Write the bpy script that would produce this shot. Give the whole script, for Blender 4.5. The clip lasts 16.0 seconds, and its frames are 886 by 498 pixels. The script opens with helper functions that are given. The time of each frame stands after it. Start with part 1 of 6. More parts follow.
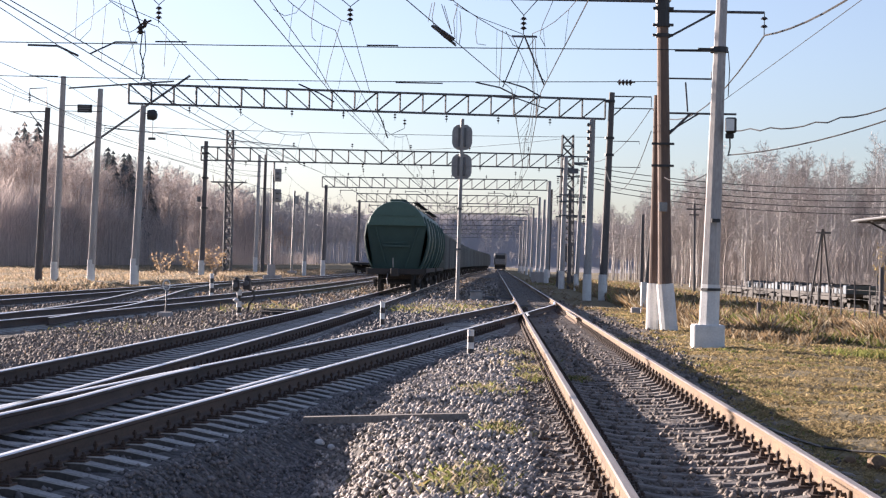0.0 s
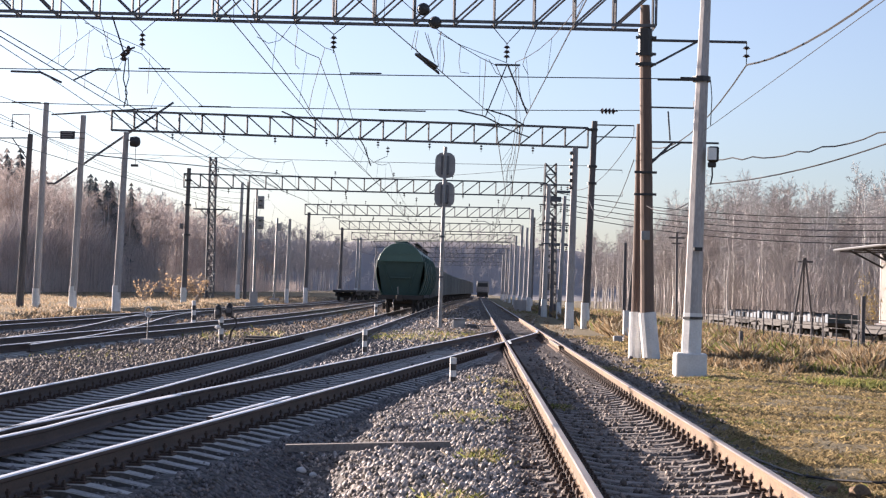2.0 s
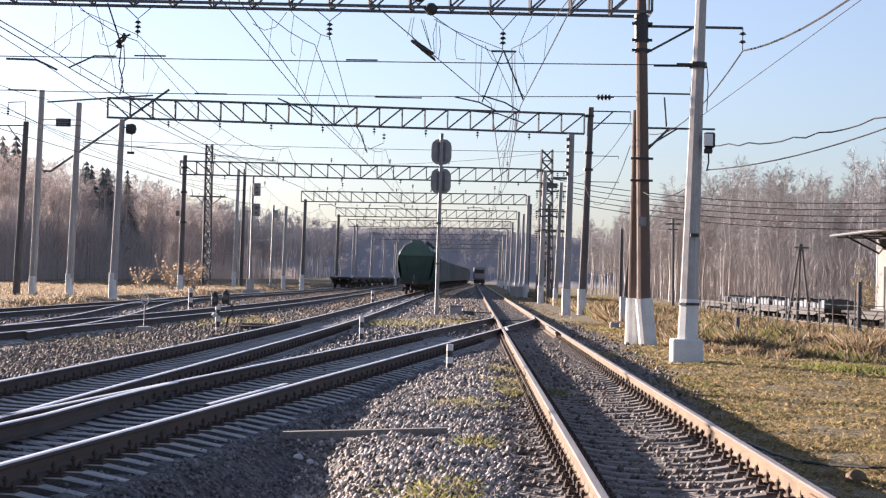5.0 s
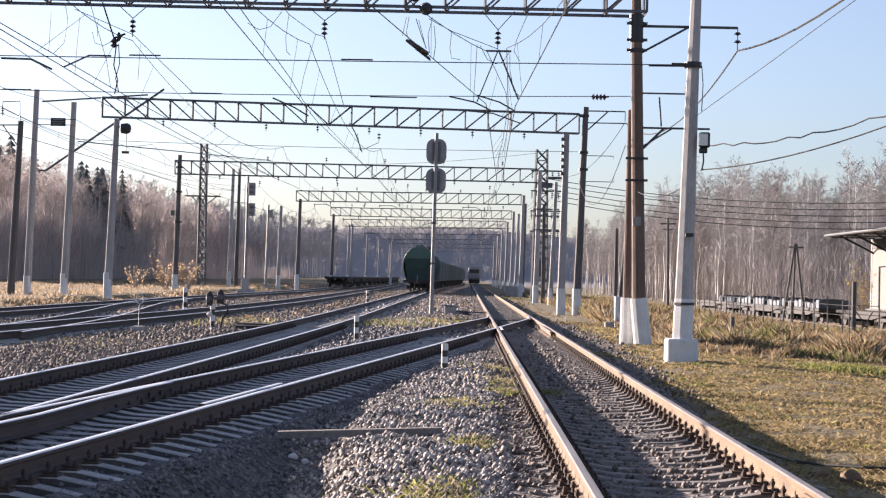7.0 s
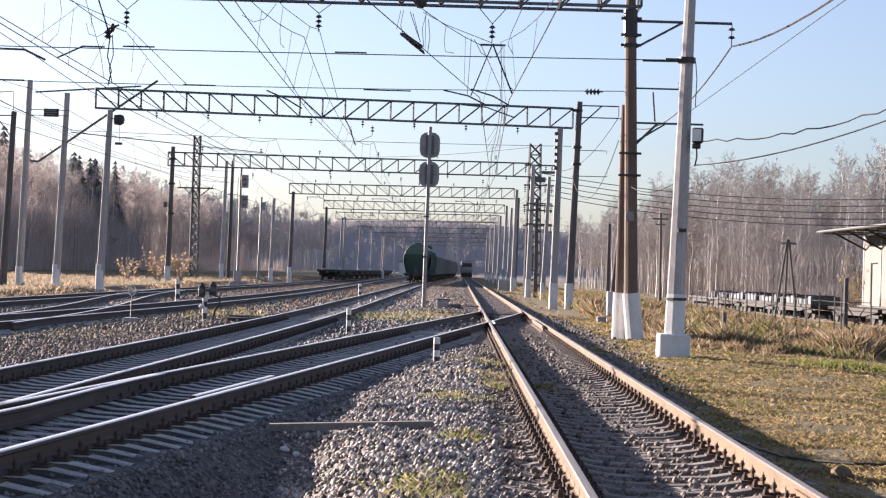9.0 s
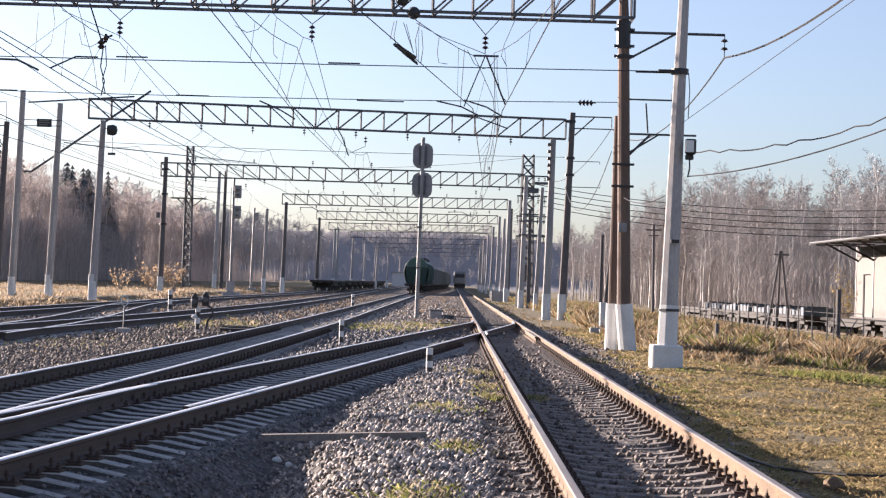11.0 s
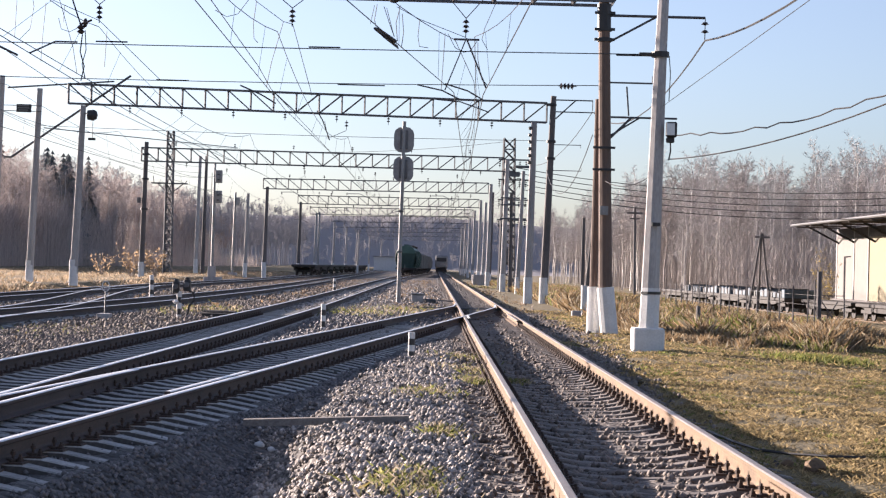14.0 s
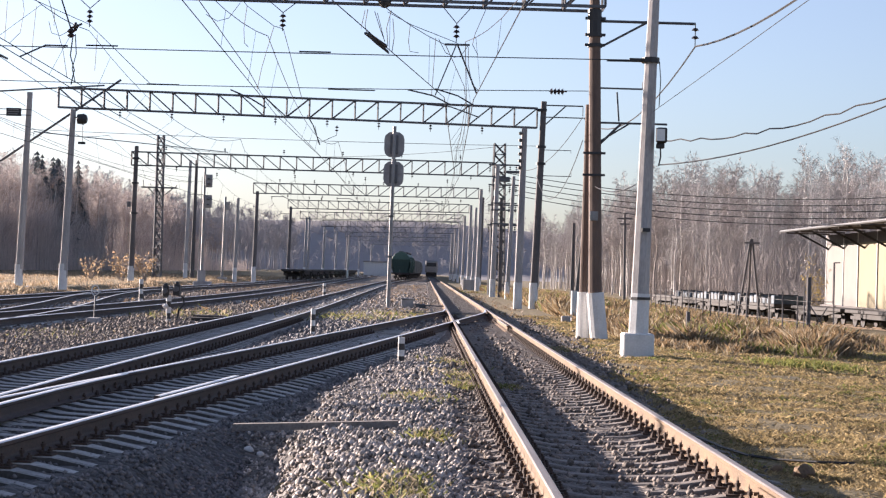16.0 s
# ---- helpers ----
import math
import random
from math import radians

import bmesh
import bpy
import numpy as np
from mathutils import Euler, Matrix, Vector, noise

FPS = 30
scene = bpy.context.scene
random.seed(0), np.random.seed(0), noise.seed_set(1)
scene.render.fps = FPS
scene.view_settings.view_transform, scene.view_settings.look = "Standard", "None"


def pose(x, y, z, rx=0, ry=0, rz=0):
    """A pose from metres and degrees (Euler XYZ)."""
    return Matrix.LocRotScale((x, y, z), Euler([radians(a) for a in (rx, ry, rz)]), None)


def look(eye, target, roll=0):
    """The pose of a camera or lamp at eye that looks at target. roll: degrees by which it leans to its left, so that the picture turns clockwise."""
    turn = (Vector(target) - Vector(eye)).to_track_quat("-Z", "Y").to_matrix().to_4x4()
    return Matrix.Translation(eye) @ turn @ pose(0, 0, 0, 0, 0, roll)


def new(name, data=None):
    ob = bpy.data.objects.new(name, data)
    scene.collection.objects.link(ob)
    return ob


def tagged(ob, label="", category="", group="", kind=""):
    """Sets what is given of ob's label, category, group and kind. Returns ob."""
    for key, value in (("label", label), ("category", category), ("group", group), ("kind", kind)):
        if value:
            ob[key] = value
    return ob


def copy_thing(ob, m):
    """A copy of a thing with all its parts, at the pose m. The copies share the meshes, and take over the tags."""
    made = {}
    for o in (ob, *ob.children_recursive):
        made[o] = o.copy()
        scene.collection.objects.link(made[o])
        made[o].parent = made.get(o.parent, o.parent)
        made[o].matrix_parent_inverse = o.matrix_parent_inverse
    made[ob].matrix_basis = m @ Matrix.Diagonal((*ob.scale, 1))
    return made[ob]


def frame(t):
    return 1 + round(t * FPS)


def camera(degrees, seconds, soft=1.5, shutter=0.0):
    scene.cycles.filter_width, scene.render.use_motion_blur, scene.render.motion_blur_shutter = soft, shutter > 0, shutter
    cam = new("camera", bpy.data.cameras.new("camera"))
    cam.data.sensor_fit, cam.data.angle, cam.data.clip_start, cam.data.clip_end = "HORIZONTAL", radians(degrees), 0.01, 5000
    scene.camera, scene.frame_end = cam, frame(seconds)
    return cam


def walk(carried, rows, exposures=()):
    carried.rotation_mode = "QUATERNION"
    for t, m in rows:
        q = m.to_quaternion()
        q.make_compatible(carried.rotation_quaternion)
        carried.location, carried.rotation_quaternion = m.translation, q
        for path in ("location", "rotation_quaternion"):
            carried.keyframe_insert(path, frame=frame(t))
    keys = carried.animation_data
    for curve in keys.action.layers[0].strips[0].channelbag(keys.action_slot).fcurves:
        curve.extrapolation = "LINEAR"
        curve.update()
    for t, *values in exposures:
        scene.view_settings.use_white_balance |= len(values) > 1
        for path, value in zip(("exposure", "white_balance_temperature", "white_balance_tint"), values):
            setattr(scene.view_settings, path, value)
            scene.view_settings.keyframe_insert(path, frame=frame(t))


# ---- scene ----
cam = camera(28.39, 16.0, soft=1.25)
walk(cam, [
    (0, pose(0, 0, 1.64, 90.437, -1.217, 1.642)),
    (0.5, pose(0, 0, 1.64, 90.682, -1.212, 1.406)),
    (1, pose(0, 0, 1.64, 90.968, -1.279, 1.199)),
    (1.5, pose(0, 0, 1.64, 91.213, -1.355, 1.078)),
    (2, pose(0, 0, 1.64, 91.359, -1.390, 1.072)),
    (2.5, pose(0, 0, 1.64, 91.368, -1.432, 1.025)),
    (3, pose(0, 0, 1.64, 91.234, -1.425, 0.904)),
    (3.5, pose(0, 0, 1.64, 91.028, -1.343, 0.896)),
    (4, pose(0, 0, 1.64, 90.864, -1.296, 1.013)),
    (6.5, pose(0, 0, 1.64, 91.039, -1.214, 0.820)),
    (7, pose(0, 0, 1.64, 90.919, -1.269, 0.795)),
    (7.5, pose(0, 0, 1.64, 90.737, -1.355, 0.803)),
    (8, pose(0, 0, 1.64, 90.618, -1.526, 0.774)),
    (8.5, pose(0, 0, 1.64, 90.629, -1.682, 0.667)),
    (9, pose(0, 0, 1.64, 90.717, -1.671, 0.551)),
    (11.5, pose(0, 0, 1.64, 91.097, -1.695, 0.257)),
    (12, pose(0, 0, 1.64, 90.999, -1.529, 0.137)),
    (12.5, pose(0, 0, 1.64, 90.792, -1.401, -0.006)),
    (13, pose(0, 0, 1.64, 90.598, -1.395, -0.120)),
    (13.5, pose(0, 0, 1.64, 90.516, -1.390, -0.195)),
    (14, pose(0, 0, 1.64, 90.566, -1.478, -0.281)),
    (14.5, pose(0, 0, 1.64, 90.600, -1.560, -0.393)),
    (15, pose(0, 0, 1.64, 90.584, -1.567, -0.465)),
    (15.5, pose(0, 0, 1.64, 90.622, -1.627, -0.538)),
    (16, pose(0, 0, 1.64, 90.738, -1.623, -0.610)),
], exposures=[(0, 1.86, 6250, 22), (16, 1.86, 6250, 22)])

# ---- world, sun ----
SUN_AZ, SUN_EL = 52.0, 12.5            # degrees left of the line ahead, above the horizon
world = bpy.data.worlds.new("world")
scene.world = world
world.use_nodes = True
wn = world.node_tree.nodes
sky = wn.new("ShaderNodeTexSky")
sky.sky_type = 'NISHITA'
sky.sun_disc = False
sky.sun_elevation = radians(SUN_EL)
sky.sun_rotation = radians(-SUN_AZ)
sky.air_density, sky.dust_density, sky.ozone_density = 1.0, 1.0, 3.7
wn["Background"].inputs[1].default_value = 0.058
haze = wn.new("ShaderNodeHueSaturation")              # thin autumn haze pales the sky
haze.inputs["Saturation"].default_value = 0.74
world.node_tree.links.new(sky.outputs[0], haze.inputs["Color"])
world.node_tree.links.new(haze.outputs[0], wn["Background"].inputs[0])
sun = new("sun", bpy.data.lights.new("sun", 'SUN'))
sun.data.energy, sun.data.angle, sun.data.color = 5.0, radians(0.6), (1.0, 0.88, 0.72)
a_, e_ = radians(SUN_AZ), radians(SUN_EL)
sun.matrix_world = look((0, 0, 60), (math.sin(a_) * math.cos(e_), -math.cos(a_) * math.cos(e_), 60 - math.sin(e_)))

# ---- materials ----
def mat(name, col, col2=None, rough=0.8, metal=0.0, scale=6.0, fine=60.0, bump=0.3, amount=0.5, rand=0.0, stretch=(1, 1, 1), depth=0.02, island=False, thin=0.0):
    """Two colours mixed by a broad and a fine noise, with relief; rand: brightness change from object to object."""
    m = bpy.data.materials.new(name)
    m.use_nodes = True
    nt = m.node_tree
    n, l = nt.nodes, nt.links
    b = n["Principled BSDF"]
    col2 = col2 or tuple(c * 0.6 for c in col)
    tc = n.new("ShaderNodeTexCoord")
    mp = n.new("ShaderNodeMapping")
    mp.inputs["Scale"].default_value = stretch
    l.new(tc.outputs["Object"], mp.inputs[0])
    n1, n2 = n.new("ShaderNodeTexNoise"), n.new("ShaderNodeTexNoise")
    for k, s in ((n1, scale), (n2, fine)):
        k.inputs["Scale"].default_value, k.inputs["Detail"].default_value = s, 5.0
        l.new(mp.outputs[0], k.inputs["Vector"])
    add = n.new("ShaderNodeMath")
    add.operation = 'ADD'
    l.new(n1.outputs[0], add.inputs[0])
    l.new(n2.outputs[0], add.inputs[1])
    rng_ = n.new("ShaderNodeMapRange")
    rng_.inputs["From Min"].default_value, rng_.inputs["From Max"].default_value = 1.0 - amount * 0.5, 1.0 + amount * 0.5
    l.new(add.outputs[0], rng_.inputs["Value"])
    mix = n.new("ShaderNodeMix")
    mix.data_type = 'RGBA'
    mix.inputs[6].default_value, mix.inputs[7].default_value = (*col, 1), (*col2, 1)
    l.new(rng_.outputs[0], mix.inputs[0])
    out = mix.outputs[2]
    if rand:
        src = n.new("ShaderNodeNewGeometry").outputs["Random Per Island"] if island else n.new("ShaderNodeObjectInfo").outputs["Random"]
        mr = n.new("ShaderNodeMapRange")
        mr.inputs["To Min"].default_value, mr.inputs["To Max"].default_value = 1 - rand, 1 + rand
        l.new(src, mr.inputs["Value"])
        hsv = n.new("ShaderNodeHueSaturation")
        l.new(mr.outputs[0], hsv.inputs["Value"])
        l.new(out, hsv.inputs["Color"])
        out = hsv.outputs[0]
    l.new(out, b.inputs["Base Color"])
    b.inputs["Roughness"].default_value, b.inputs["Metallic"].default_value = rough, metal
    if thin:
        tr = n.new("ShaderNodeBsdfTranslucent")
        ms = n.new("ShaderNodeMixShader")
        ms.inputs[0].default_value = thin
        l.new(out, tr.inputs["Color"])
        l.new(b.outputs[0], ms.inputs[1])
        l.new(tr.outputs[0], ms.inputs[2])
        l.new(ms.outputs[0], n["Material Output"].inputs[0])
    if bump:
        bp = n.new("ShaderNodeBump")
        bp.inputs["Strength"].default_value, bp.inputs["Distance"].default_value = bump, depth
        l.new(add.outputs[0], bp.inputs["Height"])
        l.new(bp.outputs[0], b.inputs["Normal"])
    return m


def ballast_mat(name, cols, scale):
    """Crushed stone: cells of several greys, with relief."""
    m = bpy.data.materials.new(name)
    m.use_nodes = True
    n, l = m.node_tree.nodes, m.node_tree.links
    b = n["Principled BSDF"]
    tc = n.new("ShaderNodeTexCoord")
    v = n.new("ShaderNodeTexVoronoi")
    v.inputs["Scale"].default_value = scale
    l.new(tc.outputs["Object"], v.inputs["Vector"])
    sep = n.new("ShaderNodeSeparateColor")
    l.new(v.outputs["Color"], sep.inputs[0])
    ramp = n.new("ShaderNodeValToRGB")
    ramp.color_ramp.interpolation = 'CONSTANT'
    e = ramp.color_ramp.elements
    e[0].color, e[1].color, e[1].position = (*cols[0], 1), (*cols[1], 1), 0.3
    for i, c in enumerate(cols[2:]):
        e.new(0.5 + 0.5 * i / max(1, len(cols) - 2)).color = (*c, 1)
    l.new(sep.outputs[0], ramp.inputs[0])
    big = n.new("ShaderNodeTexNoise")
    big.inputs["Scale"].default_value, big.inputs["Detail"].default_value = 0.6, 9
    l.new(tc.outputs["Object"], big.inputs["Vector"])
    mr = n.new("ShaderNodeMapRange")
    mr.inputs["From Min"].default_value, mr.inputs["From Max"].default_value = 0.3, 0.7
    mr.inputs["To Min"].default_value, mr.inputs["To Max"].default_value = 0.5, 1.35
    l.new(big.outputs[0], mr.inputs["Value"])
    hsv = n.new("ShaderNodeHueSaturation")
    l.new(ramp.outputs[0], hsv.inputs["Color"])
    l.new(mr.outputs[0], hsv.inputs["Value"])
    l.new(hsv.outputs[0], b.inputs["Base Color"])
    bp = n.new("ShaderNodeBump")
    bp.inputs["Strength"].default_value, bp.inputs["Distance"].default_value, bp.invert = 0.9, 0.03, True
    l.new(v.outputs["Distance"], bp.inputs["Height"])
    l.new(bp.outputs[0], b.inputs["Normal"])
    b.inputs["Roughness"].default_value = 0.85
    return m


# bed kept darker than the loose stones: shade of their gaps in colour
M_BALLAST = ballast_mat("ballast", [(0.08, 0.066, 0.055), (0.13, 0.108, 0.09), (0.10, 0.088, 0.08), (0.17, 0.148, 0.13)], 16)
# oil in the track bed; in the gutter this darkness paints its shade
M_OILY_SHADED = ballast_mat("oily_shaded_ballast", [(0.06, 0.055, 0.05), (0.095, 0.088, 0.082), (0.075, 0.07, 0.07), (0.13, 0.12, 0.11)], 16)
M_STONE = mat("crushed_stone", (0.43, 0.378, 0.335), (0.125, 0.108, 0.096), 0.8, scale=9, fine=70, bump=0.3, rand=0.75, island=True)
M_STONE_E = mat("crushed_stone_earthy", (0.22, 0.18, 0.15), (0.11, 0.09, 0.075), 0.85, scale=9, fine=70, bump=0.3, rand=0.5, island=True)
# left wood: bark lightened to carry the haze in its colour
M_HAZE = mat("haze_paled_branches", (0.50, 0.435, 0.405), (0.36, 0.31, 0.29), 0.95, scale=2, fine=20, bump=0, rand=0.35, island=True, thin=0.4)
M_EARTHY = ballast_mat("earthy_ballast", [(0.075, 0.06, 0.05), (0.12, 0.098, 0.082), (0.095, 0.08, 0.07), (0.19, 0.16, 0.135)], 18)
# stones for the oily bed, also darkening the gutter in place of shade
M_STONE_D = mat("crushed_stone_oily_shaded", (0.19, 0.175, 0.17), (0.11, 0.10, 0.10), 0.75, scale=9, fine=70, bump=0.3, rand=0.45, island=True)
M_SOIL = mat("field", (0.20, 0.145, 0.065), (0.085, 0.07, 0.028), 0.95, scale=0.9, fine=11, bump=0.9, amount=0.8, depth=0.06)
M_RAILHEAD = mat("worn_steel", (0.85, 0.84, 0.83), (0.70, 0.68, 0.66), 0.46, 0.6, scale=3, fine=40, bump=0.05, stretch=(4, 0.3, 4))
M_RAILHEAD_DULL = mat("dull_rail_top", (0.38, 0.325, 0.285), (0.25, 0.20, 0.17), 0.45, 0.55, scale=3, fine=40, bump=0.05, stretch=(4, 0.3, 4))
M_RUST = mat("rusty_rail", (0.195, 0.122, 0.066), (0.108, 0.07, 0.042), 0.85, 0.1, scale=4, fine=50, bump=0.25, stretch=(1, 0.4, 1), depth=0.004)
M_RUST_D = mat("dark_rail", (0.085, 0.06, 0.05), (0.05, 0.04, 0.036), 0.75, 0.2, scale=4, fine=50, bump=0.25, stretch=(1, 0.4, 1), depth=0.004)
M_SLEEPER = mat("sleeper_concrete", (0.23, 0.20, 0.175), (0.12, 0.10, 0.088), 0.85, scale=5, fine=40, bump=0.3, rand=0.22, depth=0.006)
# dark copy of the concrete: shade on the sleepers' sides, put into colour
M_SLEEPER_SHADE = mat("sleeper_concrete_shade", (0.085, 0.078, 0.072), (0.05, 0.045, 0.042), 0.7, scale=5, fine=40, bump=0.3, rand=0.2, depth=0.006)
M_SLEEPER_D = mat("sleeper_concrete_pale", (0.42, 0.405, 0.385), (0.25, 0.24, 0.225), 0.8, scale=5, fine=40, bump=0.3, rand=0.2, depth=0.006)
M_BOLT = mat("rusty_fastening", (0.085, 0.055, 0.04), (0.05, 0.035, 0.03), 0.8, 0.2, scale=20, fine=90, bump=0.2)
M_CONC = mat("pole_concrete", (0.42, 0.395, 0.38), (0.27, 0.255, 0.245), 0.85, scale=2.2, fine=30, bump=0.2, rand=0.12, stretch=(1, 1, 0.25), depth=0.006)
M_CONC_D = mat("weathered_pole", (0.14, 0.125, 0.12), (0.08, 0.072, 0.07), 0.85, scale=2.2, fine=30, bump=0.2, rand=0.15, stretch=(1, 1, 0.25), depth=0.006)
M_CONC_B = mat("rust_stained_pole", (0.18, 0.12, 0.09), (0.10, 0.07, 0.056), 0.85, scale=1.6, fine=26, bump=0.25, stretch=(1.5, 1.5, 0.2), amount=0.7, depth=0.006)
M_WHITE = mat("white_limewash", (0.74, 0.73, 0.71), (0.50, 0.49, 0.47), 0.85, scale=3, fine=22, bump=0.25, amount=0.9, depth=0.006)
M_STEEL = mat("grey_painted_steel", (0.13, 0.135, 0.145), (0.08, 0.075, 0.075), 0.55, 0.3, scale=3, fine=30, bump=0.1)
M_ALU = mat("silver_paint_steel", (0.30, 0.295, 0.29), (0.19, 0.185, 0.18), 0.5, 0.4, scale=3, fine=30, bump=0.1)
M_GREYP = mat("grey_back_plate", (0.36, 0.35, 0.34), (0.24, 0.23, 0.225), 0.6, 0.2, scale=3, fine=30, bump=0.1)
M_BLACK = mat("black_paint", (0.022, 0.022, 0.024), (0.035, 0.032, 0.03), 0.55, 0.0, scale=4, fine=40, bump=0.1)
M_WIRE = mat("weathered_wire", (0.06, 0.058, 0.058), (0.035, 0.033, 0.033), 0.6, 0.4, scale=4, fine=40, bump=0)
M_INS = mat("insulator_glaze", (0.05, 0.03, 0.025), (0.03, 0.025, 0.02), 0.25, 0.0, scale=6, fine=40, bump=0)
M_GREEN = mat("green_wagon_paint", (0.065, 0.135, 0.105), (0.05, 0.10, 0.083), 0.5, 0.0, scale=1.2, fine=18, bump=0.08, amount=0.8, rand=0.35, stretch=(1, 1, 0.4))
M_GREEN_D = mat("dark_green_paint", (0.04, 0.085, 0.072), (0.028, 0.058, 0.052), 0.65, 0.0, scale=1.5, fine=18, bump=0.1, amount=0.8)
M_GRIME = mat("grimy_underframe", (0.03, 0.028, 0.027), (0.05, 0.042, 0.036), 0.8, 0.1, scale=3, fine=30, bump=0.2)
M_CREAM = mat("cream_wall", (0.25, 0.21, 0.13), (0.20, 0.168, 0.11), 0.85, scale=0.7, fine=14, bump=0.1, amount=0.9)
M_PALE = mat("pale_wall", (0.205, 0.19, 0.17), (0.16, 0.15, 0.135), 0.85, scale=0.9, fine=14, bump=0.1, amount=0.9)
M_ROOF = mat("dark_roof_sheet", (0.10, 0.075, 0.06), (0.06, 0.05, 0.045), 0.7, 0.1, scale=2, fine=20, bump=0.2)
M_LAMPGLASS = mat("floodlight_glass", (0.75, 0.75, 0.72), (0.6, 0.6, 0.6), 0.15, 0.0, bump=0)
M_BARK = mat("bare_wood_bark", (0.34, 0.30, 0.28), (0.215, 0.19, 0.18), 0.95, scale=2, fine=20, bump=0, rand=0.35, island=True)
# russet twigs, lightened so that the colour includes haze
M_BRUSH = mat("haze_paled_russet_brush", (0.62, 0.53, 0.48), (0.46, 0.39, 0.36), 0.95, scale=2, fine=20, bump=0, rand=0.3, island=True, thin=0.45)
M_BARK_R = mat("reddish_twigs", (0.42, 0.325, 0.27), (0.30, 0.23, 0.19), 0.95, scale=2, fine=20, bump=0, rand=0.35, island=True)
M_TWIG = mat("grey_birch_twigs", (0.45, 0.42, 0.405), (0.32, 0.30, 0.29), 0.95, scale=2, fine=20, bump=0, rand=0.3, island=True)
M_BIRCH = mat("birch_bark", (0.72, 0.68, 0.63), (0.36, 0.33, 0.31), 0.9, scale=1.5, fine=9, bump=0, rand=0.2, stretch=(1, 1, 1.5), island=True)
# needles greyed and lightened: haze over the firs is part of the colour
M_FIR = mat("haze_greyed_fir_needles", (0.17, 0.19, 0.195), (0.12, 0.135, 0.14), 0.9, scale=2, fine=20, bump=0, rand=0.4, island=True, thin=0.5)
# paled towards grey: the distance haze is painted into the base colour
M_FARWOOD = mat("far_woods_hazed", (0.34, 0.325, 0.34), (0.27, 0.26, 0.27), 0.95, scale=0.08, fine=0.9, bump=0, amount=0.9, stretch=(1, 1, 0.35))
M_PALE_STRAW = mat("bleached_grass", (0.47, 0.36, 0.255), (0.34, 0.26, 0.19), 0.9, scale=0.6, fine=9, bump=0, rand=0.4, island=True, thin=0.5)
M_STRAW = mat("dry_grass", (0.37, 0.305, 0.21), (0.26, 0.215, 0.145), 0.9, scale=0.6, fine=9, bump=0, rand=0.4, island=True, thin=0.5)
M_REED = mat("dry_russet_weeds", (0.27, 0.185, 0.10), (0.165, 0.115, 0.066), 0.9, scale=0.8, fine=9, bump=0, rand=0.4, island=True, thin=0.5)
M_GRASS = mat("green_grass", (0.19, 0.20, 0.055), (0.12, 0.13, 0.04), 0.85, scale=0.8, fine=9, bump=0, rand=0.4, island=True, thin=0.5)
M_YLEAF = mat("yellow_leaves", (0.40, 0.31, 0.13), (0.28, 0.21, 0.09), 0.85, scale=2, fine=9, bump=0, rand=0.35, island=True, thin=0.5)
M_TURF = mat("yellowed_turf", (0.36, 0.272, 0.14), (0.225, 0.172, 0.085), 0.9, scale=0.6, fine=9, bump=0, rand=0.45, island=True, thin=0.5)
M_TANLEAF = mat("tan_leaves", (0.47, 0.34, 0.21), (0.32, 0.22, 0.13), 0.85, scale=2, fine=9, bump=0, rand=0.35, island=True, thin=0.5)
# the hill's haze lies in this pale base colour, not in the air
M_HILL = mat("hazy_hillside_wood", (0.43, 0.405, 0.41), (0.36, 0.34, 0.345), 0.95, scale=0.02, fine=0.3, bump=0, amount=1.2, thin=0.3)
# weathered paint, raised in brightness to stand for haze over distant wagons
M_GONDOLA = mat("weathered_hazed_gondola_paint", (0.17, 0.18, 0.172), (0.11, 0.118, 0.112), 0.7, 0.0, scale=0.9, fine=14, bump=0.1, amount=0.9, rand=0.3)
M_BLUEWHITE = mat("pale_blue_steel", (0.085, 0.12, 0.155), (0.04, 0.055, 0.07), 0.6, 0.1, scale=2, fine=20, bump=0.1)

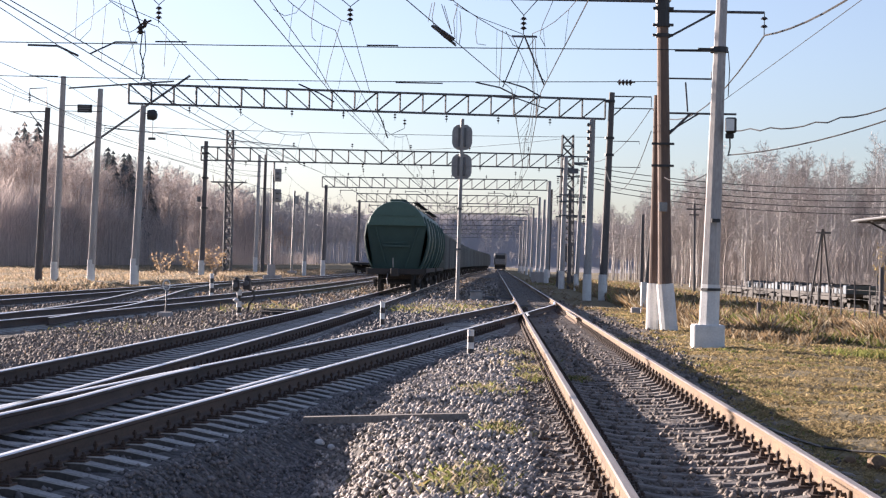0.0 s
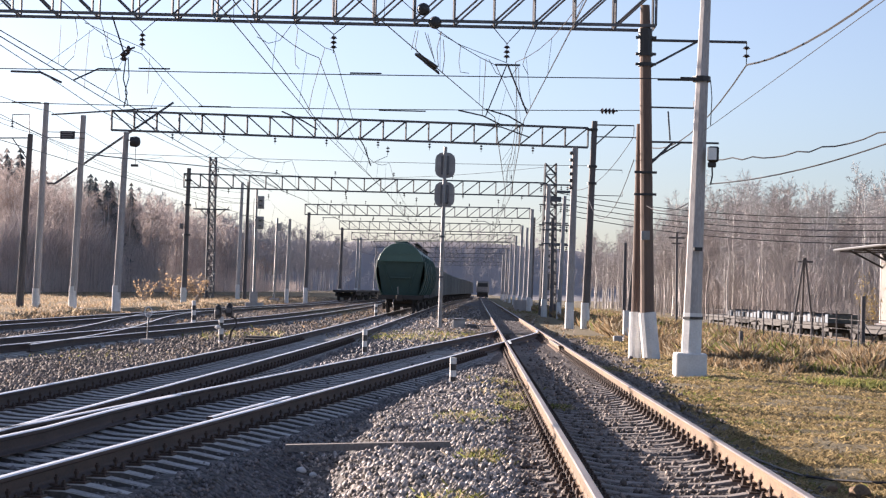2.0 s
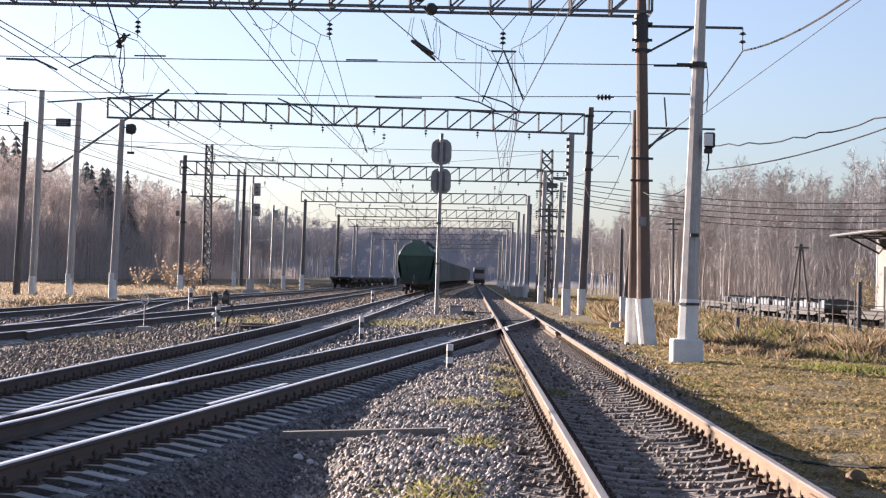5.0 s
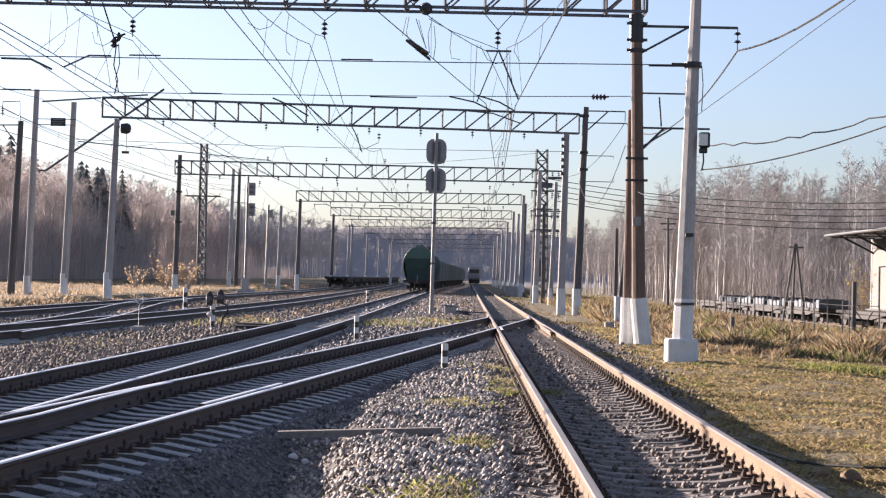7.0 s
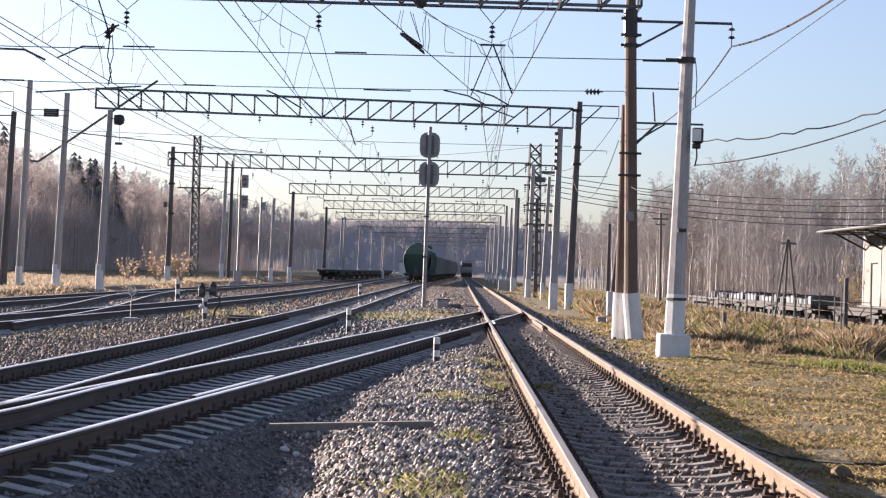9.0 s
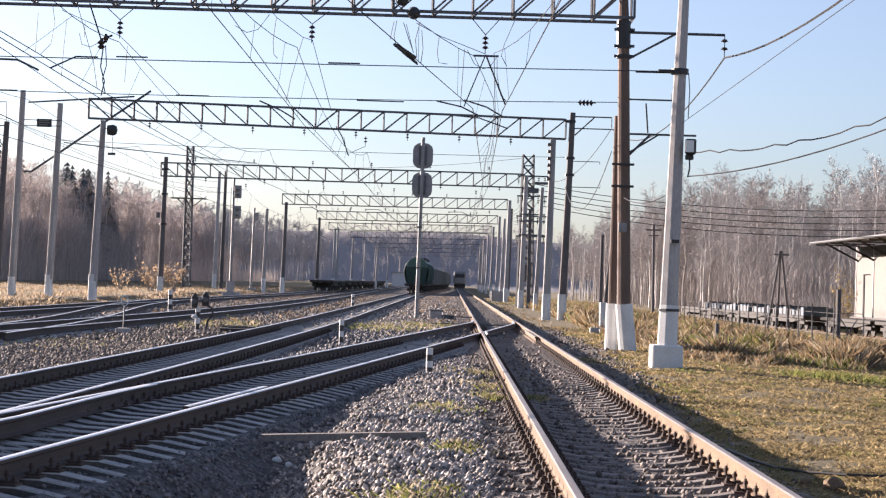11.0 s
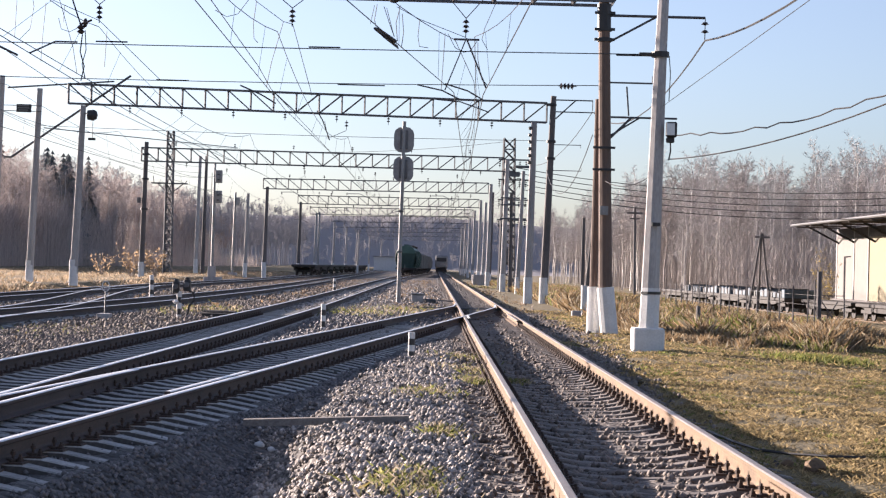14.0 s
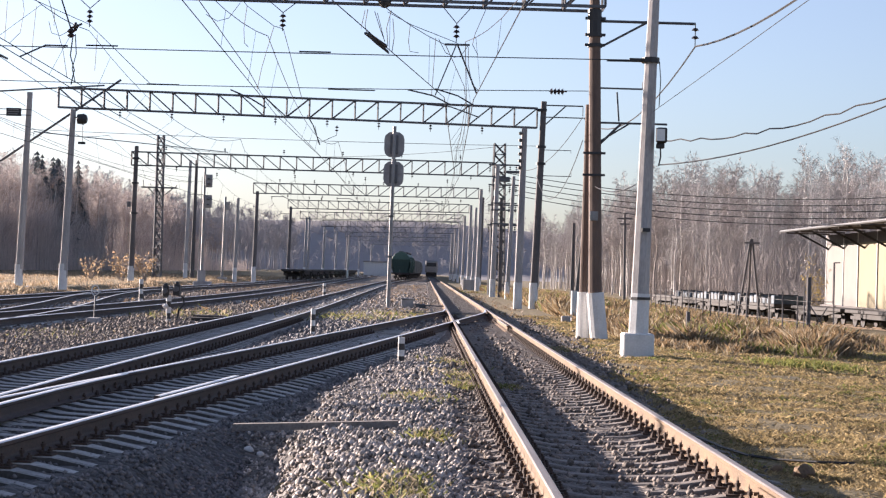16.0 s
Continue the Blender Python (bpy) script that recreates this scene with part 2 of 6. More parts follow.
# ---- mesh helpers ----
class Bag:
    """Collects vertices and faces of one mesh."""

    def __init__(self):
        self.v, self.f, self.m = [], [], []

    def add(self, vs, fs, mi=0):
        k = len(self.v)
        self.v.extend(tuple(p) for p in vs)
        self.f.extend(tuple(i + k for i in f) for f in fs)
        self.m.extend([mi] * len(fs))
        return self

    def box(self, x0, y0, z0, x1, y1, z1, bev=0.0, mi=0):
        if bev <= 0:
            vs = [(x, y, z) for z in (z0, z1) for x, y in ((x0, y0), (x1, y0), (x1, y1), (x0, y1))]
            return self.add(vs, [(3, 2, 1, 0), (4, 5, 6, 7), (0, 1, 5, 4), (1, 2, 6, 5), (2, 3, 7, 6), (3, 0, 4, 7)], mi)
        b = bev
        ring = lambda d, z: [(x0 + d, y0 + b, z), (x0 + b, y0 + d, z), (x1 - b, y0 + d, z), (x1 - d, y0 + b, z), (x1 - d, y1 - b, z), (x1 - b, y1 - d, z), (x0 + b, y1 - d, z), (x0 + d, y1 - b, z)]
        vs = ring(b, z0) + ring(0, z0 + b) + ring(0, z1 - b) + ring(b, z1)
        fs = [tuple(range(7, -1, -1)), tuple(range(24, 32))]
        for r in range(3):
            fs += [(r * 8 + i, r * 8 + (i + 1) % 8, r * 8 + 8 + (i + 1) % 8, r * 8 + 8 + i) for i in range(8)]
        return self.add(vs, fs, mi)

    def tube(self, pts, r, n=6, r2=None, mi=0, cap=True, phase=0.0):
        """A round bar through pts, from radius r to r2."""
        pts = [Vector(p) for p in pts]
        r2 = r if r2 is None else r2
        vs, fs, k = [], [], len(pts)
        t0 = (pts[1] - pts[0]).normalized()
        side = t0.cross(Vector((0, 0, 1)) if abs(t0.z) < 0.9 else Vector((0, 1, 0))).normalized()
        for i, p in enumerate(pts):
            t = (pts[min(i + 1, k - 1)] - pts[max(i - 1, 0)]).normalized()
            side = (side - t * side.dot(t)).normalized()
            up = t.cross(side)
            rr = r + (r2 - r) * i / (k - 1)
            vs += [p + (side * math.cos(a) + up * math.sin(a)) * rr for a in (phase + 2 * math.pi * j / n for j in range(n))]
        for i in range(k - 1):
            fs += [(i * n + j, i * n + (j + 1) % n, (i + 1) * n + (j + 1) % n, (i + 1) * n + j) for j in range(n)]
        if cap:
            fs += [tuple(range(n - 1, -1, -1)), tuple(range((k - 1) * n, k * n))]
        return self.add(vs, fs, mi)

    def lathe(self, prof, n=12, at=(0, 0, 0), axis='Z', mi=0):
        """Turns (radius, height) pairs about an axis through at."""
        vs, fs, k = [], [], len(prof)
        for r, h in prof:
            for j in range(n):
                c, s = r * math.cos(2 * math.pi * j / n), r * math.sin(2 * math.pi * j / n)
                p = (c, s, h) if axis == 'Z' else ((h, c, s) if axis == 'X' else (s, h, c))
                vs.append((p[0] + at[0], p[1] + at[1], p[2] + at[2]))
        for i in range(k - 1):
            fs += [(i * n + j, i * n + (j + 1) % n, (i + 1) * n + (j + 1) % n, (i + 1) * n + j) for j in range(n)]
        fs += [tuple(range(n - 1, -1, -1)), tuple(range((k - 1) * n, k * n))]
        return self.add(vs, fs, mi)

    def sweep(self, prof, path, mi=None, close=True):
        """A closed (x, z) profile carried along a path that runs mainly in y."""
        n, k, vs, fs, ms = len(prof), len(path), [], [], []
        for i, p in enumerate(path):
            a, b = path[max(i - 1, 0)], path[min(i + 1, k - 1)]
            d = math.hypot(b[0] - a[0], b[1] - a[1])
            nx, ny = (b[1] - a[1]) / d, -(b[0] - a[0]) / d
            z = p[2] if len(p) > 2 else 0.0
            vs += [(p[0] + nx * u, p[1] + ny * u, z + w) for u, w in prof]
        base = len(self.v)
        self.v.extend(vs)
        for i in range(k - 1):
            for j in range(n):
                self.f.append((base + i * n + j, base + i * n + (j + 1) % n, base + (i + 1) * n + (j + 1) % n, base + (i + 1) * n + j))
                self.m.append(mi[j] if mi else 0)
        self.f += [tuple(base + j for j in range(n - 1, -1, -1)), tuple(base + (k - 1) * n + j for j in range(n))]
        self.m += [mi[0] if mi else 0] * 2
        return self

    def mesh(self, name, mats, smooth=False):
        me = bpy.data.meshes.new(name)
        me.from_pydata(self.v, [], self.f)
        for m in (mats if isinstance(mats, (list, tuple)) else [mats]):
            me.materials.append(m)
        me.polygons.foreach_set("material_index", self.m)
        if smooth:
            me.polygons.foreach_set("use_smooth", [True] * len(self.f))
        me.update()
        return me


def part(name, bag, material, parent, label="", at=None, smooth=False):
    """One mesh object under a thing or a part."""
    ob = new(name, bag.mesh(name, material, smooth) if isinstance(bag, Bag) else bag)
    ob.parent = parent
    if at is not None:
        ob.matrix_basis = at
    if label:
        ob["label"] = label
    return ob


def thing(name, label, category, group="", kind="", at=None):
    ob = new(name)
    ob.empty_display_size = 0.2
    if at is not None:
        ob.matrix_basis = at
    return tagged(ob, label, category, group, kind)


def solid(name, bag, material, label, category, group="", kind="", at=None, smooth=False):
    ob = new(name, bag.mesh(name, material, smooth))
    if at is not None:
        ob.matrix_basis = at
    return tagged(ob, label, category, group, kind)


def raw_mesh(name, V, T, mats, mi=None):
    """A mesh from arrays of vertices and triangles."""
    V, T = np.asarray(V, np.float32), np.asarray(T, np.int32)
    me = bpy.data.meshes.new(name)
    me.vertices.add(len(V))
    me.vertices.foreach_set("co", V.ravel())
    me.loops.add(T.size)
    me.loops.foreach_set("vertex_index", T.ravel())
    me.polygons.add(len(T))
    me.polygons.foreach_set("loop_start", np.arange(0, T.size, 3, dtype=np.int32))
    me.polygons.foreach_set("loop_total", np.full(len(T), 3, np.int32))
    for m in (mats if isinstance(mats, (list, tuple)) else [mats]):
        me.materials.append(m)
    if mi is not None:
        me.polygons.foreach_set("material_index", np.asarray(mi, np.int32))
    me.update(calc_edges=True)
    me.validate()
    return me


def scatter(V, T, P, S, Q, tilt=None):
    """Copies of one small triangle mesh at points P with sizes S (n or n x 3) and turns Q about z, as one pair of arrays."""
    n, k = len(P), len(V)
    S = np.asarray(S, float)
    S = S[:, None] * np.ones(3) if S.ndim == 1 else S
    W = V[None] * S[:, None]
    c, s = np.cos(Q)[:, None], np.sin(Q)[:, None]
    X = W[..., 0] * c - W[..., 1] * s
    Y = W[..., 0] * s + W[..., 1] * c
    out = np.stack([X, Y, W[..., 2]], -1) + np.asarray(P)[:, None]
    return out.reshape(-1, 3), (T[None] + (np.arange(n) * k)[:, None, None]).reshape(-1, 3)


def sag(a, b, drop, n=10):
    """Points of a hanging line from a to b."""
    a, b = Vector(a), Vector(b)
    return [a.lerp(b, i / n) - Vector((0, 0, drop * 4 * (i / n) * (1 - i / n))) for i in range(n + 1)]


def curve_at(knots, y):
    return float(np.interp(y, [k[0] for k in knots], [k[1] for k in knots]))


def smooth_path(knots, y0, y1, step):
    """Points (x, y) along y, through knots (y, x), with the corners eased."""
    ys = np.arange(y0, y1 + step * 0.5, step)
    w = np.linspace(-9, 9, 13)
    ky, kx = [k[0] for k in knots], [k[1] for k in knots]
    return [(float(np.mean(np.interp(y + w, ky, kx))), float(y)) for y in ys]


# ---- plan of the tracks: centre lines as (y, x) ----
GAUGE = 1.52
FROG_Y = 52.5
MAIN_X = 1.72                                     # the track with the switch
TRAIN = [(-40, -6.6), (0, -5.75), (20, -5.35), (34, -5.0), (47, -4.75), (60, -4.6), (190, -4.6), (217, -4.4), (241, -4.15), (271, -3.7), (330, -2.6), (380, -2.2), (600, -2.2)]
YARD_A = [(20, -12.6), (42, -11.2), (65, -10.1), (94, -9.5), (140, -9.7), (280, -11.5), (600, -14.0)]
YARD_B = [(20, -16.6), (59, -16.1), (102, -16.0), (150, -14.8), (300, -15.0), (600, -17.0)]


def cross_right(y):
    """The right rail of the crossover, a 1 in 9 turnout."""
    return MAIN_X - 0.76 - (FROG_Y - y) * 0.1128


def gz(x, y):
    """Height of the ground; x, y arrays."""
    x, y = np.asarray(x, float), np.asarray(y, float)
    d = x - (MAIN_X - 0.76 - (FROG_Y - y) * 0.1128)
    near = np.clip(19 - y, 0, 8)
    edge = np.interp(y, (11, 13.4, 16, 20, 26, 31, 40), (2.9, 2.5, 2.0, 1.4, 0.85, 0.6, 0.5))
    edge = edge + (0.10 * np.sin(y * 2.1) + 0.07 * np.sin(y * 5.3 + 1)) * np.clip(edge - 0.8, 0, 1)
    c, w = (edge + 0.95) / 2, np.maximum((edge - 0.85) / 2, 0.1)    # gutter beside the crossover, wider towards the camera
    trough = np.clip((edge - 0.95) / 0.4, 0, 1) * (0.17 + near * 0.06) * np.exp(-(np.abs((d - c) / w)) ** 4) * np.clip((46 - y) / 12, 0, 1)
    mound = 0.09 * np.exp(-((x + 0.1 - (y - 20) * 0.02) / 0.8) ** 2) * np.clip((44 - y) / 10, 0, 1)
    lump = 0.025 * np.sin(x * 5.1 + 1.3 * np.sin(y * 2.3)) * np.sin(y * 3.7 + x) * (np.abs(x - MAIN_X) > 1.5) * (d > 0.4)
    verge = -0.30 * np.clip((x - 5.5) / 7.0, 0, 1) - 0.05 * np.clip((x - 2.8) / 0.5, 0, 1) - 1.2 * np.clip((x - 13.8) / 10, 0, 1)
    bank = 0.35 * np.clip((-x - 18.2) / 1.5, 0, 1) * np.clip((y - 55) / 20, 0, 1)
    bed = 0.035 * ((d < -0.02) & (d > -1.58) & (y < 48)) + 0.035 * (((d < 0.95) & (d > 0.02)) | ((d < -1.62) & (d > -2.2))) * (y < 48) + 0.075 * ((np.abs(x + 5.0) < 1.35) & (y < 60) & (d < -2.3))
    return -0.05 - bed - trough * (d > 0) + mound + lump + verge + bank


def verge_edge(y):
    """Where the dark stony shoulder gives way to turf."""
    return 2.9 + np.interp(y, (16, 22, 34, 49, 66, 90), (0.0, 0.15, 0.75, 1.5, 1.2, 0.0))


# ---- ground ----
def ground():
    xs = np.r_[-3000, -1200, -500, -250, np.arange(-130, -24, 6.0), np.arange(-24, 30, 0.5), np.arange(30, 130, 6.0), 250, 500, 1200, 3000]
    ys = np.r_[-3000, -800, -200, -60, -20, 0, 6, np.arange(9, 60, 0.6), np.arange(60, 140, 3.0), np.arange(140, 500, 20.0), 700, 1100, 1800, 3500]
    X, Y = np.meshgrid(xs, ys)
    rng = np.random.default_rng(3)
    Z = gz(X, Y) - 0.10 + rng.normal(0, 0.012, X.shape)
    Z = np.where((X > verge_edge(Y)) | (X < -19), Z + 0.09, Z)
    V = np.stack([X, Y, Z], -1).reshape(-1, 3)
    w = len(xs)
    i = (np.arange(len(ys) - 1)[:, None] * w + np.arange(w - 1)).ravel()
    T = np.r_[np.c_[i, i + 1, i + w + 1], np.c_[i, i + w + 1, i + w]]
    ob = new("ground", raw_mesh("ground", V, T, M_SOIL))
    tagged(ob, "autumn verge of short dry yellow-green grass and soil", "ground", kind="structure")


def ballast():
    """Crushed stone from the verge to the yard's far edge."""
    xs = np.r_[np.arange(-19.0, -6, 0.5), np.arange(-6, 3.05, 0.14)]
    ys = np.r_[np.arange(8, 40, 0.22), np.arange(40, 100, 0.8), np.arange(100, 640, 12.0)]
    X, Y = np.meshgrid(xs, ys)
    rng = np.random.default_rng(4)
    X = X + np.clip((X - 2.45) / 0.5, 0, 1) * (verge_edge(Y) - 2.9)
    X = X + np.where(X > verge_edge(Y) - 0.05, 0.18 * np.sin(Y * 0.9) + 0.12 * np.sin(Y * 2.3), 0)
    Z = gz(X, Y) + rng.normal(0, 0.009, X.shape)
    edge = (X > verge_edge(Y) + 0.03) | (X < -18.8)
    Z = np.where(edge, Z - 0.12, Z)
    V = np.stack([X, Y, Z], -1).reshape(-1, 3)
    w = len(xs)
    i = (np.arange(len(ys) - 1)[:, None] * w + np.arange(w - 1)).ravel()
    T = np.r_[np.c_[i, i + 1, i + w + 1], np.c_[i, i + w + 1, i + w]]
    cx, cy = V[T].mean(1)[:, 0], V[T].mean(1)[:, 1]
    # kind 1 widens towards the camera to paint the gutter's shade as well
    kind = np.where((cx > -6.3) & (cx < MAIN_X - 0.76 - (FROG_Y - cy) * 0.1128 + 1.0 + 0.2 * np.clip(19 - cy, 0, 8)) & (cy < 62), 1, np.where((cx < -6.3) & (cy < 115), 2, np.where((np.abs(cx - MAIN_X) < 1.5) | (cx > 2.6) | ((cx > -19) & (cy > 62)), 2, 0)))
    ob = new("ballast_bed", raw_mesh("ballast_bed", V, T, [M_BALLAST, M_OILY_SHADED, M_EARTHY], kind))
    tagged(ob, "grey-brown crushed stone ballast under the tracks", "ballast", kind="structure")


def stones():
    """Loose stones on the near ballast."""
    rng = np.random.default_rng(5)
    V = np.array([(1, 0, 0), (-1, 0.1, 0.1), (0, 1, 0), (0.1, -1, 0.1), (0.2, 0.1, 1), (0, 0, -0.8), (0.6, 0.6, 0.45), (-0.6, -0.5, 0.5)], float)
    T = np.array([(0, 6, 4), (6, 2, 4), (0, 2, 6), (2, 1, 4), (1, 7, 4), (7, 3, 4), (1, 3, 7), (3, 0, 4), (2, 0, 5), (1, 2, 5), (3, 1, 5), (0, 3, 5)])
    for name, x0, x1, y0, y1, dens, mat_, dark in (("loose_ballast", -6.5, 3.5, 10.5, 17, 400, M_STONE, 0), ("loose_ballast", -7.5, 4.0, 17, 26, 270, M_STONE, 0), ("loose_ballast", -9.5, 4.9, 26, 42, 125, M_STONE, 0), ("loose_ballast", -16, 4.9, 42, 75, 26, M_STONE, 0), ("loose_ballast", -18, 3.6, 75, 150, 5, M_STONE, 0)):
        n = int((x1 - x0) * (y1 - y0) * dens)
        x, y = rng.uniform(x0, x1, n), rng.uniform(y0, y1, n)
        dd = x - (MAIN_X - 0.76 - (FROG_Y - y) * 0.1128)
        on_sleeper = ((np.abs(x - MAIN_X) < 1.34) & (np.abs((y - 10.3 + 0.25) % 0.5 - 0.25) < 0.11)) | ((dd > -2.2) & (dd < 0.55) & (y < 46) & (np.abs((y - 11.0 + 0.25) % 0.5 - 0.25) < 0.13))
        in_bed = ((dd > -2.2) & (dd < 0.6) & (y < 46)) | ((np.abs(x - MAIN_X) < 1.35)) | ((np.abs(x + 5.1) < 1.3) & (dd < -2.3) & (y < 55))
        keep = (np.abs(x) < y * 0.29 + 0.5) & (x < verge_edge(y) - 0.2 + 0.6 * rng.random(n) ** 3) & ((x < 2.6) | (rng.random(n) < 0.35)) & (~in_bed | (rng.random(n) < np.where(np.abs(x - MAIN_X) < 1.35, 0.5, np.where(dd > 0.05, 0.12, 0.12)))) & (~on_sleeper | (rng.random(n) < 0.1))
        x, y = x[keep], y[keep]
        d = x - (MAIN_X - 0.76 - (FROG_Y - y) * 0.1128)
        s = rng.uniform(0.014, 0.037, len(x)) * np.where((d > 0.3) & (d < 1.6), 0.75, 1.0) * (1 + 0.3 * (y > 26) + 0.4 * (y > 42) + 0.6 * (y > 75))
        S = np.c_[s * rng.uniform(0.8, 1.4, len(x)), s * rng.uniform(0.7, 1.2, len(x)), s * rng.uniform(0.7, 1.5, len(x))]
        inside = np.abs(x - MAIN_X) < 1.3
        z = gz(x, y) + S[:, 2] * 0.3
        z = z - np.where(inside & (rng.random(len(x)) < 0.5), 0.02, 0)
        P = np.c_[x, y, z]
        a, b = scatter(V, T, P, S, rng.uniform(0, 6.28, len(x)))
        # dark stones cover the oily bed and, nearer, the gutter's painted shade
        mi = np.repeat(np.where(inside | (x > 2.6) | ((x < -6.3) & (d < -2.4)), 2, ((d < 0.95 + 0.2 * np.clip(19 - y, 0, 8)) & (y < 62)).astype(int)), len(T))
        ob = new(name, raw_mesh(name, a, b, [M_STONE, M_STONE_D, M_STONE_E], mi))
        tagged(ob, "loose angular grey and brown ballast stones", "ballast", kind="stuff")


# ---- tracks ----
RAIL = [(-0.066, 0.0), (0.066, 0.0), (0.066, 0.011), (0.018, 0.03), (0.010, 0.05), (0.010, 0.125), (0.036, 0.142), (0.0375, 0.17), (0.026, 0.18), (-0.026, 0.18), (-0.0375, 0.17), (-0.036, 0.142), (-0.010, 0.125), (-0.010, 0.05), (-0.018, 0.03), (-0.066, 0.011)]
RAIL_MI = [0] * 7 + [1, 1, 1] + [0] * 6


def sleeper_mesh(name, material, side_shade=None):
    """Prestressed sleeper, 2.7 m, higher at the rail seats, waisted in the middle."""
    b = Bag()
    st = [(-1.35, -0.068, 0.062, 0.092), (-1.2, -0.04, 0.066, 0.097), (-0.98, 0.0, 0.072, 0.102), (-0.60, 0.0, 0.072, 0.102), (-0.42, -0.03, 0.066, 0.097), (0.0, -0.045, 0.062, 0.092)]
    st += [(-x, z, wt, wb) for x, z, wt, wb in st[-2::-1]]
    vs = []
    for x, z, wt, wb in st:
        vs += [(x, -wb, -0.18), (x, -wt - 0.012, z - 0.012), (x, -wt, z), (x, wt, z), (x, wt + 0.012, z - 0.012), (x, wb, -0.18)]
    fs = [(i * 6 + j, i * 6 + 6 + j, i * 6 + 7 + j, i * 6 + j + 1) for i in range(len(st) - 1) for j in range(5)]
    fs += [tuple(range(6)), tuple(range(len(vs) - 1, len(vs) - 7, -1))]
    b.add(vs, fs)
    me = b.mesh(name, material)
    # steep faces get the dark copy, so their shade is painted in
    if side_shade:
        me.materials.append(side_shade)
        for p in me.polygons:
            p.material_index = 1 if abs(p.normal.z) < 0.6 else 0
    return me


def fastening_mesh():
    """Base plate with clips and the tall bolts on both sides of a rail."""
    b = Bag()
    b.box(-0.19, -0.075, 0.0, 0.19, 0.075, 0.016)
    for s in (-1, 1):
        b.box(s * 0.066 - 0.028, -0.035, 0.016, s * 0.066 + 0.028, 0.035, 0.042, 0.006)
        for x, h in ((0.088, 0.115), (0.15, 0.075)):
            b.tube([(s * x, 0, 0.01), (s * x, 0, h)], 0.012, 6)
            b.tube([(s * x, 0, h - 0.045), (s * x, 0, h - 0.018)], 0.022, 6)
            b.tube([(s * x, 0, 0.016), (s * x, 0, 0.034)], 0.03, 6)
    return b.mesh("rail_fastening", M_BOLT)


SLEEPER = sleeper_mesh("sleeper", M_SLEEPER)
SLEEPER_SHADED = sleeper_mesh("sleeper", M_SLEEPER_D, M_SLEEPER_SHADE)
FASTENING = fastening_mesh()


def rail(parent, path, dull=False, name="rail"):
    mats = [M_RUST, M_RAILHEAD_DULL] if dull else [M_RUST_D, M_RAILHEAD]
    return part(name, Bag().sweep(RAIL, path, RAIL_MI), mats, parent)


def offset(path, d):
    out = []
    for i, p in enumerate(path):
        a, b = path[max(i - 1, 0)], path[min(i + 1, len(path) - 1)]
        k = math.hypot(b[0] - a[0], b[1] - a[1])
        out.append((p[0] + (b[1] - a[1]) / k * d, p[1] - (b[0] - a[0]) / k * d))
    return out


def track(label, path, y_from, y_part, y_to, dull=False, rails=True, sleeper=SLEEPER, spacing=0.5, skip=None, drop=0.0):
    """Rails on sleepers along a centre line; sleepers beyond y_part are joined."""
    t = thing("railway_track", label, "railway track", "tracks of the yard", "structure")
    if rails:
        rail(t, offset(path, -0.796), dull)
        rail(t, offset(path, 0.796), dull)
    ys = np.array([p[1] for p in path])
    xs = np.array([p[0] for p in path])
    far = Bag()
    y = y_from
    rnd = random.Random(int(y_from * 7 + len(path)))
    while y < y_to:
        x = float(np.interp(y, ys, xs))
        slope = (float(np.interp(y + 0.5, ys, xs)) - float(np.interp(y - 0.5, ys, xs)))
        a = -math.degrees(math.atan(slope))
        if skip is None or not skip(y):
            m = pose(x, y + rnd.uniform(-0.02, 0.02), -drop, 0, 0, a + rnd.uniform(-0.7, 0.7))
            if y < y_part:
                part("sleeper", sleeper, None, t, at=m)
                for s in (-0.796, 0.796):
                    q = m @ pose(s, 0, 0)
                    part("rail_fastening", FASTENING, None, t, at=q)
            else:
                c = [m @ Vector(p) for p in ((-1.35, -0.1, -0.05), (-1.0, -0.1, 0), (1.0, -0.1, 0), (1.35, -0.1, -0.05), (1.35, 0.1, -0.05), (1.0, 0.1, 0), (-1.0, 0.1, 0), (-1.35, 0.1, -0.05))]
                lo = [p - Vector((0, 0, 0.12)) for p in c]
                far.add(c + lo, [(0, 1, 6, 7), (1, 2, 5, 6), (2, 3, 4, 5), (0, 8, 9, 1), (1, 9, 10, 2), (2, 10, 11, 3)])
        y += spacing
    if far.v:
        ob = part("sleepers", far, sleeper.materials[0], t)
        ob["kind"] = "stuff"
    return t


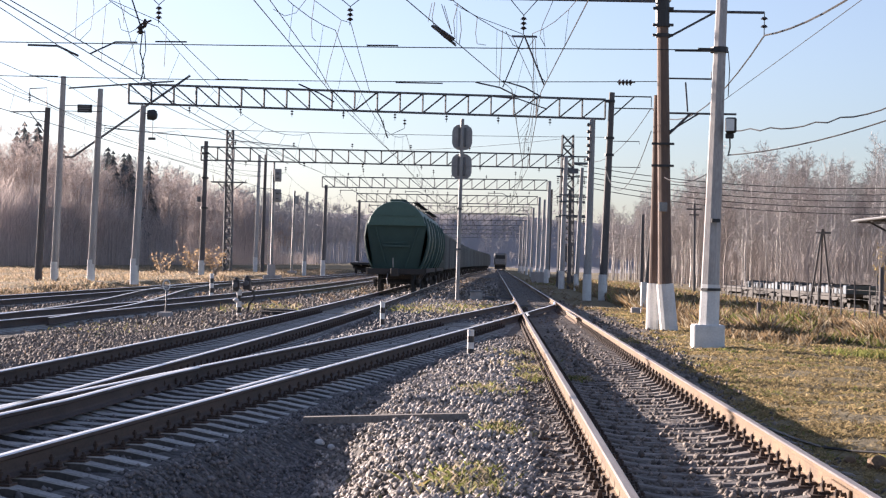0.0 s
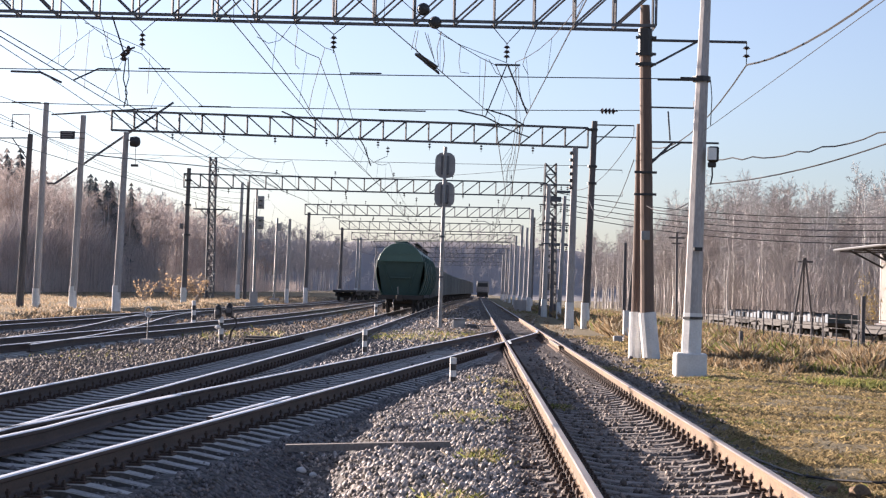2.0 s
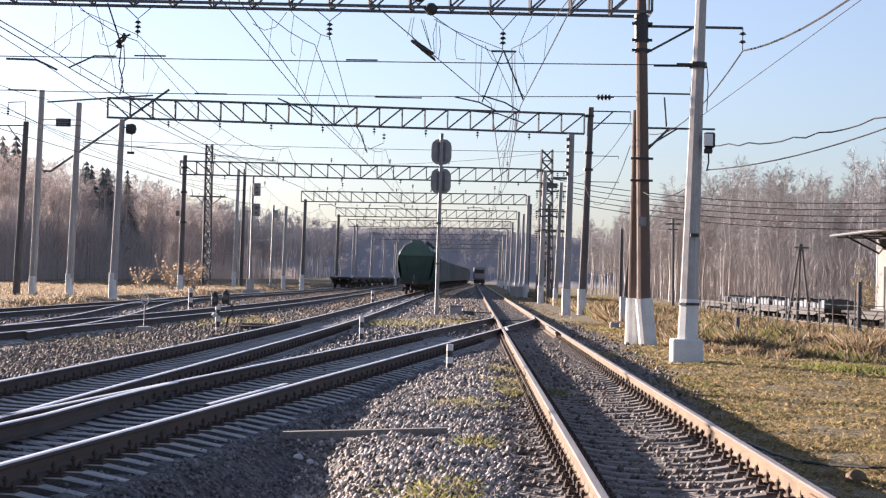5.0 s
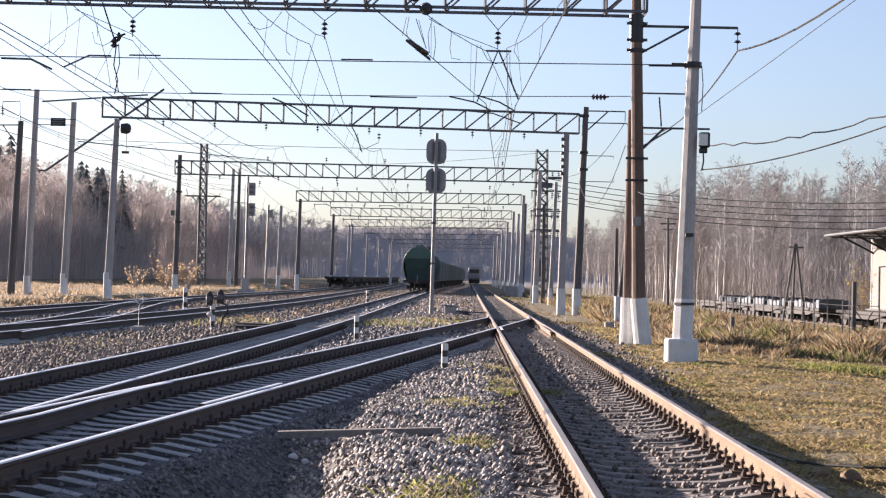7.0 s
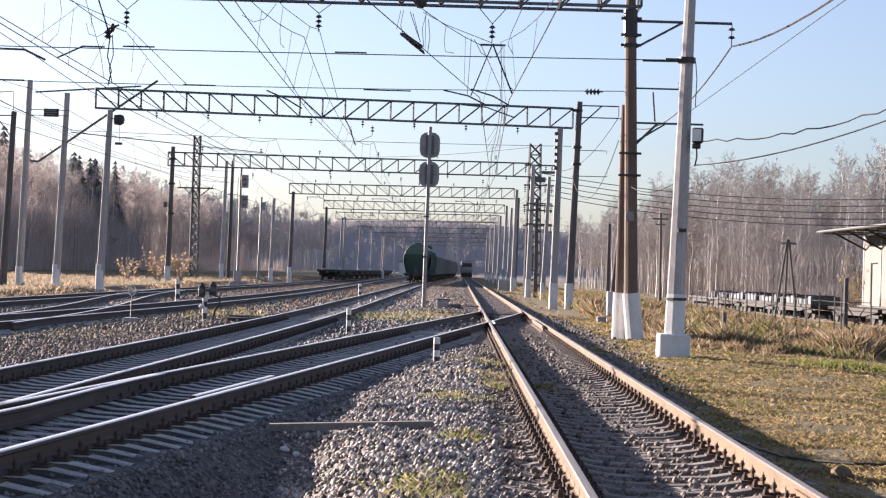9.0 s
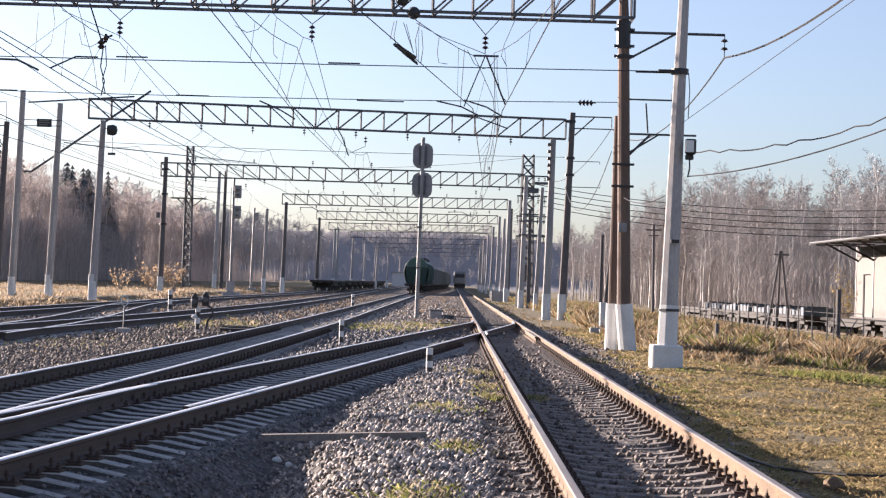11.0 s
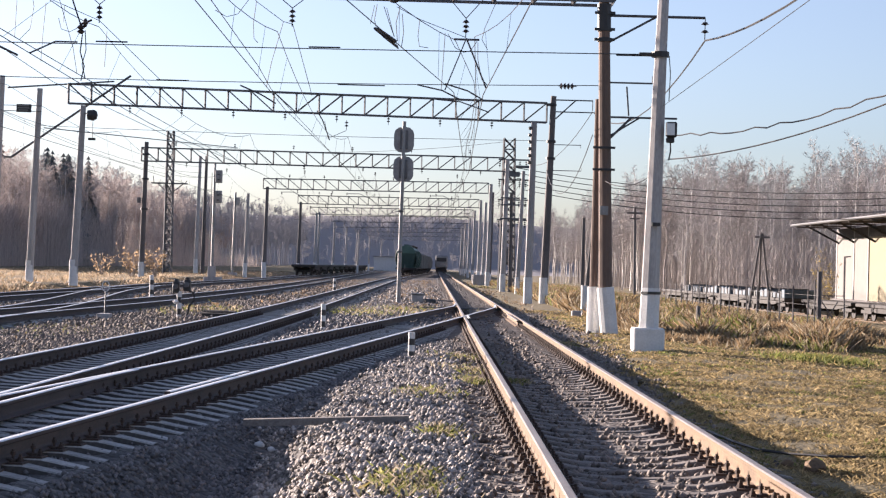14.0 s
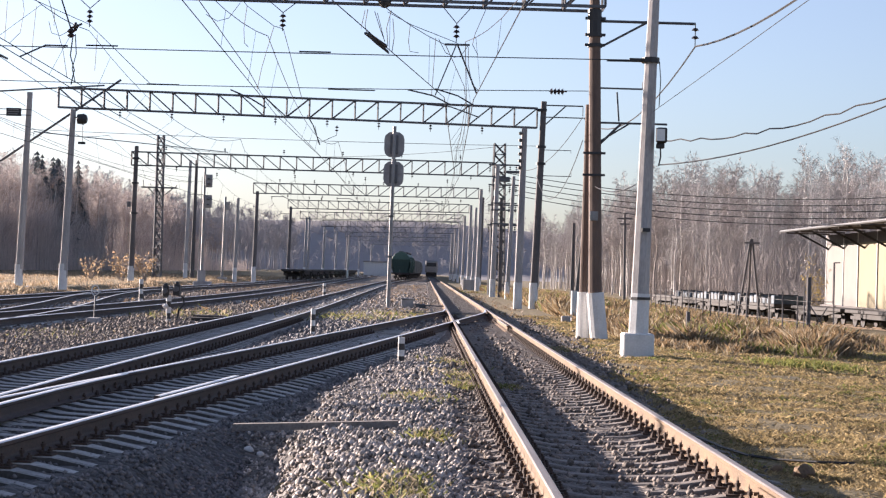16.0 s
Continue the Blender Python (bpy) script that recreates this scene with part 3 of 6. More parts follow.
def tracks():
    main = [(MAIN_X, float(y)) for y in np.r_[np.arange(6, 80, 4.0), np.arange(80, 620, 20.0)]]
    t = track("straight track with rust-brown rails on concrete sleepers", main, 10.3, 60, 240, dull=True)
    # the crossover joins this track at the switch
    right = [(cross_right(y), y) for y in np.arange(4, FROG_Y + 0.1, 2.0)] + [(1.45, 57.0), (1.95, 61.5), (2.3, 65.0), (2.435, 69.0)]
    left = [(cross_right(y) - GAUGE * 1.006 - 0.07, y) for y in np.arange(4, FROG_Y - 1, 2.0)] + [(-0.15, 57.0), (0.36, 61.5), (0.74, 65.0), (0.875, 69.0)]
    centre = [(cross_right(y) - 0.8, y) for y in np.arange(4, 66, 2.0)]
    c = track("crossover track with dark rails and bright worn heads", centre, 11.0, 46, 50, rails=False, sleeper=SLEEPER_SHADED, drop=0.012)
    rail(c, right)
    rail(c, left)
    rail(c, [(cross_right(y) - 0.14, y) for y in np.arange(19.4, 23.5, 1.0)], name="check_rail")
    rail(c, [(-4.60, 14.5), (-4.28, 17.5), (-4.16, 20.0), (-4.02, 22.0), (-3.90, 23.2)], name="wing_rail")
    rail(t, [(MAIN_X + 0.796 - 0.14, y) for y in np.arange(49.0, 56.1, 1.0)], dull=True, name="check_rail")
    rail(t, [(MAIN_X - 0.796 + 0.12, 50.0), (MAIN_X - 0.796 + 0.11, 52.0), (MAIN_X - 0.796 + 0.16, 54.0)], name="wing_rail")
    # plate-like chairs and blades of the switch
    chair = Bag().box(-0.3, -0.07, 0.0, 0.3, 0.07, 0.02).mesh("slide_chair", M_BOLT)
    for y in np.arange(57, 69, 0.6):
        for dx in (-0.75, 0.75):
            part("slide_chair", chair, None, t, at=pose(MAIN_X + dx, float(y), 0))
    b = Bag()
    for y in (66.6, 67.2):
        b.tube([(MAIN_X - 2.6, y, 0.05), (MAIN_X + 0.9, y, 0.05)], 0.02, 6)
    part("switch_rod", b, M_STEEL, t)
    tr = smooth_path(TRAIN, 4, 600, 6.0)
    track("track of the freight train with dark rails", tr, 15.0, 55, 200, sleeper=SLEEPER_SHADED, drop=0.012)
    track("yard track with dark rails", smooth_path(YARD_A, 26, 600, 8.0), 30.0, 30, 140, sleeper=SLEEPER_SHADED, spacing=0.55)
    track("outer yard track with dark rails", smooth_path(YARD_B, 40, 600, 8.0), 44.0, 44, 140, sleeper=SLEEPER_SHADED, spacing=0.55)
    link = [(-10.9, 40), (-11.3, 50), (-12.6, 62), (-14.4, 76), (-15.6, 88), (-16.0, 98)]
    track("curved link between two yard tracks", smooth_path([(y, x) for x, y in link], 40, 96, 4.0), 44, 44, 90, sleeper=SLEEPER_SHADED, spacing=0.55, drop=0.01)


# ---- portals, poles ----
def pole_part(parent, x, y, z0, z1, r0, r1, material, lean=0.0, leany=0.0, n=10, name="mast"):
    return part(name, Bag().tube([(x, y, z0), (x + lean * 0.5, y + leany * 0.5, (z0 + z1) / 2), (x + lean, y + leany, z1)], r0, n, r1), material, parent)


def truss(parent, y, x0, x1, zl, zr, h, panel, w=0.5, r=0.045):
    """A box lattice beam from x0 to x1; zl, zr: heights of its lower chord at the ends."""
    b, f = Bag(), lambda x: zl + (zr - zl) * (x - x0) / (x1 - x0)
    n = max(4, round((x1 - x0) / panel))
    mid = n // 2
    for s in (-w, w):
        for k in (0, h):
            b.tube([(x0, y + s, f(x0) + k), (x1, y + s, f(x1) + k)], r * 1.25, 4, phase=0.785)
        for i in range(n + 1):
            x = x0 + (x1 - x0) * i / n
            b.tube([(x, y + s, f(x)), (x, y + s, f(x) + h)], r * 0.8, 4, cap=False)
            if i < n:
                xb = x0 + (x1 - x0) * (i + 1) / n
                ends = ((x, f(x) + h), (xb, f(xb))) if i < mid else ((x, f(x)), (xb, f(xb) + h))
                b.tube([(ends[0][0], y + s, ends[0][1]), (ends[1][0], y + s, ends[1][1])], r * 0.62, 4, cap=False)
    for i in range(n + 1):
        x = x0 + (x1 - x0) * i / n
        for k in (0, h):
            b.tube([(x, y - w, f(x) + k), (x, y + w, f(x) + k)], r * 0.55, 4, cap=False)
    return part("crossbeam", b, M_STEEL, parent)


def white_foot(parent, x, y, z0, z1, r0, r1, block=0.0, bh=0.35):
    b = Bag().tube([(x, y, z0), (x, y, z1)], r0 + 0.012, 10, r1 + 0.012)
    if block:
        b.box(x - block, y - block, z0 - 0.2, x + block, y + block, z0 + bh, 0.03)
    return part("painted_foot", b, M_WHITE, parent)


def insulator(parent, top, n=3, r=0.10, pitch=0.13, name="insulator", horizontal=None):
    """A string of ribbed discs that hangs from top, or lies along a direction."""
    b = Bag()
    d = Vector(horizontal) if horizontal else Vector((0, 0, -1))
    p = Vector(top)
    b.tube([p, p + d * (pitch * (n + 1))], 0.014, 5)
    for i in range(n):
        c = p + d * pitch * (i + 0.7)
        b.tube([c - d * 0.035, c, c + d * 0.02], r * 0.55, 8, r)
        b.tube([c + d * 0.02, c + d * 0.045], r * 0.5, 8, r * 0.35)
    return part(name, b, M_INS, parent)


def bracket(parent, x0, z0, x1, y, drop_=0.0, brace=0.8, r=0.035):
    """A side arm from a mast with its stay."""
    b = Bag().tube([(x0, y, z0), (x1, y, z0)], r, 5)
    if brace:
        b.tube([(x0, y, z0 - brace), (x0 + (x1 - x0) * 0.5, y, z0)], r * 0.8, 5)
    if drop_:
        b.tube([(x1, y, z0), (x1, y, z0 - drop_)], r * 0.6, 5)
    return part("bracket", b, M_STEEL, parent)


def portals():
    # near portal, its beam over the top of the view
    p = thing("catenary_portal", "near catenary portal with grey lattice beam on rust-stained poles", "catenary portal", "catenary portals")
    truss(p, 48.3, -24.0, 4.75, 9.06, 9.02, 1.05, 1.1, 0.45, 0.045)
    part("mast", Bag().tube([(4.84, 48.0, -0.1), (4.70, 48.0, 1.15), (4.48, 48.0, 8.8), (4.46, 48.0, 9.6)], 0.215, 12, 0.125), M_CONC_B, p, "rust-stained concrete mast")
    part("mast", Bag().tube([(4.44, 48.7, -0.1), (4.44, 48.7, 1.15), (4.44, 48.7, 6.4)], 0.15, 12, 0.08), M_CONC_B, p)
    part("mast", Bag().tube([(-23.6, 48.3, -0.1), (-23.6, 48.3, 9.6)], 0.21, 12, 0.15), M_CONC, p)
    part("painted_foot", Bag().tube([(4.84, 48.0, -0.1), (4.70, 48.0, 1.18)], 0.245, 12, 0.235), M_WHITE, p)
    part("painted_foot", Bag().tube([(4.44, 48.7, -0.1), (4.44, 48.7, 1.18)], 0.18, 12, 0.165), M_WHITE, p)
    for z in (8.7, 8.25, 7.97):
        part("clamp", Bag().tube([(4.5, 48.0, z - 0.05), (4.5, 48.0, z + 0.05)], 0.20, 10).box(4.22, 47.88, z - 0.035, 4.78, 47.96, z + 0.035), M_BLACK, p)
    part("collar", Bag().tube([(4.49, 48.0, 8.3), (4.48, 48.0, 8.95)], 0.19, 10), M_BLACK, p)
    bracket(p, 4.6, 8.64, 7.26, 48.0, 0.0, 0.75, 0.04)
    insulator(p, (7.26, 48.0, 8.64), 2, 0.11, 0.22)
    bracket(p, 4.5, 6.80, 5.85, 48.0, -0.2, 0.0, 0.025)
    bracket(p, 4.5, 5.85, 6.55, 48.0, 0.0, 0.65, 0.03)
    part("bracket", Bag().tube([(5.15, 48, 6.7), (5.22, 48, 5.9)], 0.025, 5).tube([(4.6, 48, 5.15), (5.3, 48, 5.85)], 0.035, 5), M_STEEL, p)
    for z in (5.0, 4.4):
        part("clamp", Bag().box(4.25, 47.80, z - 0.03, 4.86, 47.90, z + 0.03), M_BLACK, p)
    part("cabinet_tag", Bag().box(4.47, 47.74, 3.15, 4.70, 47.80, 3.40, 0.01), M_ALU, p, "small pale enamel plate")
    for x, z in ((-9.42, 8.62), (-4.1, 8.66), (0.7, 8.5)):
        part("hanger", Bag().tube([(x - 0.45, 48.3, 9.02), (x, 48.3, z)], 0.012, 4).tube([(x + 0.45, 48.3, 9.02), (x, 48.3, z)], 0.012, 4), M_WIRE, p)
        insulator(p, (x, 48.3, z), 3, 0.10, 0.13)
    for x, z in ((-1.62, 9.33), (-1.29, 8.97)):
        part("pulley", Bag().lathe([(0.02, -0.16), (0.13, -0.12), (0.18, 0), (0.13, 0.12), (0.02, 0.16)], 12, (x, 47.8, z), 'Y'), M_BLACK, p, "black round tensioning pulley")
    # second portal
    p = thing("catenary_portal", "catenary portal with grey lattice beam and concrete masts", "catenary portal", "catenary portals")
    truss(p, 88, -18.6, 5.45, 9.34, 9.0, 0.98, 1.17, 0.1, 0.05)
    for x0, x1, z1, y in ((5.5, 5.78, 10.34, 88.0), (4.66, 4.78, 8.9, 87.0)):
        pole_part(p, x0, y, -0.1, z1, 0.21, 0.14, M_CONC_D if x0 > 5 else M_CONC, x1 - x0)
        white_foot(p, x0 + 0.01, y, -0.1, 1.2, 0.215, 0.205)
    pole_part(p, -18.1, 88, 0.2, 9.25, 0.21, 0.14, M_CONC, 0.26)
    white_foot(p, -18.1, 88, 0.2, 1.5, 0.215, 0.205)
    for z in (9.9, 8.05, 7.2):
        part("clamp", Bag().tube([(5.7, 88, z - 0.06), (5.7, 88, z + 0.06)], 0.24, 10), M_BLACK, p)
    bracket(p, 5.7, 10.15, 7.75, 88, 0.5, 0.0)
    part("bracket", Bag().tube([(5.9, 88, 9.2), (6.9, 88, 10.15)], 0.035, 5), M_STEEL, p)
    bracket(p, 5.7, 9.5, 7.85, 87.4, 0.0, 0.0, 0.03)
    bracket(p, 5.7, 7.9, 7.2, 88, 0.15, 0.0, 0.02)
    bracket(p, 5.6, 6.6, 7.25, 88, -0.2, 0.0, 0.02)
    for k in range(6):
        part("insulator", Bag().lathe([(0.03, -0.09), (0.09, -0.05), (0.09, 0.05), (0.03, 0.09)], 8, (4.58, 86.8, 8.6 - k * 0.34), 'Z'), M_INS, p)
    for k in range(8):
        x = -15.5 + k * 2.6
        insulator(p, (x, 88, 9.3 - 0.34 * (x + 18.6) / 24 + 0.0), 2, 0.09, 0.13)
    # farther portals
    for i, (y, xl, xr, zl, zr, leg, lz, dark) in enumerate(((128, -21.6, 4.9, 8.77, 8.70, -21.4, 0.0, True), (168, -16.6, 5.0, 8.64, 8.75, -16.35, 0.2, True), (208, -16.4, 5.1, 8.65, 8.7, -16.2, 0.15, True), (248, -17.8, 5.3, 8.55, 8.75, -17.0, 0.3, False), (288, -17.1, 5.4, 8.5, 8.8, -16.7, 0.3, False), (328, -17.0, 5.4, 8.5, 8.8, -16.7, 0.3, False), (372, -17.0, 5.4, 8.5, 8.8, -16.7, 0.3, False), (420, -16.0, 6.4, 8.5, 8.8, -15.8, 0.3, False), (480, -15.0, 8.4, 8.5, 8.8, -14.8, 0.3, False))):
        p = thing("catenary_portal", "distant catenary portal with lattice beam over all tracks", "catenary portal", "catenary portals")
        truss(p, y, xl, xr, zl, zr, 0.98, 1.2, 0.12, 0.05)
        pole_part(p, leg, y, lz - 0.2, zl + (1.4 if y == 128 else 0.2), 0.21, 0.15, M_CONC_D if dark else M_CONC, 0.15)
        white_foot(p, leg, y, lz - 0.2, lz + 1.4, 0.215, 0.21)
        pole_part(p, xr + 0.1, y, -0.2, zr + 0.9, 0.21, 0.15, M_CONC, 0.15)
        white_foot(p, xr + 0.1, y, -0.2, 1.2, 0.215, 0.21)
        if y == 128:
            part("switch_box", Bag().box(leg - 0.42, y - 0.2, 5.7, leg - 0.16, y + 0.1, 6.1, 0.02), M_STEEL, p)
            for z in (5.2, 7.4, 9.2):
                part("clamp", Bag().tube([(leg + 0.1, y, z), (leg + 0.1, y, z + 0.13)], 0.28, 8), M_BLACK, p)
        for k in range(6):
            x = xl + 2.5 + k * (xr - xl - 5) / 5
            insulator(p, (x, y, zl + 1.45), 2, 0.1, 0.13)
            insulator(p, (x + 0.8, y, zl - 0.02), 2, 0.1, 0.13)


def light_pole():
    p = thing("light_pole", "tall tapered concrete pole with white painted foot and floodlight", "light pole")
    part("pole", Bag().tube([(4.76, 38.65, 0.35), (4.86, 38.65, 5.5), (4.99, 38.65, 10.8)], 0.215, 8, 0.085, phase=0.39), M_CONC, p)
    part("painted_foot", Bag().tube([(4.76, 38.65, 0.3), (4.785, 38.65, 1.28)], 0.228, 8, 0.215, phase=0.39), M_WHITE, p)
    part("footing", Bag().box(4.40, 38.32, -0.25, 5.08, 38.98, 0.40, 0.03), M_WHITE, p, "whitewashed concrete block")
    part("band", Bag().tube([(4.78, 38.65, 1.14), (4.78, 38.65, 1.20)], 0.24, 8, phase=0.39), M_BLACK, p)
    part("tag", Bag().box(4.75, 38.36, 2.64, 4.93, 38.45, 2.72), M_BLACK, p)
    f = part("floodlight", Bag().box(4.99, 38.30, 4.62, 5.20, 38.36, 4.92, 0.015).box(5.02, 38.36, 4.60, 5.25, 38.52, 4.94, 0.03).box(5.02, 38.4, 4.48, 5.2, 38.5, 4.60, 0.02), M_BLACK, p, "black floodlight with pale glass")
    part("lens", Bag().box(5.005, 38.288, 4.64, 5.185, 38.298, 4.90), M_LAMPGLASS, f)
    part("clamp", Bag().tube([(4.87, 38.65, 6.38), (4.87, 38.65, 6.5)], 0.2, 8).box(4.4, 38.55, 6.41, 4.75, 38.68, 6.47), M_BLACK, p)
    part("cable", Bag().tube([(5.12, 38.5, 4.5), (5.13, 38.5, 4.3), (5.09, 38.5, 4.1)], 0.018, 5).tube([(5.05, 38.5, 6.4), (5.08, 38.45, 6.0), (5.06, 38.45, 5.4)], 0.01, 4), M_BLACK, p)


def masts():
    """Single masts of the yard."""
    for x, y, z0, z1, lean, dark, foot, lab in (
            (-22.3, 88.5, 0.0, 10.7, 0.24, False, 0.6, "concrete mast on a whitewashed block footing"),
            (-20.43, 88.5, 0.15, 10.1, 0.28, False, 0.5, "concrete mast on a whitewashed block footing"),
            (-23.0, 88.0, 0.3, 9.05, 0.30, True, 0, "dark weathered mast at the wood's edge"),
            (-22.9, 168, 0.5, 11.6, 0.2, False, 0, "paired slim concrete mast"),
            (-22.35, 168.8, 0.5, 11.7, 0.15, True, 0, "paired slim concrete mast"),
            (-18.6, 172, 0.2, 8.3, 0.15, False, 0, "slim pale post beside the tracks"),
            (5.75, 66.5, -0.2, 4.75, 0.42, True, 0, "short dark leaning post"),
            (5.6, 118, -0.2, 8.2, 0.25, False, 0, "concrete mast of the verge"),
            (5.55, 128, -0.2, 7.1, -0.05, True, 0, "dark wooden pole with a crossarm"),
            (5.5, 176, -0.2, 9.2, 0.2, True, 0, "dark mast of the verge"),
            (5.4, 196, -0.2, 8.9, 0.2, False, 0, "concrete mast of the verge"),
            (11.0, 130, -0.3, 5.5, 0.0, True, 0, "dark wooden telegraph pole"),
            (-17.2, 258, 0.2, 9.2, 0.1, False, 0, "concrete mast of the yard"),
            (-13.2, 300, 0.2, 7.6, 0.2, False, 0, "pale slim post of the yard")):
        p = thing("mast", lab, "mast")
        r = 0.20 if abs(x) > 19 or y > 150 else 0.16
        pole_part(p, x, y, z0 - 0.15, z1, r, r * 0.7, M_CONC_D if dark else M_CONC, lean, name="pole")
        if not dark or y < 70 or y > 170:
            white_foot(p, x + 0.01, y, z0 - 0.15, z0 + 1.25, r, r * 0.97, foot, 0.32)
    p = thing("plate_on_wire", "dark blank enamel sign hung between masts", "sign")
    part("plate", Bag().box(-21.25, 88.2, 8.85, -20.49, 88.24, 9.26, 0.01), M_BLACK, p)
    b = Bag()
    for k, (u, v) in enumerate(((0.1, 0.62), (0.08, 0.66), (0.12, 0.58))):
        b.box(-21.25 + u, 88.188, 9.16 - k * 0.11, -21.25 + v, 88.196, 9.20 - k * 0.11)
    part("lettering_bars", b, M_ALU, p)
    part("hanger", Bag().tube([(-21.9, 88.3, 9.2), (-20.0, 88.3, 9.2)], 0.02, 4).tube([(-21.9, 88.3, 8.92), (-20.0, 88.3, 8.92)], 0.02, 4), M_STEEL, p)
    p = thing("mast_strut", "long diagonal steel strut between masts", "strut")
    part("bar", Bag().tube([(-22.0, 88.9, 6.62), (-21.6, 88.9, 6.62), (-15.65, 88.9, 10.9)], 0.06, 6), M_STEEL, p)
    part("bar", Bag().tube([(-21.9, 89.0, 10.15), (-16.5, 89.0, 10.6)], 0.045, 6).tube([(-20.0, 89.0, 8.15), (-14.6, 128, 9.9)], 0.03, 5), M_STEEL, p)
    p = thing("yard_lamp", "dark floodlight on the portal mast", "lamp")
    part("housing", Bag().lathe([(0.05, -0.25), (0.24, -0.2), (0.28, 0.1), (0.2, 0.25), (0.04, 0.3)], 12, (-17.35, 87.7, 8.75), 'X'), M_BLACK, p)
    part("arm", Bag().tube([(-17.9, 88, 8.9), (-17.3, 87.8, 8.75)], 0.03, 5).tube([(-17.3, 87.8, 8.6), (-17.3, 87.8, 7.6)], 0.015, 4).box(-17.5, 87.7, 7.5, -17.15, 87.85, 7.62), M_BLACK, p)
    # side arm frames on the dark mast at the edge
    p = thing("feeder_bracket", "steel feeder bracket at the mast's head", "bracket")
    part("frame", Bag().tube([(-22.75, 88, 9.0), (-22.78, 88, 10.05), (-23.64, 88, 10.0), (-23.64, 88, 9.7)], 0.03, 5).tube([(-22.7, 88, 8.85), (-24.6, 88, 8.8)], 0.035, 5).tube([(-22.7, 88, 7.6), (-23.6, 88, 8.8)], 0.03, 5), M_STEEL, p)
    insulator(p, (-23.64, 88, 9.75), 3, 0.09, 0.12)
    # telegraph pole with crossarm, tripod pole
    p = thing("telegraph_pole", "wooden telegraph pole with a crossarm", "telegraph pole")
    part("pole", Bag().tube([(14.9, 130, -0.8), (14.78, 130, 6.4)], 0.12, 8, 0.09), M_CONC_D, p)
    part("crossarm", Bag().box(14.2, 129.9, 5.9, 15.35, 130.0, 6.02).box(14.4, 129.9, 5.5, 15.15, 130.0, 5.6), M_CONC_D, p)
    p = thing("telegraph_pole", "braced wooden telegraph pole standing on splayed legs", "telegraph pole")
    part("pole", Bag().tube([(23.3, 130, -1.8), (24.2, 130, 4.7)], 0.09, 8, 0.08).tube([(25.1, 130, -1.8), (24.3, 130, 4.7)], 0.09, 8, 0.08).tube([(24.3, 131.2, -1.8), (24.25, 130.1, 4.7)], 0.09, 8, 0.08), M_CONC_D, p)
    part("crossarm", Bag().box(23.7, 129.85, 4.35, 24.85, 129.97, 4.48), M_CONC_D, p)
    # crossarms on the verge poles
    p = thing("crossarm", "weathered crossarms with small insulators", "crossarm")
    for z in (6.7, 6.2, 5.2):
        part("arm", Bag().box(4.7, 127.8, z, 6.6, 127.9, z + 0.1), M_STEEL, p)


def lattice_tower(x, y, z1, w0, w1, label):
    p = thing("lattice_tower", label, "lattice tower")
    b, n = Bag(), 14
    at = lambda k, sx, sy: (x + sx * (w0 + (w1 - w0) * k / n), y + sy * (w0 + (w1 - w0) * k / n), -0.2 + (z1 + 0.2) * k / n)
    for sx, sy in ((-1, -1), (1, -1), (1, 1), (-1, 1)):
        b.tube([at(0, sx, sy), at(n, sx, sy)], 0.075, 4)
    for k in range(n):
        for (a, c), (d, e) in (((-1, -1), (1, -1)), ((1, -1), (1, 1)), ((1, 1), (-1, 1)), ((-1, 1), (-1, -1))):
            b.tube([at(k, a, c), at(k + 1, d, e)], 0.042, 4, cap=False)
            b.tube([at(k, d, e), at(k + 1, a, c)], 0.042, 4, cap=False)
            b.tube([at(k, a, c), at(k, d, e)], 0.025, 4, cap=False)
    part("tower_frame", b, M_STEEL, p)
    return p


def towers():
    t = lattice_tower(5.75, 140, 12.0, 0.62, 0.42, "dark steel lattice tower with insulators and switchgear")
    for z in (10.2, 8.6, 7.0, 5.4):
        part("crossarm", Bag().box(4.9, 139.3, z, 7.6, 139.4, z + 0.12), M_STEEL, t)
    rnd = random.Random(6)
    for z in (10.2, 8.6, 7.0, 5.4):
        for x in (5.0, 6.6, 7.1, 7.5):
            insulator(t, (x, 139.35, z), 3, 0.11, 0.16)
    for q in ((5.2, 138.9, 8.9, 6.6, 139.2, 9.3), (6.2, 138.9, 9.6, 7.4, 139.2, 9.8), (5.4, 138.8, 2.0, 6.2, 139.1, 3.2)):
        part("switch_box", Bag().box(*q, 0.03), M_STEEL, t)
    t = lattice_tower(-25.9, 170, 14.1, 0.36, 0.30, "slim lattice mast at the wood's edge")
    part("platform", Bag().box(-27.6, 169.4, 8.95, -24.2, 170.6, 9.05).tube([(-27.4, 170, 9.0), (-27.5, 170, 9.7)], 0.04, 4).tube([(-24.4, 170, 9.0), (-24.2, 170, 9.3)], 0.04, 4).tube([(-27.0, 170, 8.95), (-25.9, 170, 7.9), (-24.6, 170, 8.95)], 0.05, 4), M_STEEL, t)


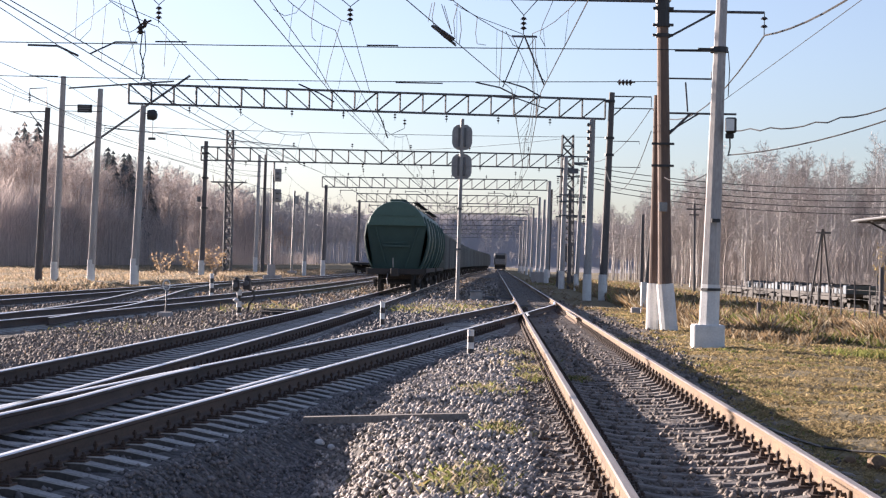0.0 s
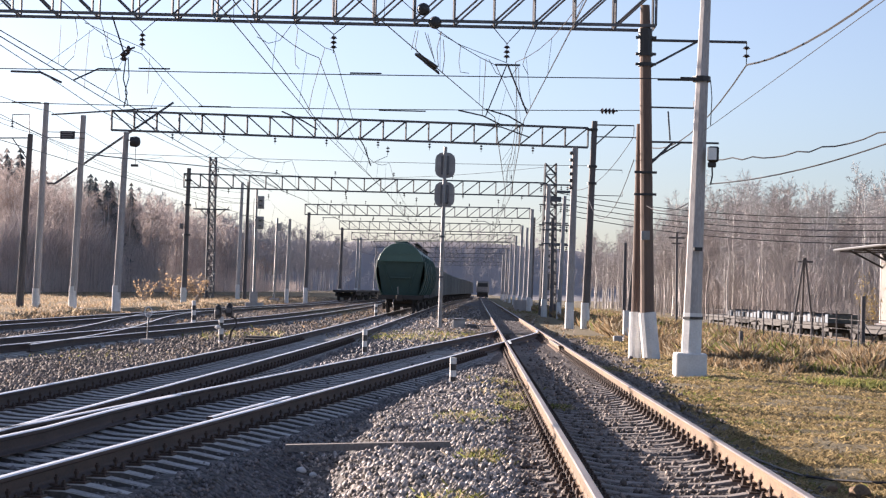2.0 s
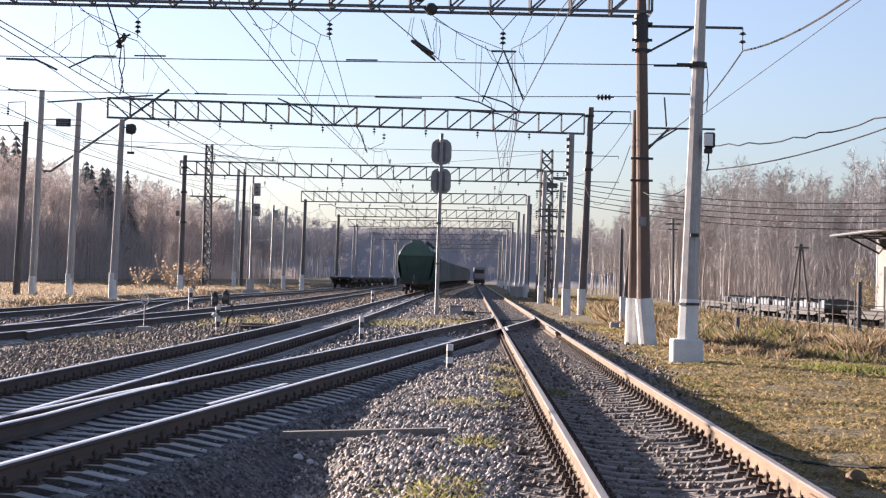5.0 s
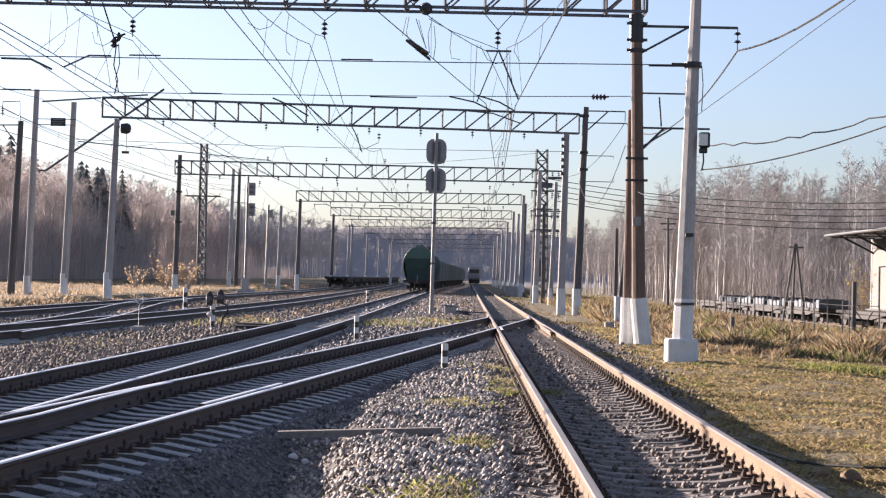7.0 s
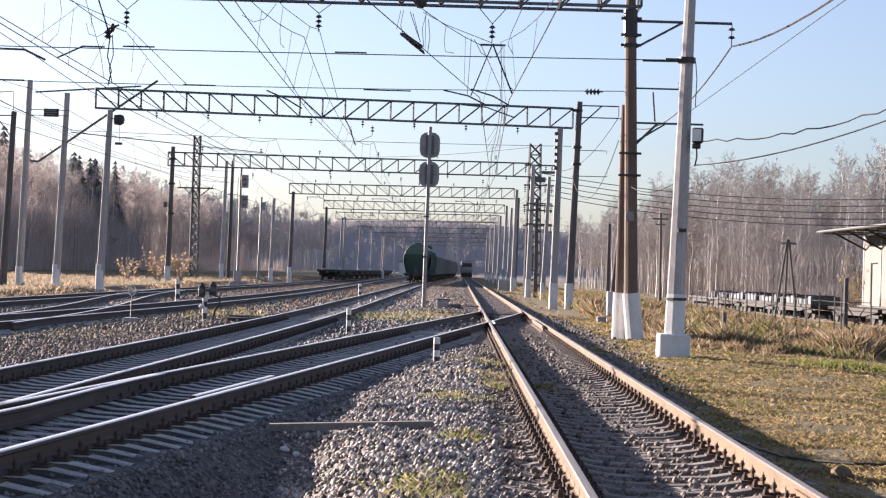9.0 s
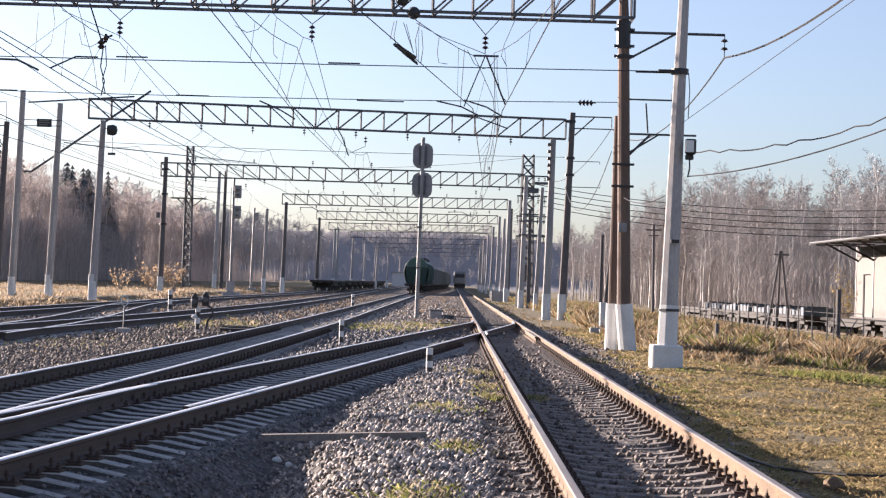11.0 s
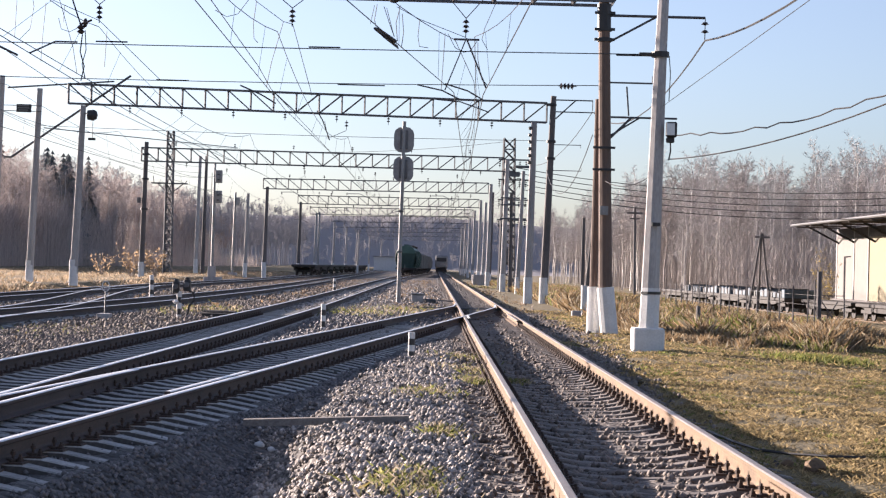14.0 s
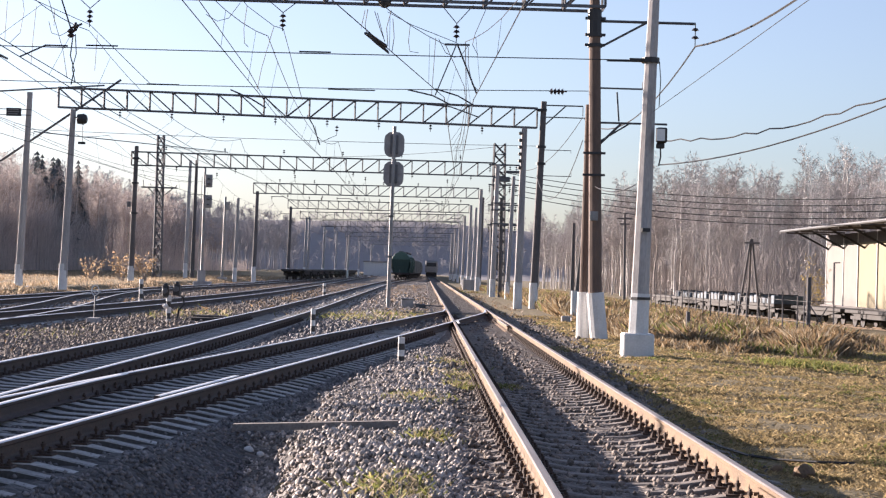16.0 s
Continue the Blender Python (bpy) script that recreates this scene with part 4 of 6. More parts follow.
def signals():
    # colour-light signal seen from behind
    s = thing("railway_signal", "railway signal seen from behind, two grey oval plates on a post", "signal")
    part("post", Bag().tube([(-1.57, 78, -0.05), (-1.50, 78, 8.05)], 0.085, 10, 0.08), M_ALU, s)
    for z in (7.24, 5.93):
        prof = [(0.0, 0.58), (0.24, 0.55), (0.40, 0.42), (0.45, 0.25), (0.45, -0.25), (0.40, -0.42), (0.24, -0.55), (0.0, -0.58), (-0.24, -0.55), (-0.40, -0.42), (-0.45, -0.25), (-0.45, 0.25), (-0.40, 0.42), (-0.24, 0.55)]
        b = Bag()
        n = len(prof)
        b.add([(-1.5 + u, 78.14, z + w) for u, w in prof] + [(-1.5 + u, 78.17, z + w) for u, w in prof], [tuple(range(n)), tuple(range(2 * n - 1, n - 1, -1))] + [(i, i + n, (i + 1) % n + n, (i + 1) % n) for i in range(n)])
        h = part("back_plate", b, M_GREYP, s)
        part("lamp_case", Bag().box(-1.68, 77.98, z - 0.42, -1.32, 78.14, z + 0.42, 0.02), M_STEEL, h)
    part("clamp", Bag().box(-1.66, 77.9, 4.0, -1.44, 78.1, 4.08).box(-1.66, 77.9, 2.2, -1.44, 78.1, 2.28), M_STEEL, s)
    part("footing", Bag().box(-1.75, 77.8, -0.3, -1.4, 78.2, 0.0, 0.03), M_CONC, s)
    # signal of the outer track
    s = thing("railway_signal", "tall slim signal mast with two dark lamp boxes", "signal")
    part("post", Bag().tube([(-17.4, 137, -0.1), (-17.35, 137, 9.3)], 0.11, 8, 0.09), M_ALU, s)
    for z in (8.2, 6.6):
        h = part("lamp_box", Bag().box(-17.3, 136.8, z - 0.5, -16.75, 137.1, z + 0.5, 0.04), M_GREYP, s)
        for dz in (0.1, -0.3):
            part("hood", Bag().box(-17.1, 136.5, z + dz, -16.9, 136.8, z + dz + 0.1), M_STEEL, h)
    part("footing", Bag().box(-18.0, 136.6, -0.2, -16.6, 137.4, 0.35, 0.05).box(-17.7, 136.8, 0.35, -17.1, 137.2, 1.2, 0.04), M_CONC, s)
    part("ladder", Bag().tube([(-17.65, 136.9, 0.3), (-17.55, 136.9, 8.5)], 0.025, 4), M_STEEL, s)
    s = thing("railway_signal", "small signal on a pale slim post", "signal")
    part("post", Bag().tube([(-19.9, 172.5, 0.0), (-19.75, 172.5, 8.4)], 0.12, 8, 0.1), M_ALU, s)
    part("lamp_box", Bag().box(-19.7, 172.3, 7.1, -19.3, 172.6, 7.9, 0.04), M_GREYP, s)
    part("footing", Bag().box(-20.3, 172.1, -0.2, -19.4, 172.9, 0.5, 0.05), M_CONC, s)
    # dwarf signal beside the train's track
    s = thing("dwarf_signal", "low shunting signal, dark lamps over a white ringed post", "signal")
    b = Bag()
    for k in range(5):
        b.tube([(-7.34, 50.6, -0.12 + 0.17 * k), (-7.34, 50.6, 0.05 + 0.17 * k)], 0.075 if k % 2 == 0 else 0.06, 9, mi=k % 2)
    part("post", b, [M_WHITE, M_BLACK], s, "white and black banded post")
    part("ring", Bag().lathe([(0.03, -0.07), (0.10, 0), (0.03, 0.07)], 10, (-7.42, 50.52, 0.42), 'Z'), M_WHITE, s)
    for x, z in ((-7.44, 0.84), (-7.12, 0.90)):
        lamp = part("lamp", Bag().box(x - 0.10, 50.5, z - 0.17, x + 0.10, 50.72, z + 0.17, 0.03).lathe([(0.03, 0.17), (0.08, 0.19), (0.03, 0.24)], 8, (x, 50.6, z), 'Z'), M_BLACK, s)
        part("visor", Bag().lathe([(0.065, -0.14), (0.08, -0.12), (0.075, 0.02)], 10, (x, 50.5, z + 0.02), 'Y'), M_STEEL, lamp)
    part("cable_loop", Bag().tube([(-7.08, 50.6, 0.75), (-6.92, 50.6, 0.68), (-6.90, 50.6, 0.48), (-7.05, 50.6, 0.3), (-7.1, 50.6, -0.05)], 0.03, 6), M_BLACK, s)
    part("base", Bag().box(-7.55, 50.45, -0.2, -7.13, 50.75, -0.06, 0.02), M_CONC, s)
    # hand lever with a wheel-shaped marker
    s = thing("switch_lever", "hand switch lever with a white hoop marker on a concrete block", "switch lever")
    part("block", Bag().box(-9.12, 47.5, -0.1, -8.78, 48.0, 0.12, 0.02), M_CONC, s)
    part("rod", Bag().tube([(-8.95, 47.8, 0.1), (-8.94, 47.8, 0.72)], 0.02, 6), M_STEEL, s)
    ring = [(-8.94 + 0.10 * math.sin(a), 47.8, 0.86 + 0.14 * math.cos(a)) for a in np.linspace(0, 2 * math.pi, 17)]
    part("hoop", Bag().tube(ring, 0.014, 5, cap=False).tube([(-9.03, 47.8, 0.86), (-8.85, 47.8, 0.86)], 0.01, 4), M_WHITE, s)
    # machine boxes
    s = thing("point_machine", "grey point machine box beside the switch", "point machine")
    part("case", Bag().box(-1.02, 79.2, -0.04, -0.45, 79.8, 0.34, 0.04), M_GREYP, s)
    part("cover", Bag().box(-1.06, 79.15, 0.34, -0.41, 79.85, 0.39, 0.02), M_ALU, s)
    part("rod", Bag().tube([(-0.5, 79.4, 0.1), (0.9, 78.6, 0.08)], 0.03, 6).box(-0.35, 79.2, -0.05, 0.1, 79.7, 0.15, 0.02), M_STEEL, s)
    for x, y, h, lab in ((-0.37, 31.0, 0.46, ""), (-2.75, 43.9, 0.62, ""), (-12.14, 75.4, 0.95, ""), (-5.9, 104.0, 0.75, "")):
        s = thing("fouling_post", "short black and white marker post in the ballast", "marker post", "marker posts")
        b = Bag()
        r = 0.06 if y < 60 else 0.09
        for k in range(5):
            b.tube([(x, y, -0.1 + (h + 0.1) * k / 5), (x, y, -0.1 + (h + 0.1) * (k + 1) / 5)], r, 8, mi=k % 2)
        part("post", b, [M_WHITE, M_BLACK], s)




# ---- wires ----
def knots(*pairs):
    """A line x(y) through (y, x) pairs."""
    return lambda y: curve_at(pairs, y)


def catenary(label, fx, y0, y1, contact=6.4, high=8.0, low=6.95, sway=0.25, cx=None):
    """Contact wire, messenger and droppers over a track; fx(y): the messenger's line, cx(y): the contact wire's."""
    t = thing("catenary_line", label, "overhead line", "overhead lines")
    sup = [y for y in (8, 48.3, 88, 128, 168, 208, 248, 288, 328, 372, 420, 480) if y0 <= y <= y1]
    cx = cx or knots(*[(y, fx(y) + sway * (-1) ** i) for i, y in enumerate(sup)])
    con, mes = Bag(), Bag()
    mline, cline = [], []
    for i in range(len(sup) - 1):
        a, b = sup[i], sup[i + 1]
        line = [Vector((fx(p.y), p.y, p.z)) for p in sag((0, a, high), (0, b, high), high - low, 12)]
        mline += line if not mline else line[1:]
        cl = [Vector((cx(a + (b - a) * k / 6), a + (b - a) * k / 6, contact)) for k in range(7)]
        cline += cl if not cline else cl[1:]
        if a < 250:
            for k in (1, 3, 5, 6, 7, 9, 11):
                m = line[k]
                part("dropper", Bag().tube([m, (cx(m.y), m.y, contact)], 0.006, 3, cap=False), M_WIRE, t)
    mes.tube(mline, 0.011, 4, cap=False)
    con.tube(cline, 0.013, 4, cap=False)
    part("messenger_wire", mes, M_WIRE, t)
    part("contact_wire", con, M_WIRE, t)
    # steady arms at each support
    for i, y in enumerate(sup):
        if y < 100 or y > 300:
            continue
        x, s = cx(y), (-1) ** i
        b = Bag().tube([(x, y, contact + 0.03), (x + s * 0.8, y, contact + 0.38), (x + s * 1.7, y, contact + 0.36)], 0.024, 5)
        part("steady_arm", b, M_STEEL, t)
        insulator(t, (fx(y), y, high + 0.42), 2, 0.09, 0.13)
    return t


def line_wire(name, label, pts, r=0.011, category="wire"):
    return solid(name, Bag().tube(pts, r, 4, cap=False), M_WIRE, label, category, "wires of the yard")


def wires():
    catenary("overhead line above the straight track", knots((8, 2.9), (40, 1.45), (48.3, 0.95), (60, 1.3), (88, 1.5), (480, 1.5)), 8, 480, cx=knots((8, 2.1), (31.5, 1.61), (48.3, 1.22), (88, 1.6), (128, 1.3), (168, 1.6), (480, 1.5)))
    t = catenary("overhead line above the train's track", lambda y: -4.5 if y < 190 else curve_at(TRAIN, y), 8, 480, cx=knots((8, -4.25), (31.4, -4.5), (48.3, -4.7), (56, -4.8), (74, -4.58), (88, -4.5), (128, -4.8), (190, -4.6), (241, -4.15), (330, -2.6), (480, -2.2)))
    part("contact_wire", Bag().tube([(-3.9, 8, 6.42), (-4.21, 31.3, 6.42), (-4.44, 43, 6.42), (-4.64, 48.3, 6.42), (-4.55, 88, 6.42), (-4.4, 128, 6.42)], 0.011, 4, cap=False), M_WIRE, t)
    t = catenary("overhead line above a yard track", lambda y: -9.42 + (48.3 - y) * 0.09 if y < 48.3 else (-9.42 if y < 90 else curve_at(YARD_A, y)), 8, 480, cx=knots((8, -8.6), (36.6, -9.5), (48, -9.85), (63, -10.17), (88, -9.7), (94, -9.5), (140, -9.7), (280, -11.5), (480, -13.1)))
    part("contact_wire", Bag().tube([(-8.8, 8, 6.42), (-9.27, 35.7, 6.42), (-9.45, 46, 6.42), (-9.8, 88, 6.42)], 0.012, 4, cap=False), M_WIRE, t)
    part("contact_wire", Bag().tube([(-8.2, 8, 6.42), (-9.98, 38.5, 6.42), (-10.58, 48, 6.42), (-10.4, 88, 6.42)], 0.01, 4, cap=False), M_WIRE, t)
    catenary("overhead line above the outer yard track", lambda y: curve_at(YARD_B, y), 8, 480)
    t = catenary("overhead line of the crossover", knots((8, -4.83), (31.5, -1.77), (38, -0.94), (49, 0.5), (56, 1.2), (88, 1.4)), 8, 90, 6.45, 7.9, 7.1, sway=0.0)
    # line insulator on the crossover wire
    part("section_insulator", Bag().tube([(-1.40, 37.2, 6.66), (-0.95, 38.6, 6.46)], 0.03, 6).tube([(-1.36, 37.6, 6.70), (-0.98, 38.2, 6.52)], 0.045, 6).tube([(-1.22, 37.7, 6.55), (-0.92, 38.4, 6.40)], 0.02, 5), M_BLACK, t)
    for pts in ([(-1.39, 38, 7.29), (-1.44, 38, 6.95), (-1.38, 38, 6.72)], [(-1.24, 38, 7.25), (-1.10, 38, 6.85), (-1.0, 38, 6.60)], [(-0.88, 38, 7.28), (-0.97, 38, 6.9), (-0.93, 38, 6.5)], [(-0.84, 38, 7.1), (-0.80, 38, 6.7), (-0.84, 38, 6.36)]):
        part("jumper", Bag().tube(pts, 0.008, 4, cap=False), M_WIRE, t)
    # cross wires
    w = thing("cross_wire", "cross wire from the light pole over the tracks", "wire", "wires of the yard")
    part("wire", Bag().tube(sag((4.75, 38.65, 6.44), (-23.6, 38.65, 6.36), 0.06, 16), 0.011, 4), M_WIRE, w)
    for x0, x1 in ((-2.9, -2.2), (3.9, 4.7), (-7.6, -6.9)):
        part("turnbuckle", Bag().tube([(x0, 38.65, 6.405), (x1, 38.65, 6.41)], 0.018, 5), M_BLACK, w)
    part("steady_arm", Bag().tube([(-10.45, 38.65, 6.28), (-9.78, 38.65, 6.27), (-9.3, 38.6, 6.05)], 0.026, 5), M_STEEL, w)
    part("steady_arm", Bag().tube([(-9.05, 38.65, 6.11), (-8.49, 38.65, 6.38), (-8.0, 38.65, 6.38)], 0.02, 5), M_STEEL, w)
    m = thing("mast", "concrete mast at the yard's far side", "mast")
    pole_part(m, -23.7, 38.65, -0.2, 10.0, 0.2, 0.14, M_CONC, name="pole")
    w = thing("cross_wire", "cross wire between the near portal's masts", "wire", "wires of the yard")
    part("wire", Bag().tube(sag((4.4, 48.3, 6.74), (-23.5, 48.3, 6.7), 0.16, 16), 0.011, 4), M_WIRE, w)
    for x0, x1 in ((-2.8, -1.5), (-7.8, -6.9), (-13.0, -12.2)):
        part("turnbuckle", Bag().tube([(x0, 48.3, 6.58), (x1, 48.3, 6.58)], 0.018, 5), M_BLACK, w)
    insulator(w, (3.3, 48.3, 6.70), 4, 0.10, 0.10, horizontal=(1, 0, 0))
    # V frame and arms under the beam, near portal
    w = thing("wire_suspension", "steel V hanger with bowed jumpers under the beam", "wire hanger")
    part("v_frame", Bag().tube([(0.72, 48.3, 7.95), (0.16, 48.3, 6.5)], 0.018, 5).tube([(0.72, 48.3, 7.95), (1.3, 48.3, 6.58)], 0.026, 5).box(0.38, 48.26, 7.89, 1.08, 48.34, 7.94), M_STEEL, w)
    part("steady_arm", Bag().tube([(-0.6, 48.4, 6.64), (0.09, 48.4, 6.5), (0.57, 48.4, 6.27)], 0.022, 5), M_STEEL, w)
    part("steady_arm", Bag().tube([(0.16, 48.4, 6.69), (0.79, 48.4, 6.51), (1.26, 48.4, 6.25)], 0.022, 5), M_STEEL, w)
    part("steady_arm", Bag().tube([(-5.5, 48.4, 6.5), (-4.9, 48.4, 6.25), (-4.5, 48.4, 6.02)], 0.022, 5), M_STEEL, w)
    for line in (
        [(-5.22, 8.97), (-5.09, 8.81), (-4.34, 8.28), (-4.08, 8.21)],
        [(-5.10, 8.81), (-5.17, 8.18), (-5.14, 7.79), (-5.03, 7.68)],
        [(-4.08, 8.21), (-3.50, 6.26)],
        [(-4.34, 8.28), (-4.65, 7.10), (-4.76, 6.47)],
        [(-0.58, 8.44), (-0.62, 7.97), (-0.57, 7.69), (-0.33, 7.66)],
        [(-1.22, 8.77), (-0.58, 8.44), (0.71, 7.97)],
        [(0.13, 8.09), (0.10, 7.36), (0.06, 6.50)],
        [(0.21, 8.06), (0.42, 7.68), (0.66, 7.56), (0.84, 7.61), (1.02, 7.88)],
        [(1.04, 7.85), (1.05, 7.38), (1.17, 6.83), (1.33, 6.68)],
        [(1.51, 8.95), (1.22, 8.24), (1.15, 7.93), (1.31, 7.65)],
        [(-9.41, 8.17), (-7.67, 6.56)],
        [(-9.41, 8.17), (-11.04, 8.84)],
        [(-10.54, 8.22), (-10.46, 7.91), (-10.22, 7.84), (-10.02, 7.95)],
        [(-11.31, 9.00), (-11.23, 8.52), (-11.32, 7.89), (-11.60, 7.60)],
        [(-11.70, 8.75), (-11.74, 7.65)],
        [(-10.90, 8.63), (-10.96, 7.8), (-11.00, 7.0)],
        [(-10.60, 8.95), (-10.12, 7.41), (-9.99, 6.67)],
        [(-10.39, 8.56), (-10.40, 8.1)],
        [(-9.20, 7.9), (-9.24, 6.9)],
        [(-1.84, 8.80), (-1.94, 8.28)],
        [(-1.50, 8.73), (-1.28, 7.95)],
        [(-6.23, 8.55), (-5.91, 8.37), (-5.60, 8.46), (-5.29, 8.89)],
    ):
        part("jumper", Bag().tube([(x, 48.3, z) for x, z in line], 0.009, 4, cap=False), M_WIRE, w)
    part("steady_arm", Bag().tube([(-0.09, 48.4, 6.25), (0.6, 48.4, 6.2), (1.4, 48.4, 5.93)], 0.018, 5), M_STEEL, w)
    w = thing("suspension_jumper", "drooping jumper under the second portal's beam", "jumper", "wires of the yard")
    part("arm", Bag().tube([(-6.1, 88, 9.3), (-5.8, 88, 8.81), (-5.43, 88, 7.83)], 0.03, 5), M_STEEL, w)
    part("jumper", Bag().tube([(-5.7, 88, 8.77), (-5.51, 88, 7.9), (-5.14, 88, 8.09), (-4.6, 88, 8.34)], 0.014, 4, cap=False), M_WIRE, w)
    insulator(w, (-4.6, 88, 8.85), 2, 0.11, 0.16)
    # dark rod with switchgear over the outer tracks
    w = thing("disconnector", "black hanging disconnector with insulators above the yard", "disconnector")
    part("rod", Bag().tube([(-10.28, 48.3, 9.05), (-9.92, 48.3, 8.02)], 0.022, 5), M_BLACK, w)
    part("rod", Bag().tube([(-9.86, 48.3, 7.9), (-9.92, 48.3, 7.3), (-9.80, 48.3, 6.9), (-9.88, 48.3, 6.5)], 0.018, 5), M_BLACK, w)
    part("rod", Bag().tube([(-9.80, 48.3, 7.9), (-9.76, 48.3, 7.35), (-9.86, 48.3, 6.95), (-9.76, 48.3, 6.55)], 0.014, 5), M_BLACK, w)
    part("insulator", Bag().lathe([(0.03, -0.14), (0.12, -0.08), (0.05, -0.02), (0.12, 0.04), (0.04, 0.12)], 8, (-9.92, 48.3, 7.93), 'Z'), M_INS, w)
    part("insulator", Bag().lathe([(0.03, -0.12), (0.08, 0), (0.03, 0.12)], 8, (-9.80, 48.3, 8.1), 'Z').tube([(-9.95, 48.3, 8.05), (-9.62, 48.3, 8.18)], 0.03, 5), M_INS, w)
    # feeders on the verge
    c = (7.27, 48.0, 8.02)
    m = thing("mast", "concrete mast on the near verge", "mast")
    pole_part(m, 5.0, -8.0, -0.2, 10.0, 0.2, 0.14, M_CONC, name="pole")
    line_wire("feeder_cable", "thick feeder cable from the bracket insulator", sag(c, (5.0, -8.0, 8.5), 1.7, 20), 0.026)
    line_wire("feeder_cable", "feeder cable from the bracket insulator along the verge", sag(c, (7.75, 88.0, 9.6), 1.3, 14), 0.025)
    line_wire("feeder_cable", "feeder cable along the verge masts", sag((7.75, 88.0, 9.6), (6.4, 128, 9.4), 1.1, 12), 0.02)
    line_wire("verge_wire", "thin wire from the light pole over the verge", [(4.95, 38.6, 5.3), (6.7, -8.0, 6.77)], 0.008)
    line_wire("lamp_cable", "kinked cable from the floodlight", [Vector(p) + Vector((0, 0, 0.022 * (-1) ** k if k % 3 else -0.03)) for k, p in enumerate(sag((5.15, 38.5, 4.68), (9.2, 18.0, 6.0), 0.75, 34))], 0.014)
    m = thing("mast", "concrete mast on the near verge", "mast")
    pole_part(m, 9.2, 18.0, -0.5, 7.0, 0.16, 0.12, M_CONC, name="pole")
    line_wire("lamp_cable", "slack cable from the light pole", sag((5.08, 38.5, 4.12), (9.2, 18.0, 6.0), 0.65, 20), 0.014)
    line_wire("verge_wire", "slack wire between the poles", sag((4.6, 48.0, 4.1), (4.9, 38.7, 3.9), 0.25, 8), 0.012)
    line_wire("verge_wire", "slack wire between the masts", sag((5.5, 88, 6.6), (4.3, 48.6, 5.4), 1.4, 12), 0.012)
    for k in range(5):
        line_wire("telegraph_wire", "sagging wire of the telegraph line", sag((5.9 + 0.25 * k, 139.3, 9.7 - 0.45 * k), (33.0 + 3.5, 115, 7.9 - 0.45 * k), 1.2, 18), 0.028)
        line_wire("telegraph_wire", "sagging wire of the telegraph line", sag((5.9 + 0.25 * k, 139.3, 9.7 - 0.45 * k), (5.7, 176, 8.9 - 0.3 * k), 0.6, 8), 0.02)
    for k, (z, d) in enumerate(((9.6, 0.9), (9.1, 0.8), (10.2, 1.0))):
        line_wire("feeder_cable", "feeder wire along the outer masts", sag((-23.5 + 0.9 * k, 88, z), (-14 - k, 30, z - 0.2), d, 12), 0.013)
        line_wire("feeder_cable", "feeder wire along the outer masts", sag((-23.5 + 0.9 * k, 88, z), (-22.5, 168, z + 0.4), d, 12), 0.014)
    line_wire("cross_wire", "cross wire at the second portal", sag((5.6, 88.2, 8.1), (-20.0, 88.2, 8.2), 0.1, 12), 0.012)
    line_wire("cross_wire", "cross wire beyond the second portal", sag((5.4, 139.6, 11.7), (-25.6, 170, 13.0), 0.9, 14), 0.015)


# ---- train ----
BODY = [(1.06, 1.28), (1.28, 1.75), (1.44, 2.35), (1.48, 2.80), (1.40, 3.35), (1.24, 3.78), (0.97, 4.14), (0.60, 4.38), (0.22, 4.48)]
RING = [(x, z) for x, z in BODY] + [(-x, z) for x, z in BODY[::-1]]


